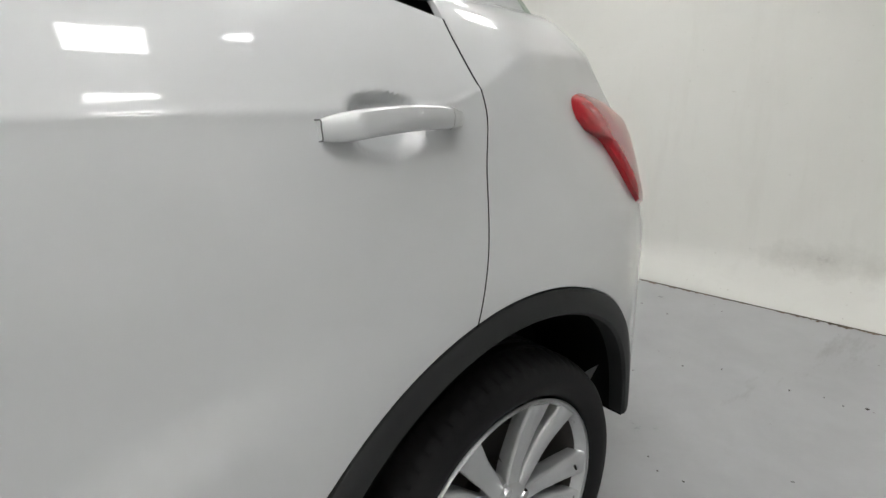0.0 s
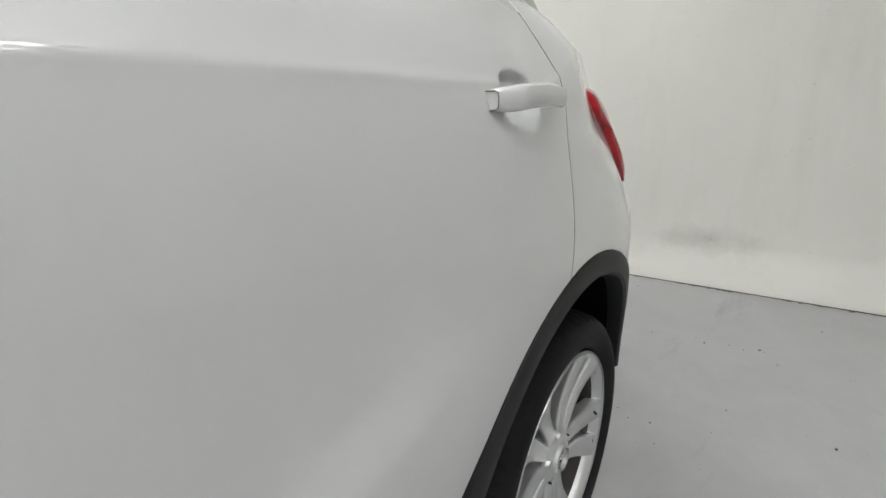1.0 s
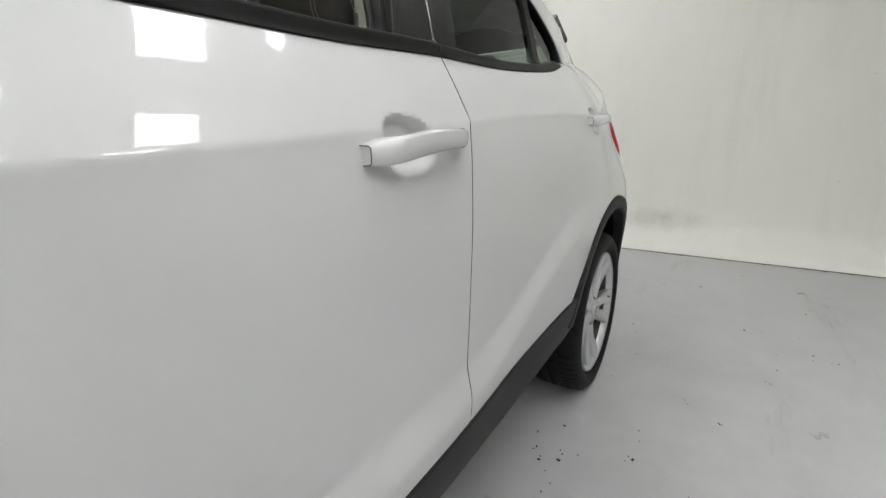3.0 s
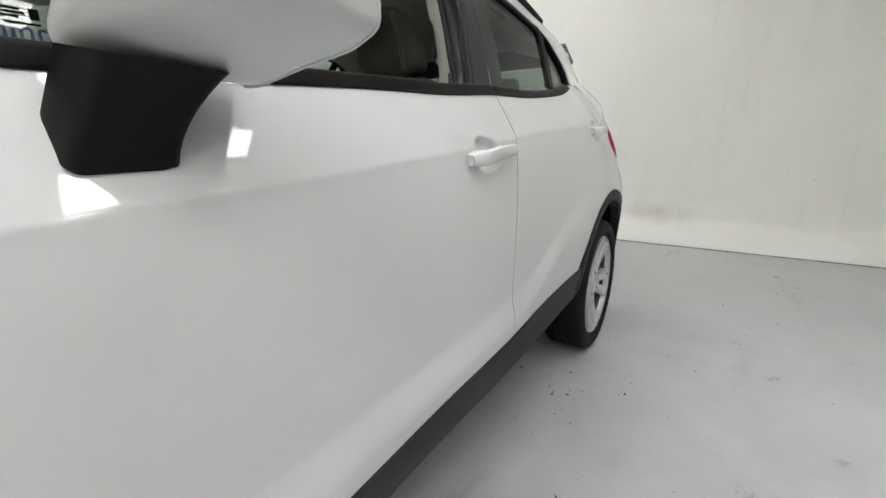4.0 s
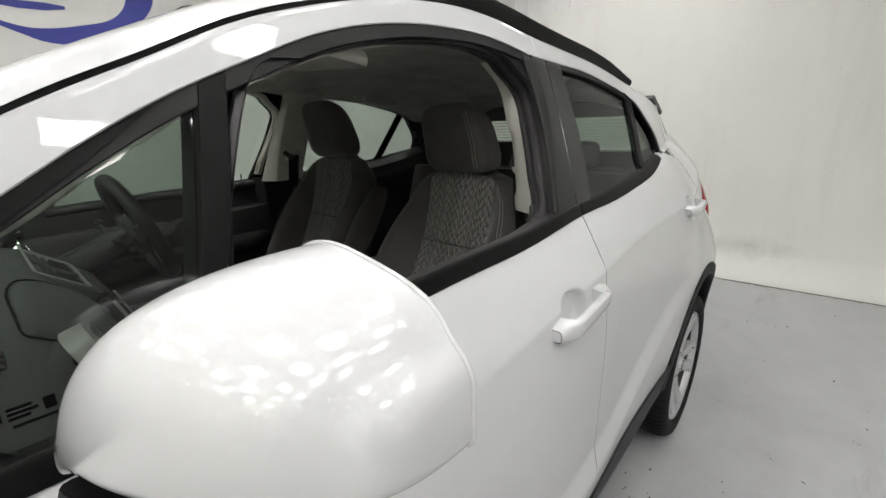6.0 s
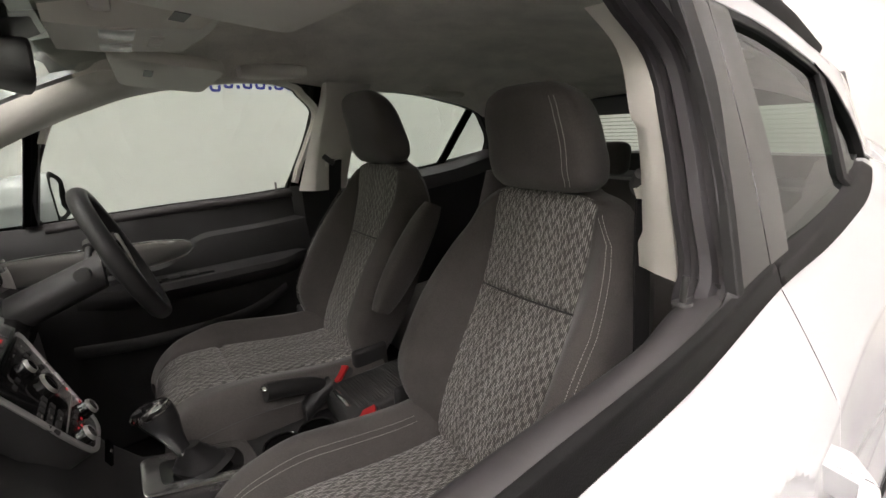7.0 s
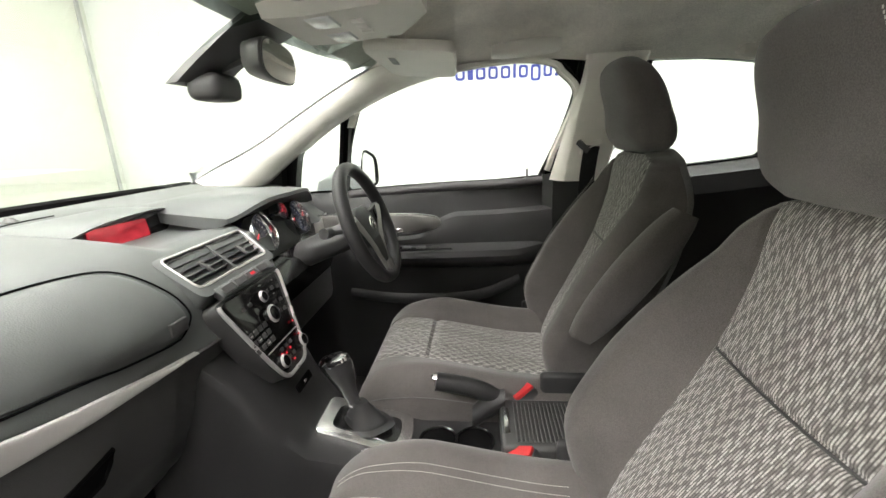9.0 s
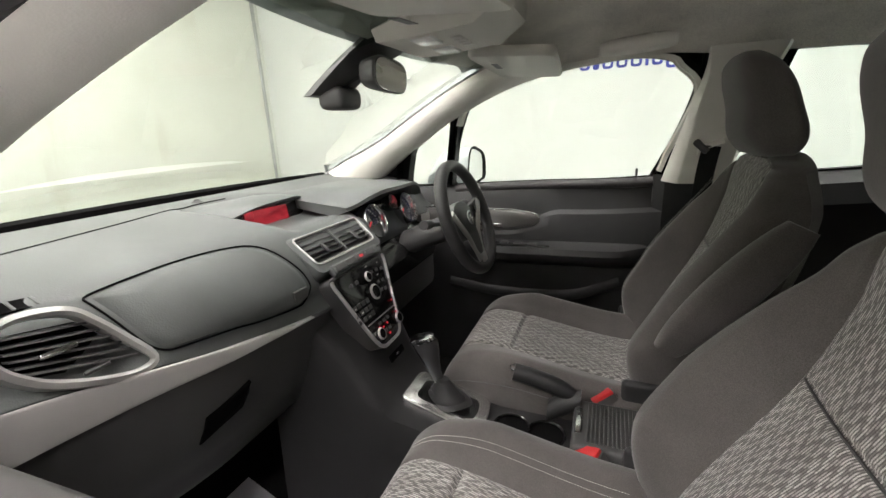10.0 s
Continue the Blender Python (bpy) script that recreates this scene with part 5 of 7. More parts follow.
def door_card(s):
    """The front door's inner side."""
    deep = 0.040 if s < 0 else 0.0
    fd = DOORS[s][0]
    prof = ((0.012, 0.010), (0.018, 0.022), (0.034, 0.022), (0.042, 0.010), (0.052, -0.03), (0.064, -0.072), (0.090, -0.084), (0.108, -0.125), (0.116, -0.19), (0.120, -0.225), (0.118, -0.31), (0.105, -0.42), (0.10, -0.60), (0.10, -0.70))
    rows = []
    for o, dz in prof:
        row = []
        for i in range(40):
            x = lerp(0.42, 1.468, i / 39)
            zb = strip_low(max(x, 0.5)) - 0.004
            y = half(max(x, 0.5), zb) - o
            if dz < -0.07:
                y = 0.757 - o - 0.002
            drop = (0.062 if dz > -0.1 else 0.030) * smoothstep(1.15, 0.97, x) if -0.13 < dz < -0.07 else 0.0
            row.append(Vector((x, s * y, zb + dz - drop)))
        rows.append(row)
    part("door_card", grid_bm(rows), M["door_black"], fd)
    # armrest with the window switches
    secs = []
    for i in range(20):
        t = i / 19
        x = lerp(0.78, 1.455, t)
        w = lerp(0.03, 0.105, smoothstep(0, 0.3, t)) * (1 - 0.8 * smoothstep(0.75, 1, t) ** 2)
        z = 0.955 + 0.012 * t
        secs.append([Vector((x, s * ((0.66 + deep) - a * w), z + b)) for a, b in ((-0.2, 0.02), (0.5, 0.018), (0.9, 0.010), (1.0, -0.008), (0.9, -0.03), (0.4, -0.06), (-0.2, -0.09))])
    part("armrest", loft(secs), M["door_black"], fd)
    part("switch_panel", box_bm((0.93, s * (0.600 + deep) - 0.022, 0.968), (1.13, s * (0.600 + deep) + 0.022, 0.9765), 0.004), M["piano"], fd)
    for k in range(3):
        part("window_switch", box_bm((0.955 + 0.05 * k, s * (0.600 + deep) - 0.013, 0.974), (0.985 + 0.05 * k, s * (0.600 + deep) + 0.013, 0.982), 0.003), M["hard_dash"], fd)
    if s > 0:
        # silvery grey lens-shaped insert with the door opener
        out = rounded_poly([(0.60, 1.085), (0.70, 1.094), (0.85, 1.093), (1.0, 1.090), (1.072, 1.080), (1.095, 1.060), (1.072, 1.034), (1.0, 1.018), (0.90, 1.010), (0.75, 1.012), (0.62, 1.02)], 0.02, 3)
        rows = []
        for k in range(7):
            t = k / 6
            row = []
            for x, z in out:
                p = Vector((0.83, 1.058)).lerp(Vector((x, z)), t)
                row.append(Vector((p.x, s * ((0.632 + deep) - 0.010 * (1 - t**4) + (0.014 if k == 6 else 0)), p.y)))
            rows.append(row)
        part("insert", grid_bm(rows, close_u=True), gloss("satin_grey_insert", rgb(0.20, 0.195, 0.185), 0.42, 0.1), fd, "satin grey insert")
        part("insert_edge", sweep([Vector((x, s * (0.630 + deep), z)) for x, z in out], ring(0.0022, 6), (0, 1, 0), closed=True), M["chrome"], fd)
        part("door_opener", sweep(spline([(0.845, s * (0.632 + deep), 1.045), (0.88, s * (0.610 + deep), 1.040), (0.93, s * (0.608 + deep), 1.036), (0.955, s * (0.622 + deep), 1.034)], 14), ring(0.006, 8, 0.7, 1.3)), M["chrome"], fd)
    part("pocket_lip", sweep(spline([(0.75, s * 0.63, 0.80), (0.95, s * 0.60, 0.79), (1.2, s * 0.60, 0.80), (1.36, s * 0.63, 0.85)], 20), ring(0.014, 8, 0.6, 1.4)), M["door_black"], fd)
    part("lock_pin", revolve([(0.0, 0.030), (0.0035, 0.029), (0.0042, 0.022), (0.0036, 0.018), (0.0036, 0.0), (0.009, 0.0), (0.011, -0.003)], 12, "Z"), M["hard_dash"], fd).location = (1.388, s * 0.703, 1.196)


for s in (-1, 1):
    door_card(s)

# rear bench, shelf, tail inside
bench = empty("rear_bench", car, "black cloth rear bench with head restraints")
secs = []
for i in range(16):
    t = i / 15
    z = lerp(0.68, 1.20, t)
    x = 2.16 + 0.17 * t
    secs.append([Vector((x + a, v * 0.62, z)) for a, v in ((0, -0.95), (-0.015, -0.6), (0.01, 0), (-0.015, 0.6), (0, 0.95), (0.05, 1), (0.10, 0.95), (0.10, -0.95), (0.05, -1))])
part("backrest", loft(secs), M["cloth"], bench)
part("cushion", box_bm((1.66, -0.62, 0.56), (2.22, 0.62, 0.74), 0.05, 3), M["cloth"], bench)
for y in (-0.36, 0.0, 0.36):
    part("headrest", box_bm((2.30, y - 0.11, 1.215), (2.37, y + 0.11, 1.33), 0.03, 3), M["cloth"], bench)
part("parcel_shelf", box_bm((2.40, -0.60, 1.16), (2.95, 0.60, 1.18), 0.006), M["carpet"], car)
part("tailgate_trim", loft([[Vector((x, -0.6, z)) for x, z in ((2.86, 1.26), (2.98, 1.24), (3.05, 0.8), (2.9, 0.8))], [Vector((x, 0.6, z)) for x, z in ((2.86, 1.26), (2.98, 1.24), (3.05, 0.8), (2.9, 0.8))]]), M["hard_dash"], car)
part("tailgate_top_trim", loft([[Vector((x, -0.56, z)) for x, z in ((2.66, 1.50), (2.82, 1.435), (2.83, 1.45), (2.68, 1.515))], [Vector((x, 0.56, z)) for x, z in ((2.66, 1.50), (2.82, 1.435), (2.83, 1.45), (2.68, 1.515))]]), M["hard_dash"], car)
part("carpet", box_bm((0.30, -0.74, 0.34), (2.90, 0.74, 0.385), 0.01), M["carpet"], car)
part("bulkhead", box_bm((0.18, -0.74, 0.36), (0.30, 0.74, 1.16), 0.01), M["carpet"], car)


# ---- front seats ----
BACK_X = ((0.68, 0.74, 0.80, 0.90, 1.045, 1.15, 1.25, 1.29), (1.398, 1.404, 1.424, 1.474, 1.548, 1.580, 1.602, 1.630))


def back_front(y, z):
    """The front face of a seat's back: a panel between two bolsters."""
    x = curve(z, *BACK_X)
    a = abs(y)
    bol = (0.088 * smoothstep(0.70, 0.90, z) * smoothstep(1.26, 0.98, z) + 0.012) * smoothstep(0.112, 0.185, a)
    x -= bol
    x += 0.006 * (a / 0.12) ** 2 if a < 0.12 else 0.006
    # seams
    x += 0.006 * max(0.0, 1 - abs(a - 0.123) / 0.006)
    x += 0.006 * max(0.0, 1 - abs(z - 1.045) / 0.008) * (1 if a < 0.123 else 0)
    return x


def back_half(z):
    return curve(z, (0.68, 0.74, 0.80, 0.88, 0.97, 1.08, 1.17, 1.225, 1.250, 1.264), (0.165, 0.193, 0.220, 0.238, 0.240, 0.228, 0.200, 0.174, 0.142, 0.09))


def front_seat(y0, driver):
    seat = empty("front_seat", car, "charcoal cloth front seat with a patterned centre panel")
    # side bolsters wrap round to the rear; the centre panel is a sheet of its own
    def shell_row(z, ya, yb, n):
        return [Vector((back_front(y, z), y0 + y, z)) for y in [lerp(ya, yb, k / (n - 1)) for k in range(n)]]

    zs = [lerp(0.68, 1.260, i / 139) for i in range(140)]
    rows, uv = [], []
    arc = 0.0
    for i, z in enumerate(zs):
        w = min(0.123, back_half(z) - 0.02)
        row = shell_row(z, -w, w, 29)
        if i:
            arc += (row[14] - rows[-1][14]).length
        rows.append(row)
        uv.append([(p.y - y0, arc) for p in row])
    part("back_panel", grid_bm(rows, uv=uv), M["pattern"], seat, "patterned cloth panel with pale zigzag threads")
    for q in (-1, 1):
        rows = []
        for z in zs:
            w, h = min(0.123, back_half(z) - 0.02), back_half(z)
            row = [Vector((back_front(q * y, z), y0 + q * y, z)) for y in [lerp(w, h - 0.035, k / 12) for k in range(13)]]
            xf = row[-1].x
            xb = curve(z, *BACK_X) + 0.105 - 0.03 * smoothstep(1.15, 1.29, z)
            for t in (0.12, 0.3, 0.5, 0.75, 1.0):
                a = t * math.pi / 2
                row.append(Vector((xf + 0.042 * (1 - math.cos(a)), y0 + q * (h - 0.035 + 0.035 * math.sin(a)), z)))
            row.append(Vector((xb - 0.03, y0 + q * h, z)))
            row.append(Vector((xb, y0 + q * (h - 0.035), z)))
            row.append(Vector((xb + 0.006, y0, z)))
            rows.append(row)
        top = [p + Vector((0.012, 0, 0.006)) for p in rows[-1]]
        mid = sum(top, Vector()) / len(top)
        rows.append([p.lerp(mid, 0.4) + Vector((0, 0, 0.004)) for p in top])
        rows.append([mid + Vector((0, 0, 0.006))] * len(top))
        part("bolster", grid_bm(rows), M["cloth"], seat)
        # twin rows of pale stitches curve down the outer bolster
        if (q < 0) == (y0 < 0):
            for off in (0.0, 0.011):
                bm = bmesh.new()
                n = 96
                for k in range(n):
                    z = lerp(0.78, 1.225 + off * 0.6, k / n)
                    z2 = z + 0.0032
                    a = [q * min(back_half(v) - 0.024 + off, 0.126 + 0.082 * smoothstep(1.250, 1.130, v) + off) for v in (z, z2)]
                    p0, p1 = (Vector((back_front(c, v) - 0.0012, y0 + c, v)) for c, v in zip(a, (z, z2)))
                    join_bm(bm, tube([p0, p1], 0.00062, 4, (1, 0, 0)))
                part("stitching", bm, M["thread"], seat, "", False)
    part("seam", sweep([Vector((back_front(y, 1.045) - 0.0045, y0 + y, 1.045)) for y in [lerp(-0.12, 0.12, k / 24) for k in range(25)]], ring(0.0020, 6), (0, 0, 1)), M["hard_dash"], seat)
    # cushion
    X0, X1 = (0.912 if driver else 0.935), 1.45

    base_z = 0.806 if driver else 0.788

    def roll(x):
        u = min(0.9995, max(0.0, (X0 + 0.09 - x) / 0.09))
        return 0.095 * (1 - math.sqrt(1 - u * u))

    yc, hw = (-0.016, 0.120) if driver else (0.0, 0.106)

    def cush_top(x, y):
        a = abs(y) + 0.106 - hw
        lift = 0.022 if driver and y < 0 else 0.048
        t = (x - X0) / (X1 - X0)
        z = base_z - 0.052 * smoothstep(0.15, 0.9, t) - roll(x)
        z += -0.010 + lift * smoothstep(0.098, 0.176, a) * smoothstep(0.0, 0.40, t)
        z -= 0.006 * max(0.0, 1 - abs(a - 0.106) / 0.006)
        z -= 0.011 * max(0.0, 1 - abs(x - 1.085) / 0.010) * (1 if a < 0.106 else 0)
        return z

    XS = [X0 + 0.09 * (1 - math.cos(math.pi / 2 * k / 14)) for k in range(14)] + [lerp(X0 + 0.09, X1, k / 50) for k in range(51)]
    rows, uv, arc = [], [], 0.0
    for i, x in enumerate(XS):
        row = [Vector((x, y0 + yc + y, cush_top(x, y))) for y in [lerp(-hw, hw, k / 24) for k in range(25)]]
        if rows:
            arc += (row[12] - rows[-1][12]).length
        rows.append(row)
        uv.append([(p.y - y0, arc) for p in row])
    part("cushion_panel", grid_bm(rows, uv=uv), M["pattern"], seat, "patterned cloth panel with pale zigzag threads")
    for q in (-1, 1):
        rr = []
        for x in XS:
            u = min(1.0, max(0.0, (X0 + 0.09 - x) / 0.09))
            f = 1 - 0.10 * u * u
            row = [Vector((x, y0 + yc + q * y * (f if y > hw + 0.001 else 1), cush_top(x, q * y))) for y in [lerp(hw, 0.184, k / 7) for k in range(8)]]
            zt = row[-1].z
            low = 0.615
            ry, rz = 0.058 * f, (zt - low) * 0.56
            for k in range(1, 15):
                a = radians(90 - 150 * k / 14)
                row.append(Vector((x + -0.010 * u * math.sin(math.pi * k / 14), y0 + yc + q * (0.184 * f + ry * math.cos(a)), zt - rz + rz * math.sin(a))))
            rr.append(row)
        part("cushion_bolster", grid_bm(rr), M["cloth"], seat)
        seam_pts = [r[13] + Vector((0, q * 0.0004, 0)) for r in rr[3:]]
        part("side_seam", sweep(seam_pts, ring(0.0011, 5), (0, 0, 1)), M["shade"], seat)
    rows = []
    for z in (0.615, 0.64, 0.67, cush_top(X0, 0) + 0.001):
        rows.append([Vector((X0 - 0.006 * math.sin(math.pi * (z - 0.60) / 0.13) + 0.02 * (abs(y) / 0.2) ** 4, y0 + y, z)) for y in [lerp(-0.20, 0.20, k / 16) for k in range(17)]])
    part("cushion_front", grid_bm(rows), M["cloth"], seat)
    for q in () if driver else (-1, 1):
        for off in (0.140, 0.150):
            bm = bmesh.new()
            for k in range(85):
                x = lerp(X0 + 0.03, X1 - 0.08, k / 85)
                p0, p1 = Vector((x, y0 + yc + q * off, cush_top(x, q * off) + 0.001)), Vector((x + 0.0032, y0 + yc + q * off, cush_top(x + 0.003, q * off) + 0.001))
                join_bm(bm, tube([p0, p1], 0.0006, 4))
            part("stitching", bm, M["thread"], seat, "", False)
    part("seat_base", box_bm((1.0, y0 - 0.22, 0.40), (1.44, y0 + 0.22, 0.64), 0.03), M["hard_dash"], seat)
    part("side_valance", box_bm((0.99, y0 + (0.226 if y0 < 0 else -0.238), 0.56), (1.42, y0 + (0.238 if y0 < 0 else -0.226), 0.70), 0.012), M["hard_dash"], seat)
    # recliner covers where back and cushion meet
    for q in (-1, 1):
        part("hinge_cover", box_bm((1.36, y0 + q * 0.220 - 0.012, 0.66), (1.47, y0 + q * 0.220 + 0.012, 0.80), 0.011, 3), M["door_black"], seat)
    # headrest
    hr = []
    hx, hy, hz0, hz1, hs = (1.623, -0.004, 1.296, 1.499, 0.987) if driver else (1.609, -0.0096, 1.267, 1.450, 0.958)
    HW = ((0.0, 0.06, 0.22, 0.5, 0.7, 0.84, 0.94, 1.0), (0.104, 0.118, 0.125, 0.122, 0.117, 0.109, 0.094, 0.074))
    HD = ((0.0, 0.10, 0.5, 0.8, 0.94, 1.0), (0.036, 0.050, 0.052, 0.046, 0.034, 0.022))

    def head_x(t):
        return hx + 0.010 * math.sin(t * 3) - 0.062 * t

    for i in range(32):
        t = i / 31
        z = lerp(hz0, hz1, t)
        w, dpt, xc = curve(t, *HW) * hs, curve(t, *HD), head_x(t)
        row = []
        for k in range(40):
            a = 2 * math.pi * k / 40
            c, q = math.cos(a), math.sin(a)
            row.append(Vector((xc + dpt * math.copysign(abs(c) ** 0.50, c), y0 + hy + w * math.copysign(abs(q) ** 0.55, q), z)))
        hr.append(row)
    for end, dz in ((0, -0.004), (-1, 0.007)):
        mid = sum(hr[end], Vector()) / 40
        c1 = [p.lerp(mid, 0.25) + Vector((0, 0, dz * 0.7)) for p in hr[end]]
        c2 = [p.lerp(mid, 0.65) + Vector((0, 0, dz)) for p in hr[end]]
        c3 = [mid + Vector((0, 0, dz * 1.1))] * 40
        hr = [c3, c2, c1] + hr if end == 0 else hr + [c1, c2, c3]
    bm = grid_bm(hr, close_u=True)
    bmesh.ops.remove_doubles(bm, verts=bm.verts[:], dist=1e-6)
    part("headrest", bm, M["cloth"], seat)
    for q in (-1, 1):
        for dy in (0.0, 0.009) if q * y0 > 0 else ():
            bm = bmesh.new()
            for k in range(40):
                t = lerp(0.06, 0.90, k / 40)
                zz = [lerp(hz0, hz1, v) for v in (t, t + 0.013)]
                w = curve(t, *HW) * hs * 0.66 + dy
                part_y = (w / (curve(t, *HW) * hs)) ** (1 / 0.55)
                xs = [head_x(v) - curve(v, *HD) * math.sqrt(max(0.0, 1 - part_y**2)) ** 0.50 - 0.0006 for v in (t, t + 0.013)]
                join_bm(bm, tube([(xs[0], y0 + hy + q * w, zz[0]), (xs[1], y0 + hy + q * w, zz[1])], 0.0007, 4, (1, 0, 0)))
            part("stitching", bm, M["thread"], seat, "", False)
        part("headrest_post", tube([(hx + 0.012, y0 + hy + q * 0.06, 1.24), (hx + 0.010, y0 + hy + q * 0.06, hz0 + 0.019)], 0.005, 8, (1, 0, 0)), M["chrome"], seat)
        part("post_collar", box_bm((hx - 0.005, y0 + hy + q * 0.06 - 0.016, 1.257), (hx + 0.029, y0 + hy + q * 0.06 + 0.016, 1.267), 0.004), M["hard_dash"], seat)
    if driver:
        # this back stands taller
        for ob in seat.children:
            if ob.name.split(".")[0] in ("back_panel", "bolster", "seam", "stitching", "post_collar", "headrest_post") and max(v.co.z for v in ob.data.vertices) < 1.33:
                for v in ob.data.vertices:
                    v.co.z += 0.028 * smoothstep(0.85, 1.20, v.co.z)
        secs = []
        for i in range(16):
            t = i / 15
            z, x = lerp(0.915, 1.185, t), lerp(1.435, 1.625, t)
            k = math.sin(math.pi * min(1, max(0, 0.06 + 0.88 * t))) ** 0.35
            secs.append([Vector((x + 0.040 * k * c, y0 - 0.268 + 0.030 * k * q, z - 0.019 * k * c)) for c, q in [(math.copysign(abs(math.cos(a)) ** 0.6, math.cos(a)), math.copysign(abs(math.sin(a)) ** 0.6, math.sin(a))) for a in [2 * math.pi * j / 20 for j in range(20)]]])
        part("folded_armrest", loft(secs), M["cloth"], seat)
    # buckle on the tunnel side
    q = 1 if y0 < 0 else -1
    bx, by, bz = (1.296, -0.088, 0.748) if y0 < 0 else (1.318, 0.100, 0.756)
    place = Matrix.Translation((bx, by, bz)) @ Matrix.Rotation(radians(-28), 4, "Y") @ Matrix.Rotation(radians(62 * q), 4, "Z")
    part("buckle_body", box_bm((-0.014, -0.030, -0.11), (0.016, 0.030, -0.004), 0.006, 2, None, place), M["hard_dash"], seat)
    part("buckle_button", box_bm((-0.011, -0.026, -0.006), (0.013, 0.026, 0.004), 0.003, 2, None, place), M["red_plastic"], seat, "red release button")


front_seat(-0.335, False)
front_seat(0.332, True)

# ---- dashboard ----
def dash_face(y, k):
    """x and z of the dashboard's long profile at y; k runs over the profile's stations."""
    a = abs(y)
    side_in = 0.075 * smoothstep(0.35, 0.74, a)          # the ends sweep forwards
    # the trim strip widens towards the door
    zu = curve(a, (0.0, 0.17, 0.37, 0.49, 0.62, 0.74), (1.003, 1.004, 1.039, 1.060, 1.078, 1.085))
    zl = curve(a, (0.0, 0.17, 0.20, 0.32, 0.47, 0.62, 0.74), (0.998, 0.999, 1.000, 1.010, 1.021, 1.017, 1.010))
    mid = smoothstep(0.22, 0.13, abs(y - 0.02))          # the centre stack stands proud
    drv = smoothstep(0.16, 0.22, y) * smoothstep(0.60, 0.54, y)
    pit = smoothstep(0.155, 0.10, abs(y - 0.06))         # the hollow before the display
    st = [(0.13, 1.206), (0.22, 1.206), (0.36, 1.202 - 0.03 * pit), (0.50, 1.190 - 0.042 * pit), (0.595, 1.176 - 0.020 * pit), (0.645, 1.150), (0.690, 1.110),
          (0.715, max(1.072, zu + 0.010)), (0.722, max(1.030, zu + 0.004)), (0.722, zu), (0.728, zu - 0.003), (0.730, zl), (0.722, zl - 0.005),
          (0.700, 0.90), (0.680, 0.84), (0.640, 0.77), (0.50, 0.72)]
    x, z = st[k]
    if k >= 3:
        x -= side_in * min(1.0, (k - 2) / 4)
    if drv and 4 <= k <= 12:
        x -= 0.05 * drv
    if k > 8:
        x += 0.010 * mid
    return x, z


dash = empty("dashboard", car, "dark grey dashboard with a silvery trim strip")
YS = [lerp(-0.735, 0.735, i / 98) for i in range(99)]


def dash_rows(k0, k1, ys, off=0.0, sub=6):
    rows = []
    for k in range(k0, k1):
        for j in range(sub if k < k1 - 1 else sub + 1):
            t = j / sub
            row = []
            for y in ys:
                ks = list(range(17))
                P = [Vector(dash_face(y, min(max(m, 0), 16))) for m in (k - 1, k, k + 1, k + 2)]
                p = 0.5 * (2 * P[1] + (P[2] - P[0]) * t + (2 * P[0] - 5 * P[1] + 4 * P[2] - P[3]) * t * t + (3 * P[1] - P[0] - 3 * P[2] + P[3]) * t**3)
                row.append(Vector((p.x + off, y, p.y + off * 0.6)))
            rows.append(row)
    return rows


part("dash_top", grid_bm(dash_rows(0, 9, YS)), M["soft_dash"], dash)
part("dash_shelf", grid_bm(dash_rows(8, 10, YS, -0.001)), M["hard_dash"], dash)
part("trim_strip", grid_bm(dash_rows(9, 12, [y for y in YS if y < -0.165], 0.003)), M["satin"], dash, "satin silver trim strip")
part("trim_strip", grid_bm(dash_rows(9, 12, [y for y in YS if y > 0.56], 0.003)), M["satin"], dash)
part("dash_lower", grid_bm(dash_rows(9, 16, YS, -0.004)), M["hard_dash"], dash)
part("dash_end", box_bm((0.15, -0.715, 0.70), (0.60, -0.705, 1.12), 0.003), M["hard_dash"], dash)


def on_dash(y, kk, off=0.0):
    k = min(int(kk), 15)
    t = kk - k
    P = [Vector(dash_face(y, min(max(m, 0), 16))) for m in (k - 1, k, k + 1, k + 2)]
    p = 0.5 * (2 * P[1] + (P[2] - P[0]) * t + (2 * P[0] - 5 * P[1] + 4 * P[2] - P[3]) * t * t + (3 * P[1] - P[0] - 3 * P[2] + P[3]) * t**3)
    return Vector((p.x + off, y, p.y + off * 0.6))


part("screen_edge", sweep([Vector((0.125 - 0.105 * (1 - (y / 0.735) ** 2), y, 1.211)) for y in YS], [(-0.02, -0.02), (0.014, -0.02), (0.014, -0.003), (0.006, 0.001), (-0.02, 0.002)], (0, 0, 1)), M["void"], dash)
# upper glove box lid: a swollen pad with a dark joint round it
lid = [(p.x, p.y) for p in spline([(y, k, 0) for y, k in ((-0.492, 4.50), (-0.470, 4.36), (-0.41, 4.20), (-0.354, 4.13), (-0.290, 4.18), (-0.245, 4.30), (-0.207, 4.51), (-0.177, 4.99), (-0.152, 5.99), (-0.144, 6.98), (-0.150, 7.40), (-0.175, 7.76), (-0.205, 7.80), (-0.344, 7.29), (-0.42, 7.04), (-0.446, 6.96), (-0.462, 6.70), (-0.473, 6.30), (-0.484, 5.47), (-0.492, 4.75))], 120, True)]
cen = Vector((-0.31, 5.9))
rows = []
for k in range(13):
    t = k / 12
    rows.append([on_dash(*(cen.lerp(Vector(p), t)), (0.007 * (1 - t**4) + 0.0015) if k < 12 else -0.006) for p in lid])
part("glovebox_lid", grid_bm(rows, close_u=True), M["soft_dash"], dash)
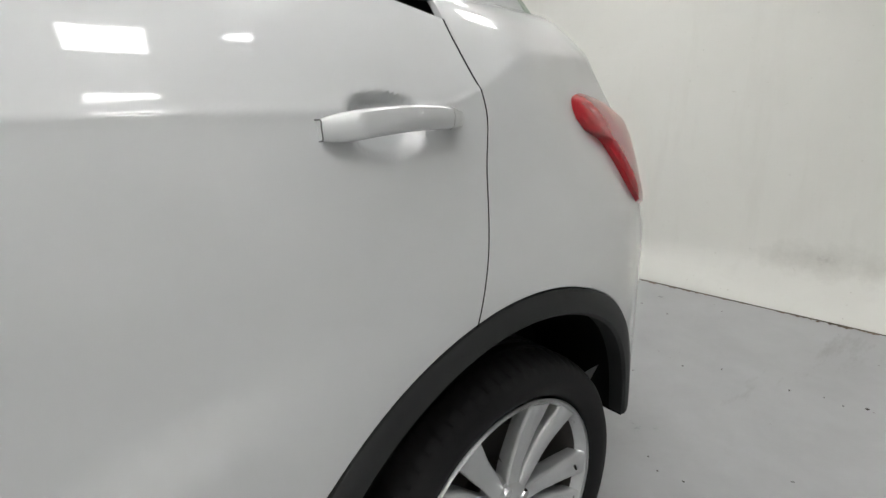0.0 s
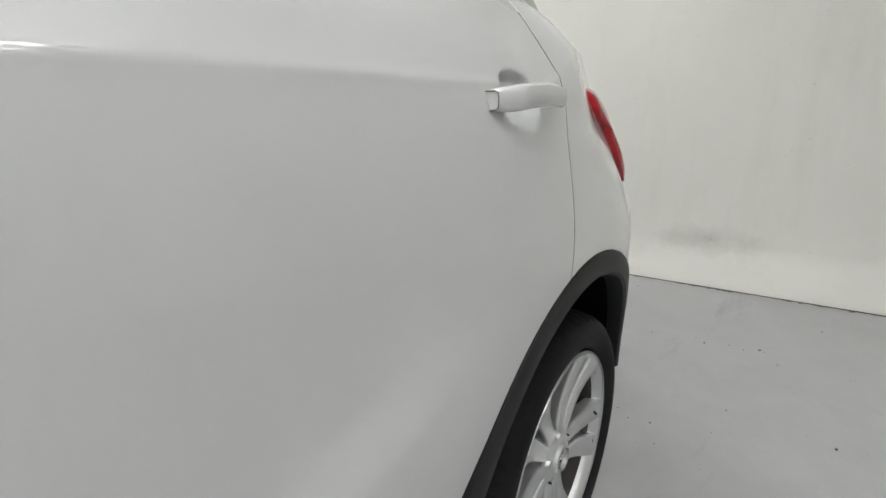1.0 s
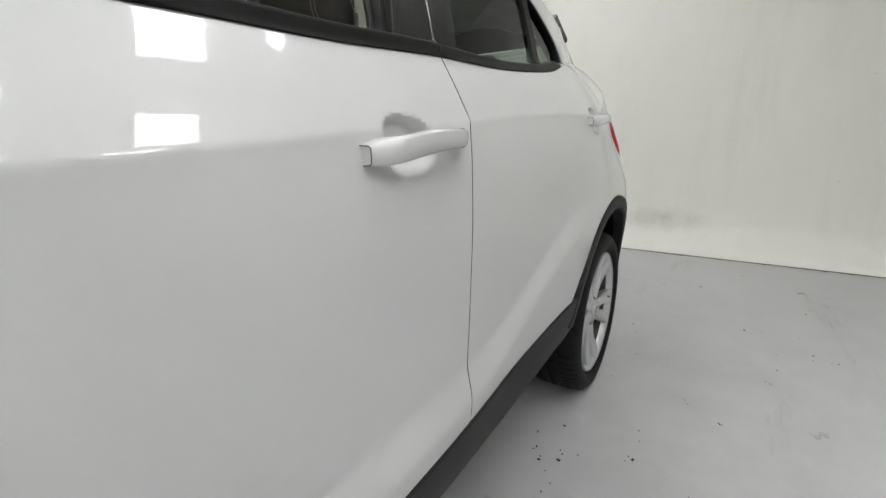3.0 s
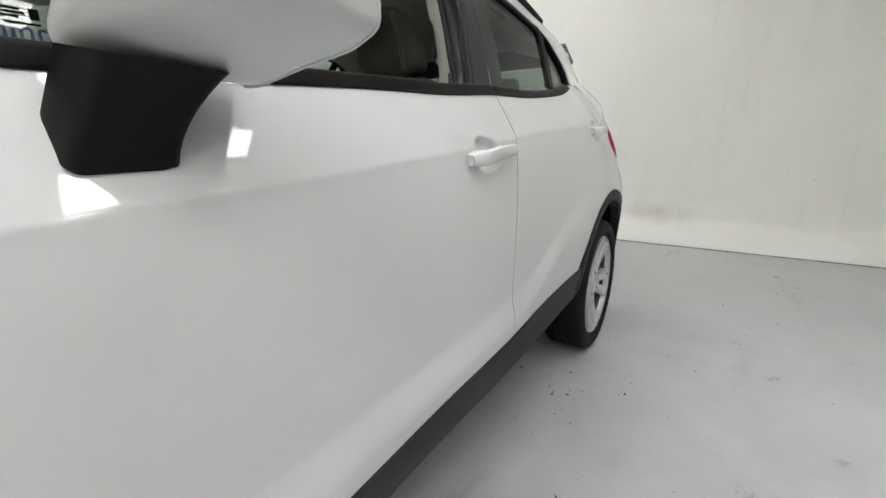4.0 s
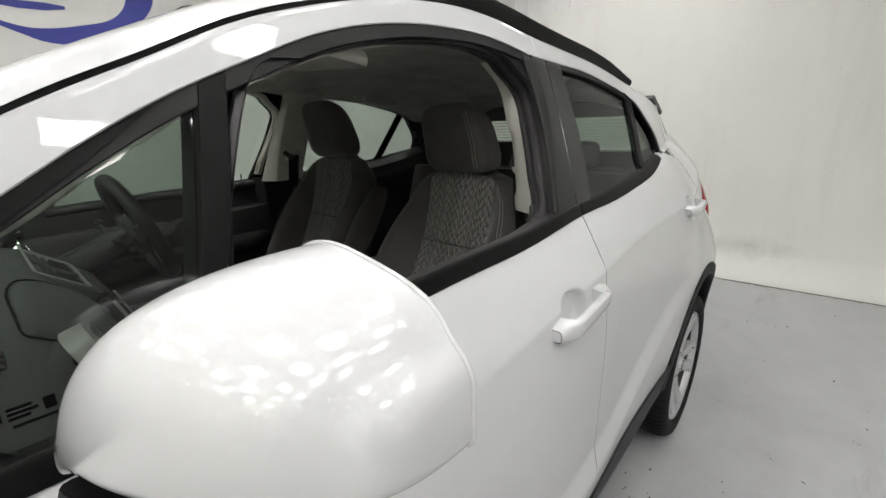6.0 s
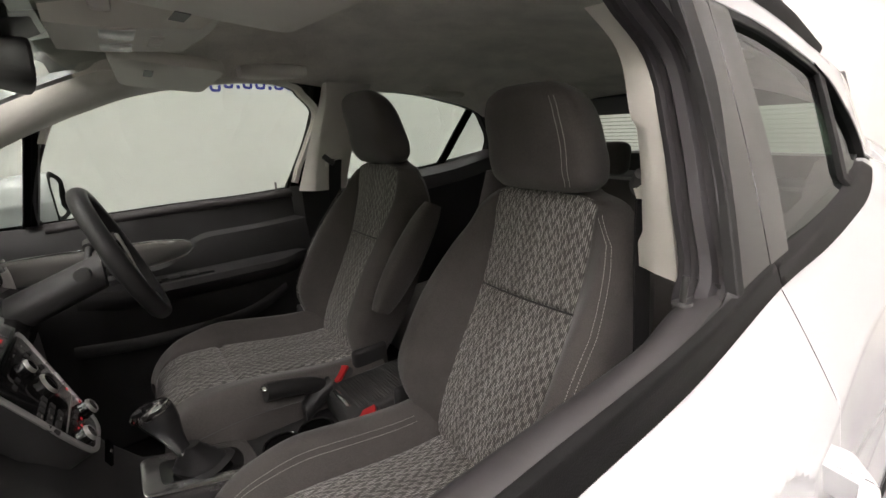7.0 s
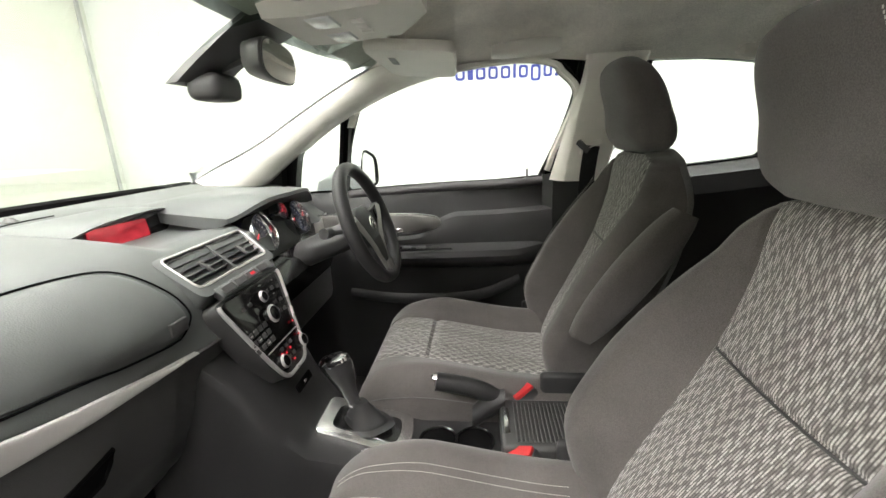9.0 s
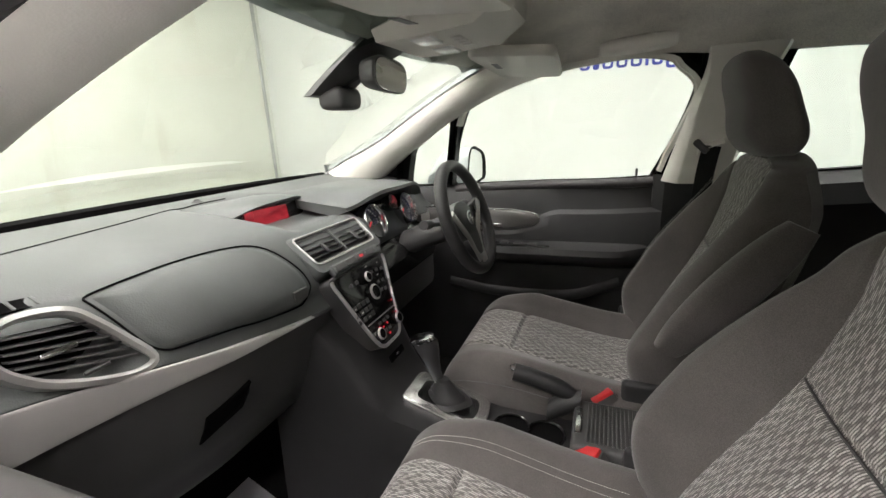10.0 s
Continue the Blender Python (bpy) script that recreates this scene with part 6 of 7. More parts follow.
part("glovebox_joint", sweep([on_dash(*p, 0.001) for p in lid], ring(0.0017, 6), (1, 0, 0.4), closed=True), M["void"], dash)
part("lid_latch", box_bm((-0.02, -0.004, -0.012), (0.02, 0.004, 0.012), 0.003, 2, None, Matrix.Translation(on_dash(-0.185, 7.35, 0.006)) @ Matrix.Rotation(radians(90), 4, "Z")), M["hard_dash"], dash)
# lower glove box with its pull
part("lower_glovebox", grid_bm(dash_rows(12, 15, [lerp(-0.60, -0.21, i / 30) for i in range(31)], 0.004)), M["hard_dash"], dash)
pull = [on_dash(y, k, 0.006) for y, k in ((-0.434, 13.17), (-0.420, 12.76), (-0.336, 12.58), (-0.342, 12.72), (-0.356, 12.92))]
part("glovebox_pull", sweep(pull, ring(0.004, 6), (1, 0, 0.4), closed=True), M["void"], dash)
# flat black face drawn as the shade inside the pull's recess
bm = bmesh.new()
bm.faces.new([bm.verts.new(p + Vector((0.001, 0, 0))) for p in pull])
part("pull_shade", bm, M["void"], dash)
# joint across the dash top
part("dash_joint", sweep([on_dash(y, curve(y, (-0.70, -0.462, -0.254, 0.016, 0.163), (2.2, 1.91, 1.61, 1.14, 1.16)), 0.0006) for y in [lerp(-0.70, 0.10, i / 40) for i in range(41)]], ring(0.0018, 6), (0, 0, 1)), M["void"], dash)
part("sensor_dome", revolve([(0.0, 0.010), (0.006, 0.009), (0.010, 0.004), (0.016, 0.001), (0.017, 0.0)], 20, "Z"), M["hard_dash"], dash).location = on_dash(0.02, 1.0, 0.0)


def vent_slats(parent, corners, n, mat, upright=1):
    """Louvres across a quad of corners tl, tr, br, bl."""
    tl, tr, br, bl = (Vector(c) for c in corners)
    nrm = (tr - tl).cross(bl - tl).normalized()
    if nrm.x < 0:
        nrm = -nrm
    # black sheet puts the duct's shade behind the louvres
    bm = bmesh.new()
    bm.faces.new([bm.verts.new(c - nrm * 0.022) for c in (tl, tr, br, bl)])
    part("vent_back", bm, M["void"], parent, "", False)
    for i in range(n):
        t = (i + 0.5) / n
        a, b = tl.lerp(bl, t), tr.lerp(br, t)
        dn = (bl - tl).normalized()
        secs = [[p - nrm * 0.018 - dn * 0.004, p - nrm * 0.002 - dn * 0.001, p - nrm * 0.001 + dn * 0.0022, p - nrm * 0.018 - dn * 0.001] for p in (a, b)]
        part("slat", loft(secs), mat, parent, "", False)
    for i in range(upright):
        t = (i + 1) / (upright + 1)
        a, b = tl.lerp(tr, t), bl.lerp(br, t)
        e = (tr - tl).normalized() * 0.0035
        part("divider", loft([[p - e - nrm * 0.012, p + e - nrm * 0.012, p + e + nrm * 0.001, p - e + nrm * 0.001] for p in (a, b)]), M["soft_dash"], parent, "", False)
    return nrm


# centre vents in a silvery frame
cv = empty("centre_air_vent", car, "twin centre air vents in a satin silver frame")
TL, TR, BR, BL = Vector((0.650, -0.108, 1.150)), Vector((0.650, 0.150, 1.150)), Vector((0.722, 0.128, 1.100)), Vector((0.722, -0.112, 1.100))
nrm = vent_slats(cv, (TL, TR, BR, BL), 6, M["door_black"])
quad = rounded3((TL, TR, BR, BL), 0.014)
part("vent_frame", sweep([Vector(p) for p in quad], [(-0.0024, -0.012), (0.0024, -0.012), (0.0024, 0.002), (0.0, 0.0032), (-0.0024, 0.002)], tuple(nrm), closed=True), M["satin"], cv)
c = (TL + TR + BR + BL) / 4
outer = rounded3([c + (p - c) * 1.12 + Vector((0.012 if p.x > 0.7 else -0.004, 0, -0.010 if p.x > 0.7 else 0.001)) for p in (TL, TR, BR, BL)], 0.02)
rows = [[Vector(p) + nrm * h for p in outer] for h in (-0.04, -0.006, -0.001)]
rows.append([Vector(p) + nrm * 0.001 for p in quad])
part("vent_surround", grid_bm(rows, close_u=True), M["soft_dash"], cv)
for t in (0.25, 0.75):
    p = TL.lerp(TR, t).lerp(BL.lerp(BR, t), 0.62) + nrm * 0.002
    part("vent_tab", box_bm((-0.005, -0.016, -0.002), (0.005, 0.016, 0.005), 0.003, 2, None, frame_at(p, nrm, (0, 1, 0)) @ Matrix.Rotation(radians(90), 4, "Z")), M["hard_dash"], cv)
# a row of switches below them
sw_n = Vector((0.72, 0, 0.69)).normalized()
part("switch_bar", box_bm((-0.105, -0.013, -0.012), (0.095, 0.013, 0.003), 0.004, 2, None, frame_at((0.742, 0.010, 1.082), sw_n)), M["soft_dash"], cv)
for i, y in enumerate((-0.080, -0.035, 0.010, 0.055)):
    part("switch", box_bm((-0.020, -0.009, 0.0), (0.020, 0.009, 0.0055), 0.002, 1, None, frame_at((0.742, 0.010 + y * 0.95, 1.082), sw_n)), M["hard_dash"], cv)
part("hazard_mark", box_bm((-0.007, -0.003, 0.0055), (0.007, 0.003, 0.0062), 0.0, 1, None, frame_at((0.742, 0.020, 1.082), sw_n)), M["red_light"], cv)

# passenger vent at the dash end, and a demister slot
pv = empty("side_air_vent", car, "passenger air vent in a satin silver frame")
PUSH = Vector((0.022, 0.008, 0.012))
tl, tr, br, bl = (Vector(p) + PUSH for p in ((0.634, -0.620, 1.158), (0.641, -0.530, 1.143), (0.671, -0.487, 1.067), (0.654, -0.612, 1.103)))
nrm2 = vent_slats(pv, (tl, tr, br, bl), 6, M["hard_dash"], 0)
rim = spline([(0.628, -0.592, 1.169), (0.634, -0.546, 1.160), (0.643, -0.524, 1.139), (0.658, -0.498, 1.100), (0.6725, -0.478, 1.064), (0.676, -0.490, 1.052), (0.674, -0.520, 1.054), (0.666, -0.565, 1.070), (0.657, -0.603, 1.092), (0.648, -0.630, 1.125), (0.634, -0.628, 1.158)], 70, True)
part("vent_frame", sweep([p + PUSH + nrm2 * 0.002 for p in rim], [(-0.006, -0.020), (0.006, -0.020), (0.0065, 0.001), (0.002, 0.006), (-0.005, 0.002)], tuple(nrm2), closed=True), M["satin"], pv)
part("vent_tab", box_bm((-0.020, -0.004, 0.0), (0.020, 0.004, 0.008), 0.003, 2, None, frame_at(Vector((0.650, -0.572, 1.118)) + PUSH, nrm2)), M["chrome"], pv)
part("vent_wheel", box_bm((-0.016, -0.003, 0.0), (0.016, 0.003, 0.006), 0.003, 2, None, frame_at(Vector((0.664, -0.545, 1.080)) + PUSH, nrm2)), M["hard_dash"], pv)
ds = empty("demister_vent", car)
# the slot is a black plate, its inner shade given as colour
part("slot", plate(rounded_poly([(-0.06, -0.012), (0.03, -0.014), (0.06, 0.0), (0.03, 0.014), (-0.06, 0.012)], 0.008), frame_at(on_dash(-0.575, 4.05, 0.003), (0.35, 0.1, 0.94), (1, 0, 0)), 0.002), M["void"], ds)
for i in range(4):
    part("slat", box_bm((-0.045 + 0.026 * i, -0.012, 0.002), (-0.040 + 0.026 * i, 0.012, 0.004), 0.001, 1, None, frame_at(on_dash(-0.575, 4.05, 0.003), (0.35, 0.1, 0.94), (1, 0, 0))), M["soft_dash"], ds)

# red display under a hood on the dash top
dp = empty("dash_display", car, "hooded dash display glowing dull red")
secs = []
for i in range(19):
    y = lerp(-0.088, 0.186, i / 18)
    zt = curve(y, (-0.088, -0.03, 0.03, 0.10, 0.15, 0.186), (1.188, 1.206, 1.213, 1.214, 1.210, 1.203))
    xf = 0.482 - 0.03 * ((y - 0.05) / 0.14) ** 2
    secs.append([Vector((0.28, y * 0.9, 1.204)), Vector((0.38, y * 0.95, zt + 0.004)), Vector((xf - 0.008, y, zt)), Vector((xf, y, zt - 0.003)), Vector((xf - 0.004, y, zt - 0.008)), Vector((xf - 0.028, y, zt - 0.010)), Vector((0.435, y, 1.135)), Vector((0.28, y * 0.9, 1.135))])
part("hood", loft(secs), M["soft_dash"], dp)
part("screen_surround", plate(rounded_poly([(-0.130, -0.026), (0.128, -0.026), (0.124, 0.030), (-0.06, 0.030), (-0.118, 0.014)], 0.008), frame_at((0.452, 0.050, 1.168), (0.97, -0.02, 0.12)), 0.0025), M["piano"], dp)
part("screen", plate(rounded_poly([(-0.076, -0.026), (0.076, -0.026), (0.076, 0.024), (-0.070, 0.026)], 0.005), frame_at((0.456, 0.030, 1.168), (0.97, -0.02, 0.12)), 0.003), M["display"], dp, "dull red lit screen")
part("cheek", loft([[Vector((x, 0.180 + d, z)) for x, z in ((0.40, 1.20), (0.466, 1.199), (0.474, 1.145), (0.40, 1.145))] for d in (0.0, 0.006)]), M["hard_dash"], dp)

# audio and climate panel
au = empty("audio_panel", car, "black audio and climate panel edged in chrome")
A0, A1 = Vector((0.744, 0.0, 1.066)), Vector((0.822, 0.0, 0.876))
an = Vector((A0.z - A1.z, 0, A1.x - A0.x)).normalized()
AP = frame_at((A0 + A1) / 2, an)
out = rounded_poly([(-0.118, 0.103), (0.118, 0.103), (0.066, -0.060), (0.045, -0.103), (-0.045, -0.103), (-0.066, -0.060)], 0.022, 4)
part("panel_body", plate([(a * 1.05, b * 1.03) for a, b in out], AP @ Matrix.Translation((0, 0, -0.05)), 0.052, 0.004), M["hard_dash"], au)
part("fascia", plate([(a * 0.94, b * 0.96) for a, b in out], AP, 0.0045, 0.002), M["piano"], au)
edge = [p for p in out if p[1] < 0.098]
lo_edge = sorted(edge, key=lambda p: math.atan2(p[0], -p[1] - 0.03))
part("chrome_edge", sweep([AP @ Vector((a, b, 0.003)) for a, b in lo_edge], ring(0.0046, 8), tuple(an)), gloss("brushed_chrome_edge", rgb(0.62, 0.62, 0.61), 0.28, 0.6), au)


def knob(x, y, r, h, parent):
    m = AP @ Matrix.Translation((x, y, 0.0045))
    bm = revolve([(0.0, h), (r * 0.72, h), (r * 0.80, h - 0.001), (r * 0.9, h * 0.75), (r, h * 0.3), (r * 1.08, 0.0)], 28, "Z")
    bm.transform(m)
    part("knob", bm, M["piano"], parent)
    bm = revolve([(r * 0.78, h + 0.0005), (r * 0.93, h * 0.78), (r * 1.0, h * 0.74), (r * 0.82, h + 0.0012)], 28, "Z")
    bm.transform(m)
    part("knob_ring", bm, M["satin"], parent)


knob(0.0, 0.068, 0.013, 0.016, au)
knob(0.004, 0.026, 0.020, 0.014, au)
knob(-0.044, -0.066, 0.015, 0.016, au)
knob(0.046, -0.064, 0.015, 0.016, au)
for i in range(4):
    for j in range(3):
        part("button", box_bm((-0.088 + 0.018 * i, 0.012 - 0.017 * j, 0.004), (-0.074 + 0.018 * i, 0.023 - 0.017 * j, 0.0072), 0.001, 1, None, AP), M["hard_dash"], au)
for x, y in ((-0.06, 0.068), (-0.035, 0.068), (0.035, 0.070), (0.058, 0.070), (0.080, 0.066), (0.044, 0.040), (0.066, 0.038), (0.044, 0.018), (0.062, 0.016), (-0.020, -0.048), (0.0, -0.048), (0.018, -0.048), (-0.008, -0.072), (0.010, -0.072)):
    part("button", box_bm((x - 0.0065, y - 0.004, 0.004), (x + 0.0065, y + 0.004, 0.0068), 0.001, 1, None, AP), M["hard_dash"], au)
for x, y, w in ((-0.081, 0.0165, 0.008), (-0.063, 0.0, 0.008), (-0.045, -0.017, 0.008), (0.052, 0.058, 0.006), (0.02, 0.090, 0.010), (0.07, 0.085, 0.005)):
    part("button_mark", box_bm((x - w / 2, y - 0.0012, 0.0072), (x + w / 2, y + 0.0012, 0.0075), 0.0, 1, None, AP), M["thread"], au, "", False)
for x, y in ((0.062, -0.018), (-0.014, -0.060), (0.006, -0.058), (0.0, -0.083), (0.058, -0.050), (-0.03, -0.055)):
    part("button_light", box_bm((x - 0.003, y - 0.002, 0.0068), (x + 0.003, y + 0.002, 0.0076), 0.0, 1, None, AP), M["red_light"], au, "", False)
part("cd_slot", box_bm((-0.064, -0.036, 0.0042), (0.064, -0.0335, 0.0055), 0.0, 1, None, AP), M["satin"], au)

# instrument cluster beneath its brow
ic = empty("instrument_cluster", car, "round gauges with chrome rings under a padded brow")
secs = []
for i in range(21):
    v = i / 10 - 1
    y = 0.355 + 0.205 * v
    e = 1 - v**4
    zf = 1.172 + 0.046 * e
    xf = 0.700 - 0.03 * v * v - 0.02 * smoothstep(0.0, -1.0, v)
    e2 = smoothstep(-1.02, -0.45, v)
    zf, xf = lerp(1.180, zf, e2), lerp(0.625, xf, e2)
    secs.append([Vector((0.30, y, 1.199)), Vector((0.45, y, 1.196 + 0.022 * e)), Vector((lerp(0.57, 0.60, e2), y, zf + 0.002)), Vector((xf, y, zf - 0.004)), Vector((xf + 0.002, y, zf - 0.014)), Vector((xf - 0.02, y, zf - 0.022)), Vector((0.58, y, 1.15))])
part("brow", loft(secs), M["soft_dash"], ic)
rows = []
for i in range(21):
    v = i / 10 - 1
    y = 0.358 + 0.196 * v
    rows.append([Vector((0.60, y, 1.168)), Vector((0.625, y, 1.12)), Vector((0.64, y, 1.06)), Vector((0.72 - 0.02 * v * v, y, 1.030)), Vector((0.735, y, 1.0)), Vector((0.71, y, 0.93))])
part("binnacle", grid_bm(rows), M["piano"], ic)
gn = Vector((0.93, 0, 0.36)).normalized()
for y, z, r in ((0.245, 1.112, 0.052), (0.465, 1.112, 0.052), (0.355, 1.150, 0.024)):
    m = frame_at((0.638, y, z), gn)
    bm = revolve([(r * 0.95, 0.0), (r * 0.97, 0.026), (r, 0.030), (r * 1.04, 0.025), (r * 1.03, 0.0)], 40, "Z")
    bm.transform(m)
    part("gauge_ring", bm, M["chrome"], ic)
    bm = revolve([(0.0, 0.004), (r * 0.9, 0.004), (r * 0.92, 0.0)], 32, "Z")
    bm.transform(m)
    part("gauge_dial", bm, M["gauge"], ic)
    for k in range(18 if r > 0.04 else 9):
        a = radians(-40 + 260 * k / (17 if r > 0.04 else 8))
        q = Matrix.Rotation(a, 4, "Z")
        part("dial_mark", box_bm((r * 0.72, -0.0007, 0.0042), (r * 0.84, 0.0007, 0.0048), 0.0, 1, None, m @ q), M["thread"], ic, "", False)
    part("needle", box_bm((-0.004, -0.0011, 0.006), (r * 0.75, 0.0011, 0.008), 0.0, 1, None, m @ Matrix.Rotation(radians(215), 4, "Z")), M["red_light"], ic, "", False)
part("info_screen", plate(rounded_poly([(-0.035, -0.022), (0.035, -0.022), (0.035, 0.018), (-0.035, 0.018)], 0.005), frame_at((0.650, 0.355, 1.082), gn), 0.003), M["display"], ic)

# steering wheel
SW = frame_at((0.915, 0.352, 1.120), Vector((0.94, 0, 0.34)))
sw = empty("steering_wheel", car, "black leather steering wheel with satin silver spokes")
path = [SW @ Vector((0.160 * math.cos(a), 0.160 * math.sin(a), 0)) for a in [2 * math.pi * k / 72 for k in range(72)]]
part("rim", sweep(path, ring(0.0165, 14, 1.0, 1.15), tuple(SW.col[2][:3]), closed=True), M["leather"], sw)
secs = []
for t, w, h, d in ((0.0, 0.052, 0.040, -0.035), (0.35, 0.070, 0.060, -0.030), (0.7, 0.068, 0.058, -0.012), (0.9, 0.055, 0.046, 0.0), (1.0, 0.030, 0.026, 0.005)):
    secs.append([SW @ Vector((w * math.copysign(abs(math.cos(a)) ** 0.7, math.cos(a)), -0.008 + h * math.copysign(abs(math.sin(a)) ** 0.8, math.sin(a)), d)) for a in [2 * math.pi * k / 32 for k in range(32)]])
part("airbag_cover", loft(secs), M["soft_dash"], sw)
for q in (-1, 1):
    secs = [[SW @ Vector((q * x + 0, y + dy, z + dz)) for dy, dz in ((-0.022 * w, -0.012), (0.022 * w, -0.012), (0.022 * w, 0.004), (-0.022 * w, 0.004))] for x, y, z, w in ((0.055, 0.0, -0.012, 1.2), (0.10, 0.012, -0.006, 0.9), (0.146, 0.025, 0.0, 0.7))]
    part("spoke", loft(secs), M["hard_dash"], sw)
    part("spoke_buttons", box_bm((-0.016, -0.014, 0.0), (0.016, 0.014, 0.006), 0.004, 2, None, SW @ Matrix.Translation((q * 0.092, 0.010, -0.002))), M["piano"], sw)
    part("spoke_trim", sweep([SW @ Vector(p) for p in ((q * 0.120, 0.030, 0.006), (q * 0.085, -0.012, 0.004), (q * 0.050, -0.050, 0.0), (q * 0.028, -0.100, -0.001), (q * 0.020, -0.135, 0.001))], ring(0.0055, 8, 2.4, 0.8), tuple(SW.col[2][:3])), M["satin"], sw)
part("lower_spoke", loft([[SW @ Vector((x * w, y, z)) for x, z in ((-1, -0.008), (1, -0.008), (1, 0.003), (-1, 0.003))] for y, w in ((-0.045, 0.034), (-0.10, 0.026), (-0.140, 0.026))]), M["hard_dash"], sw)
part("lower_spoke_cap", plate(rounded_poly([(-0.02, -0.146), (0.02, -0.146), (0.018, -0.118), (-0.018, -0.118)], 0.008), SW @ Matrix.Translation((0, 0, 0.004)), 0.006, 0.003), M["satin"], sw)
em = revolve([(0.022, 0.0), (0.022, 0.004), (0.018, 0.005), (0.017, 0.002)], 30, "Z")
em.transform(SW @ Matrix.Translation((0, -0.005, 0.004)))
part("emblem_ring", em, M["chrome"], sw)
part("emblem_bar", box_bm((-0.014, -0.003, 0.0), (0.014, 0.003, 0.004), 0.001, 1, None, SW @ Matrix.Translation((0, -0.005, 0.005)) @ Matrix.Rotation(radians(35), 4, "Z")), M["chrome"], sw)
col = empty("steering_column", car)
part("column_shroud", loft([[p + Vector((0, 0.045 * math.cos(a), 0.042 * math.sin(a) - 0.01)) for a in [2 * math.pi * k / 20 for k in range(20)]] for p in (Vector((0.875, 0.352, 1.105)), Vector((0.80, 0.352, 1.075)), Vector((0.70, 0.352, 1.035)))]), M["hard_dash"], col)
for q in (-1, 1):
    a, b = Vector((0.845, 0.352 + q * 0.045, 1.105)), Vector((0.848, 0.352 + q * 0.165, 1.128))
    part("stalk", tube([a, a.lerp(b, 0.5), b], 0.0075, 10), M["hard_dash"], col)
    part("stalk_knob", tube([b - Vector((0, q * 0.03, 0.004)), b + Vector((0, q * 0.012, 0.002))], 0.0135, 14), M["hard_dash"], col)
part("knee_panel", box_bm((0.60, 0.16, 0.80), (0.70, 0.60, 0.95), 0.03, 3), M["hard_dash"], col)

# centre console
cc = empty("centre_console", car, "dark centre console with cup holders and a ribbed lid")
secs = []
for x, w, z0, z1 in ((0.60, 0.17, 0.38, 1.02), (0.70, 0.155, 0.38, 0.985), (0.77, 0.14, 0.38, 0.90), (0.82, 0.13, 0.38, 0.80), (0.87, 0.118, 0.38, 0.742), (0.98, 0.105, 0.38, 0.712), (1.08, 0.10, 0.38, 0.690), (1.25, 0.098, 0.38, 0.690), (1.46, 0.098, 0.38, 0.690)):
    secs.append([Vector((x, y, z)) for y, z in ((-w - 0.03, z0), (-w - 0.012, lerp(z0, z1, 0.6)), (-w, z1 - 0.03), (-w + 0.008, z1 - 0.008), (-w + 0.028, z1), (0, z1 + 0.003), (w - 0.028, z1), (w - 0.008, z1 - 0.008), (w, z1 - 0.03), (w + 0.012, lerp(z0, z1, 0.6)), (w + 0.03, z0))])
part("console_body", loft(secs), M["door_black"], cc)
GP = Matrix.Translation((0.967, 0.004, 0.728)) @ Matrix.Rotation(radians(15.5), 4, "Y")
gate = rounded_poly([(-0.105, -0.062), (0.095, -0.068), (0.105, 0.0), (0.095, 0.068), (-0.105, 0.062)], 0.02, 4)
gs = empty("gear_selector", car, "gear lever with a chrome-topped knob and leather gaiter")
part("gate_plate", plate(gate, GP @ Matrix.Translation((0, 0, -0.012)), 0.017, 0.004), gloss("brushed_metal", rgb(0.80, 0.795, 0.785), 0.22, 0.95), gs, "satin silver surround")
part("gate_inset", plate(rounded_poly([(-0.075, -0.036), (0.070, -0.040), (0.078, 0.0), (0.070, 0.040), (-0.075, 0.036)], 0.016), GP @ Matrix.Translation((0, 0, 0.004)), 0.0025), M["piano"], gs)
secs = []
for t in range(9):
    k = t / 8
    w = lerp(0.046, 0.013, k**0.75) * (1 + 0.045 * math.cos(t * math.pi))
    c = GP @ Vector((lerp(-0.004, -0.030, k), 0.0, 0.004 + 0.052 * k))
    secs.append([c + Vector((w * 1.25 * math.cos(a) * (1 + 0.08 * math.cos(4 * a)), w * math.sin(a), 0)) for a in [2 * math.pi * j / 24 for j in range(24)]])
part("gaiter", loft(secs), M["leather"], gs)
part("collar", tube([(0.944, 0.006, 0.770), (0.940, 0.006, 0.786)], 0.0135, 16, (1, 0, 0)), M["chrome"], gs)
secs = []
for k, (h, w) in enumerate(((-0.052, 0.0105), (-0.035, 0.0118), (-0.015, 0.0145), (0.005, 0.0190), (0.025, 0.0235), (0.045, 0.0262), (0.056, 0.0255))):
    c = Vector((0.926 - h * 0.30, 0.006, 0.833 + h))
    secs.append([c + Vector((w * 1.25 * math.cos(a), w * math.sin(a), 0.004 * math.cos(a))) for a in [2 * math.pi * j / 24 for j in range(24)]])
part("knob", loft(secs), gloss("dark_gloss_knob", rgb(0.045, 0.045, 0.046), 0.22), gs)
part("knob_cap", loft([[Vector((0.906 + w * 1.3 * math.cos(a), 0.006 + w * math.sin(a), z + 0.006 * math.cos(a))) for a in [2 * math.pi * j / 24 for j in range(24)]] for w, z in ((0.0255, 0.884), (0.0265, 0.890), (0.023, 0.897), (0.012, 0.899))]), M["chrome"], gs)
part("shift_mark", box_bm((-0.012, -0.010, 0), (0.012, 0.010, 0.0015), 0.001, 1, None, Matrix.Translation((0.906, 0.006, 0.8985)) @ Matrix.Rotation(radians(-12), 4, "Y")), M["piano"], gs)
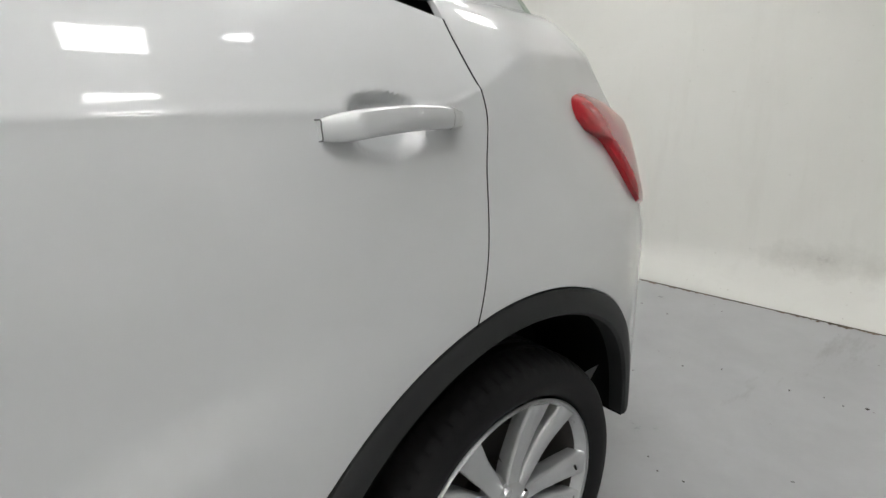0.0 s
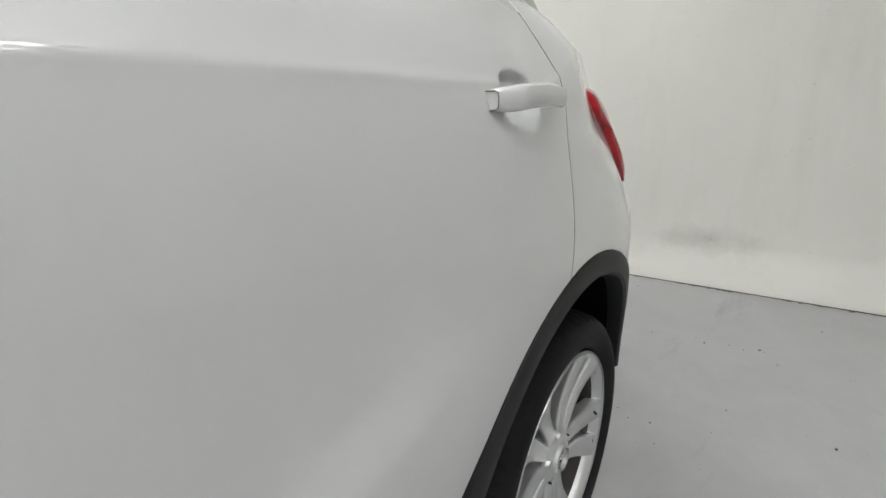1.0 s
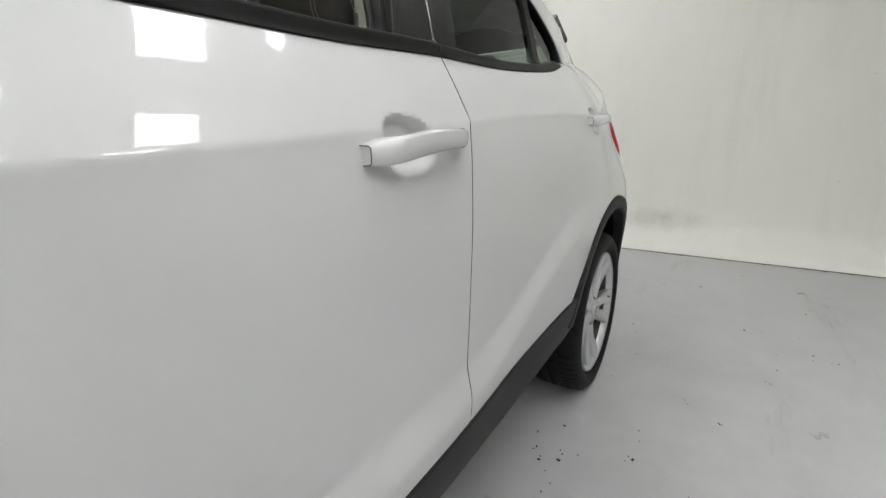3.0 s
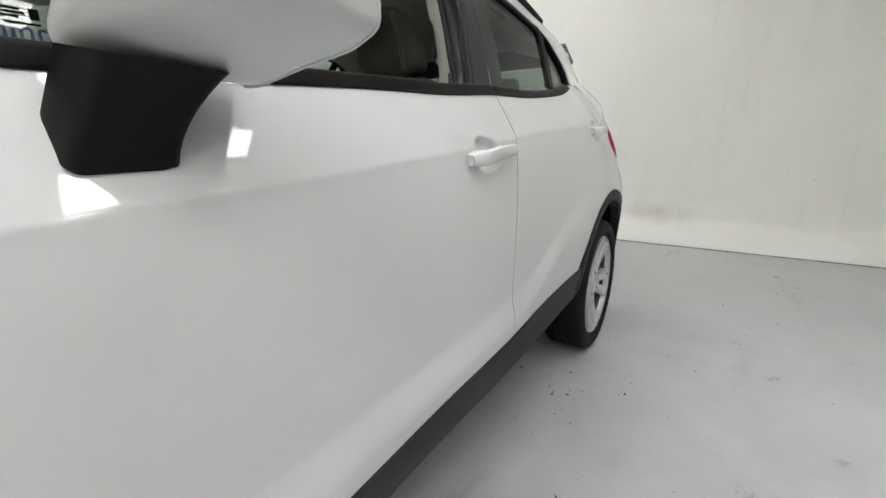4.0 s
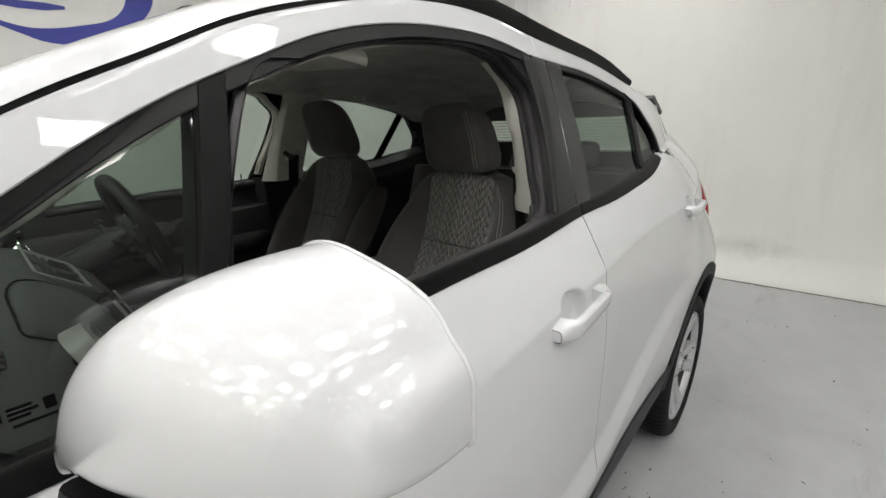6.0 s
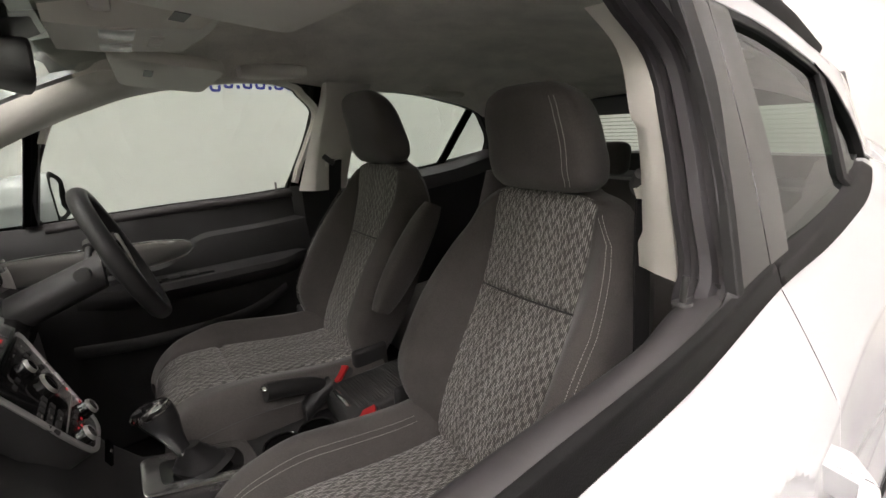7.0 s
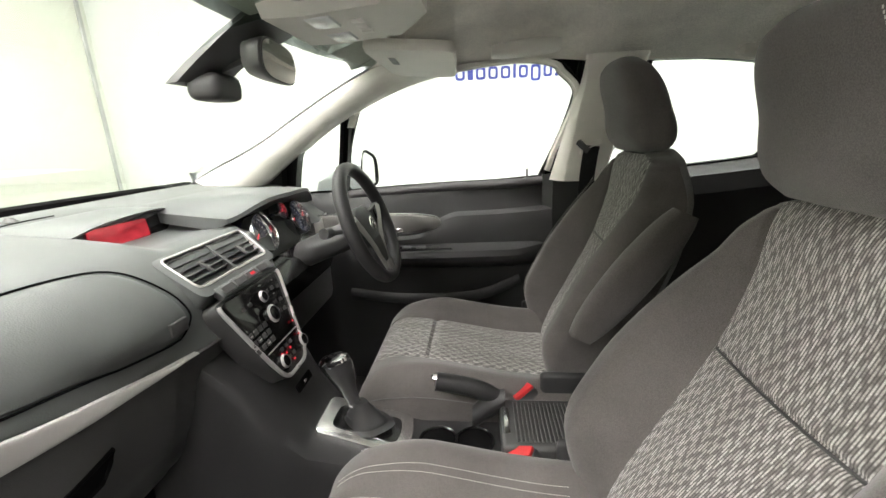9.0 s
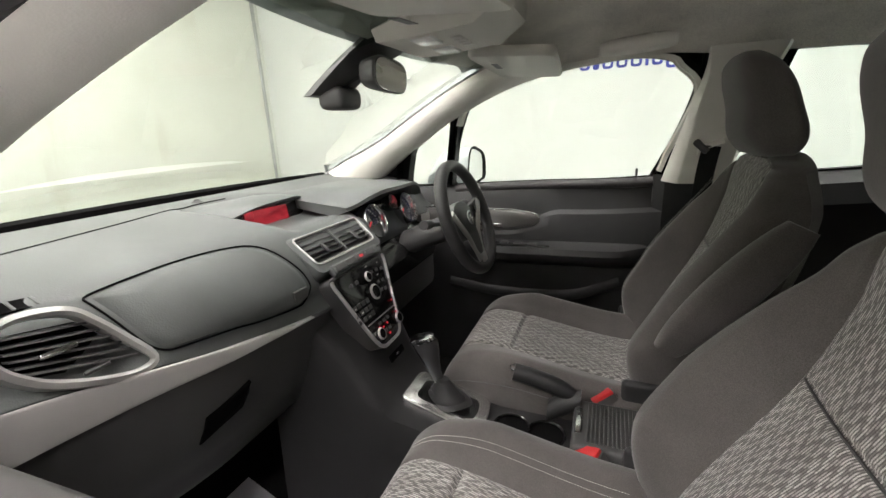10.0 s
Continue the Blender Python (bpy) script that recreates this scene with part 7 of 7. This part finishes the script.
for x in (1.125, 1.205):
    bm = revolve([(0.040, 0.004), (0.043, 0.006), (0.045, 0.003), (0.044, 0.0), (0.038, 0.0), (0.037, 0.0035)], 36, "Z")
    bmesh.ops.translate(bm, verts=bm.verts[:], vec=(x, 0.0, 0.694))
    part("cup_rim", bm, M["piano"], cc)
    # no hollow here: a flat black disc paints the cup's inner shade
    bm = revolve([(0.0, 0.0005), (0.038, 0.0005), (0.038, 0.0)], 32, "Z")
    bmesh.ops.translate(bm, verts=bm.verts[:], vec=(x, 0.0, 0.694))
    part("cup_shade", bm, M["void"], cc)
part("box_body", box_bm((1.262, -0.082, 0.66), (1.52, 0.078, 0.752), 0.010, 3), M["hard_dash"], cc)
for i in range(26):
    x = 1.292 + 0.0083 * i
    part("lid_rib", box_bm((x, -0.066, 0.751), (x + 0.0052, 0.062, 0.7555), 0.0015, 1), M["hard_dash"], cc)
part("lid_handle", box_bm((1.268, -0.045, 0.748), (1.282, 0.040, 0.757), 0.004, 2), M["chrome"], cc)
hb = empty("handbrake", car, "black handbrake lever with a chrome button")
part("grip", sweep(spline([(1.268, 0.072, 0.752), (1.22, 0.070, 0.778), (1.165, 0.066, 0.795), (1.118, 0.062, 0.805)], 20), ring(0.0205, 14, 1.0, 1.05), scale=[lerp(0.8, 1.0, min(1.0, i / 6)) for i in range(20)]), M["leather"], hb)
part("button", loft([[Vector((lerp(1.108, 1.160, t), 0.064 + w * math.cos(a), 0.816 - 0.010 * t + h * math.sin(a))) for a in [2 * math.pi * j / 14 for j in range(14)]] for t, w, h in ((0.0, 0.004, 0.003), (0.08, 0.011, 0.007), (0.5, 0.0125, 0.0085), (0.92, 0.011, 0.006), (1.0, 0.004, 0.002))]), M["chrome"], hb)
part("boot", loft([[Vector((x, 0.07 + w * math.cos(a), z + w * 1.1 * math.sin(a))) for a in [2 * math.pi * j / 16 for j in range(16)]] for x, z, w in ((1.20, 0.705, 0.026), (1.235, 0.735, 0.028), (1.275, 0.755, 0.022))]), M["leather"], hb)
# socket, and a black plate painted as the shade in the lower stack pocket
part("pocket_shade", box_bm((-0.034, -0.009, -0.004), (0.034, 0.009, 0.001), 0.002, 2, None, frame_at((0.836, 0.0, 0.842), an)), M["void"], cc)
part("socket", box_bm((-0.006, -0.003, 0.000), (0.006, 0.003, 0.003), 0.001, 1, None, frame_at((0.836, 0.0, 0.842), an)), M["chrome"], cc)

# ---- overhead ----
oh = empty("overhead_console", car, "cream overhead console with reading lights")
part("body", loft([[Vector((x, y0, z)) for y0, z in ((-0.115, zt), (-0.10, zl), (0.10, zl), (0.115, zt))] for x, zl, zt in ((0.90, 1.530, 1.548), (0.96, 1.530, 1.566), (1.08, 1.540, 1.605), (1.13, 1.575, 1.612))]), M["cream"], oh)
part("reading_light", box_bm((0.955, -0.085, 1.529), (1.0, -0.02, 1.538), 0.004), gloss("milky_lens", rgb(0.75, 0.76, 0.74), 0.2), oh)
part("reading_light", box_bm((0.955, 0.02, 1.529), (1.0, 0.085, 1.538), 0.004), gloss("milky_lens", rgb(0.75, 0.76, 0.74), 0.2), oh)
for k in range(4):
    part("button", box_bm((1.02, -0.045 + 0.024 * k, 1.533), (1.04, -0.027 + 0.024 * k, 1.541), 0.002), M["pillar"], oh)
for s in (-1, 1):
    v = empty("sun_visor", car, "cream sun visor")
    c = [Vector((0.965, s * 0.21, 1.550)), Vector((0.985, s * 0.50, 1.528)), Vector((1.165, s * 0.480, 1.512)), Vector((1.178, s * 0.205, 1.533))]
    nn = (c[1] - c[0]).cross(c[3] - c[0]).normalized()
    if nn.z > 0:
        nn = -nn
    oc = rounded3(c, 0.03)
    mid = sum((Vector(p) for p in oc), Vector()) / len(oc)
    part("pad", loft([[mid.lerp(Vector(p), k) + nn * h for p in oc] for k, h in ((0.97, -0.014), (1.0, -0.006), (1.0, 0.004), (0.97, 0.010), (0.5, 0.012))]), M["cream"], v)
    part("visor_label", plate([(-0.03, -0.008), (0.03, -0.008), (0.03, 0.008), (-0.03, 0.008)], frame_at(mid + nn * 0.0125 + Vector((-0.04, -s * 0.09, 0)), nn, (1, 0, 0)), 0.001), M["hard_dash"], v)
    part("visor_clip", box_bm((0.95, s * 0.115 - 0.012, 1.548), (0.975, s * 0.115 + 0.012, 1.566), 0.005, 2), M["pillar"], v)
gl = empty("glasses_box", car, "beige padded box above the driver's door")
secs = []
for i in range(14):
    t = i / 13
    x = lerp(1.262, 1.440, t)
    k = (math.sin(math.pi * min(0.97, max(0.03, t)))) ** 0.14
    y, z = lerp(0.458, 0.440, t), lerp(1.560, 1.567, t)
    secs.append([Vector((x, y + 0.036 * k * c, z + 0.020 * k * q)) for c, q in [(math.copysign(abs(math.cos(a)) ** 0.6, math.cos(a)), math.copysign(abs(math.sin(a)) ** 0.6, math.sin(a))) for a in [2 * math.pi * j / 16 for j in range(16)]]])
part("body", loft(secs), M["pillar"], gl)
for s in (-1, 1):
    gh = empty("grab_handle", car, "beige folding grab handle")
    x0, yy, zz = 1.925, 0.500, 1.524
    part("bar", sweep(spline([(x0, s * (yy + 0.025), zz + 0.024), (x0 + 0.02, s * (yy - 0.004), zz + 0.006), (x0 + 0.10, s * (yy - 0.010), zz), (x0 + 0.18, s * (yy - 0.004), zz + 0.004), (x0 + 0.20, s * (yy + 0.025), zz + 0.020)], 24), ring(0.0095, 10, 1.0, 1.3)), M["cream"], gh)
    for dx in (0.0, 0.17):
        part("bracket", box_bm((x0 + dx, s * yy - 0.012, zz + 0.004), (x0 + dx + 0.03, s * yy + 0.03, zz + 0.030), 0.006, 2), M["cream"], gh)
part("roof_lamp", plate(rounded_poly([(-0.040, -0.026), (0.040, -0.026), (0.040, 0.026), (-0.040, 0.026)], 0.008, 3), frame_at((1.81, 0.070, 1.634), (0, 0, -1)), 0.004, 0.0015), M["cream"], car)
rv = empty("rear_view_mirror", car, "black rear-view mirror on a dark sensor housing")
RM = frame_at((0.862, 0.020, 1.488), Vector((0.98, 0.15, -0.06)))
oc = [(0.100 * math.copysign(abs(math.cos(a)) ** 0.6, math.cos(a)), 0.033 * math.copysign(abs(math.sin(a)) ** 0.7, math.sin(a))) for a in [2 * math.pi * j / 40 for j in range(40)]]
part("shell", loft([[RM @ Vector((a * k, b * k, h)) for a, b in oc] for k, h in ((0.55, -0.045), (0.85, -0.034), (1.0, -0.012), (1.04, 0.0), (1.02, 0.004))]), M["hard_dash"], rv)
part("mirror_glass", plate([(a * 0.97, b * 0.94) for a, b in oc], RM @ Matrix.Translation((0, 0, 0.003)), 0.002), gloss("inner_mirror_glass", rgb(0.85), 0.02, 1.0), rv)
part("stem", tube([(0.845, 0.035, 1.495), (0.80, 0.015, 1.500), (0.76, 0.0, 1.482)], 0.010, 10), M["hard_dash"], rv)
part("sensor_housing", loft([[Vector((x + dx, y * w, z)) for y, dx in ((-1, 0.0), (-0.7, 0.02), (0.7, 0.02), (1, 0.0), (0.8, -0.03), (-0.8, -0.03))] for x, w, z in ((0.885, 0.085, 1.552), (0.83, 0.078, 1.524), (0.76, 0.062, 1.486), (0.715, 0.058, 1.455))]), M["hard_dash"], rv)
part("camera_box", box_bm((0.715, -0.045, 1.425), (0.780, 0.040, 1.472), 0.016, 3), M["hard_dash"], rv)
part("pillar_badge", revolve([(0.0, 0.002), (0.012, 0.002), (0.014, 0.0)], 24, "Y"), M["cream"], car).location = (0.43, 0.664, 1.235)

# ---- loose things ----
part("toe_board", loft([[Vector((x, y, z)) for x, z in ((0.28, 0.60), (0.43, 0.481), (0.63, 0.384), (0.28, 0.36))] for y in (-0.70, 0.70)]), M["carpet"], car)
secs = []
for x, z in ((0.43, 0.4845), (0.50, 0.4505), (0.57, 0.4165), (0.625, 0.3905), (0.66, 0.3875), (0.80, 0.387), (0.90, 0.387)):
    secs.append([Vector((x + 0.03 * (y + 0.4), y, z + d)) for y, d in ((-0.60, 0.0), (-0.165, 0.0), (-0.165, 0.0016), (-0.60, 0.0016))])
pm = part("paper_mat", loft(secs), M["paper"], None, "", False)
tagged(pm, "white paper mat on the passenger floor", "paper mat", "paper floor mats")
copy_thing(pm, pose(0.06, 0.70, 0.0))
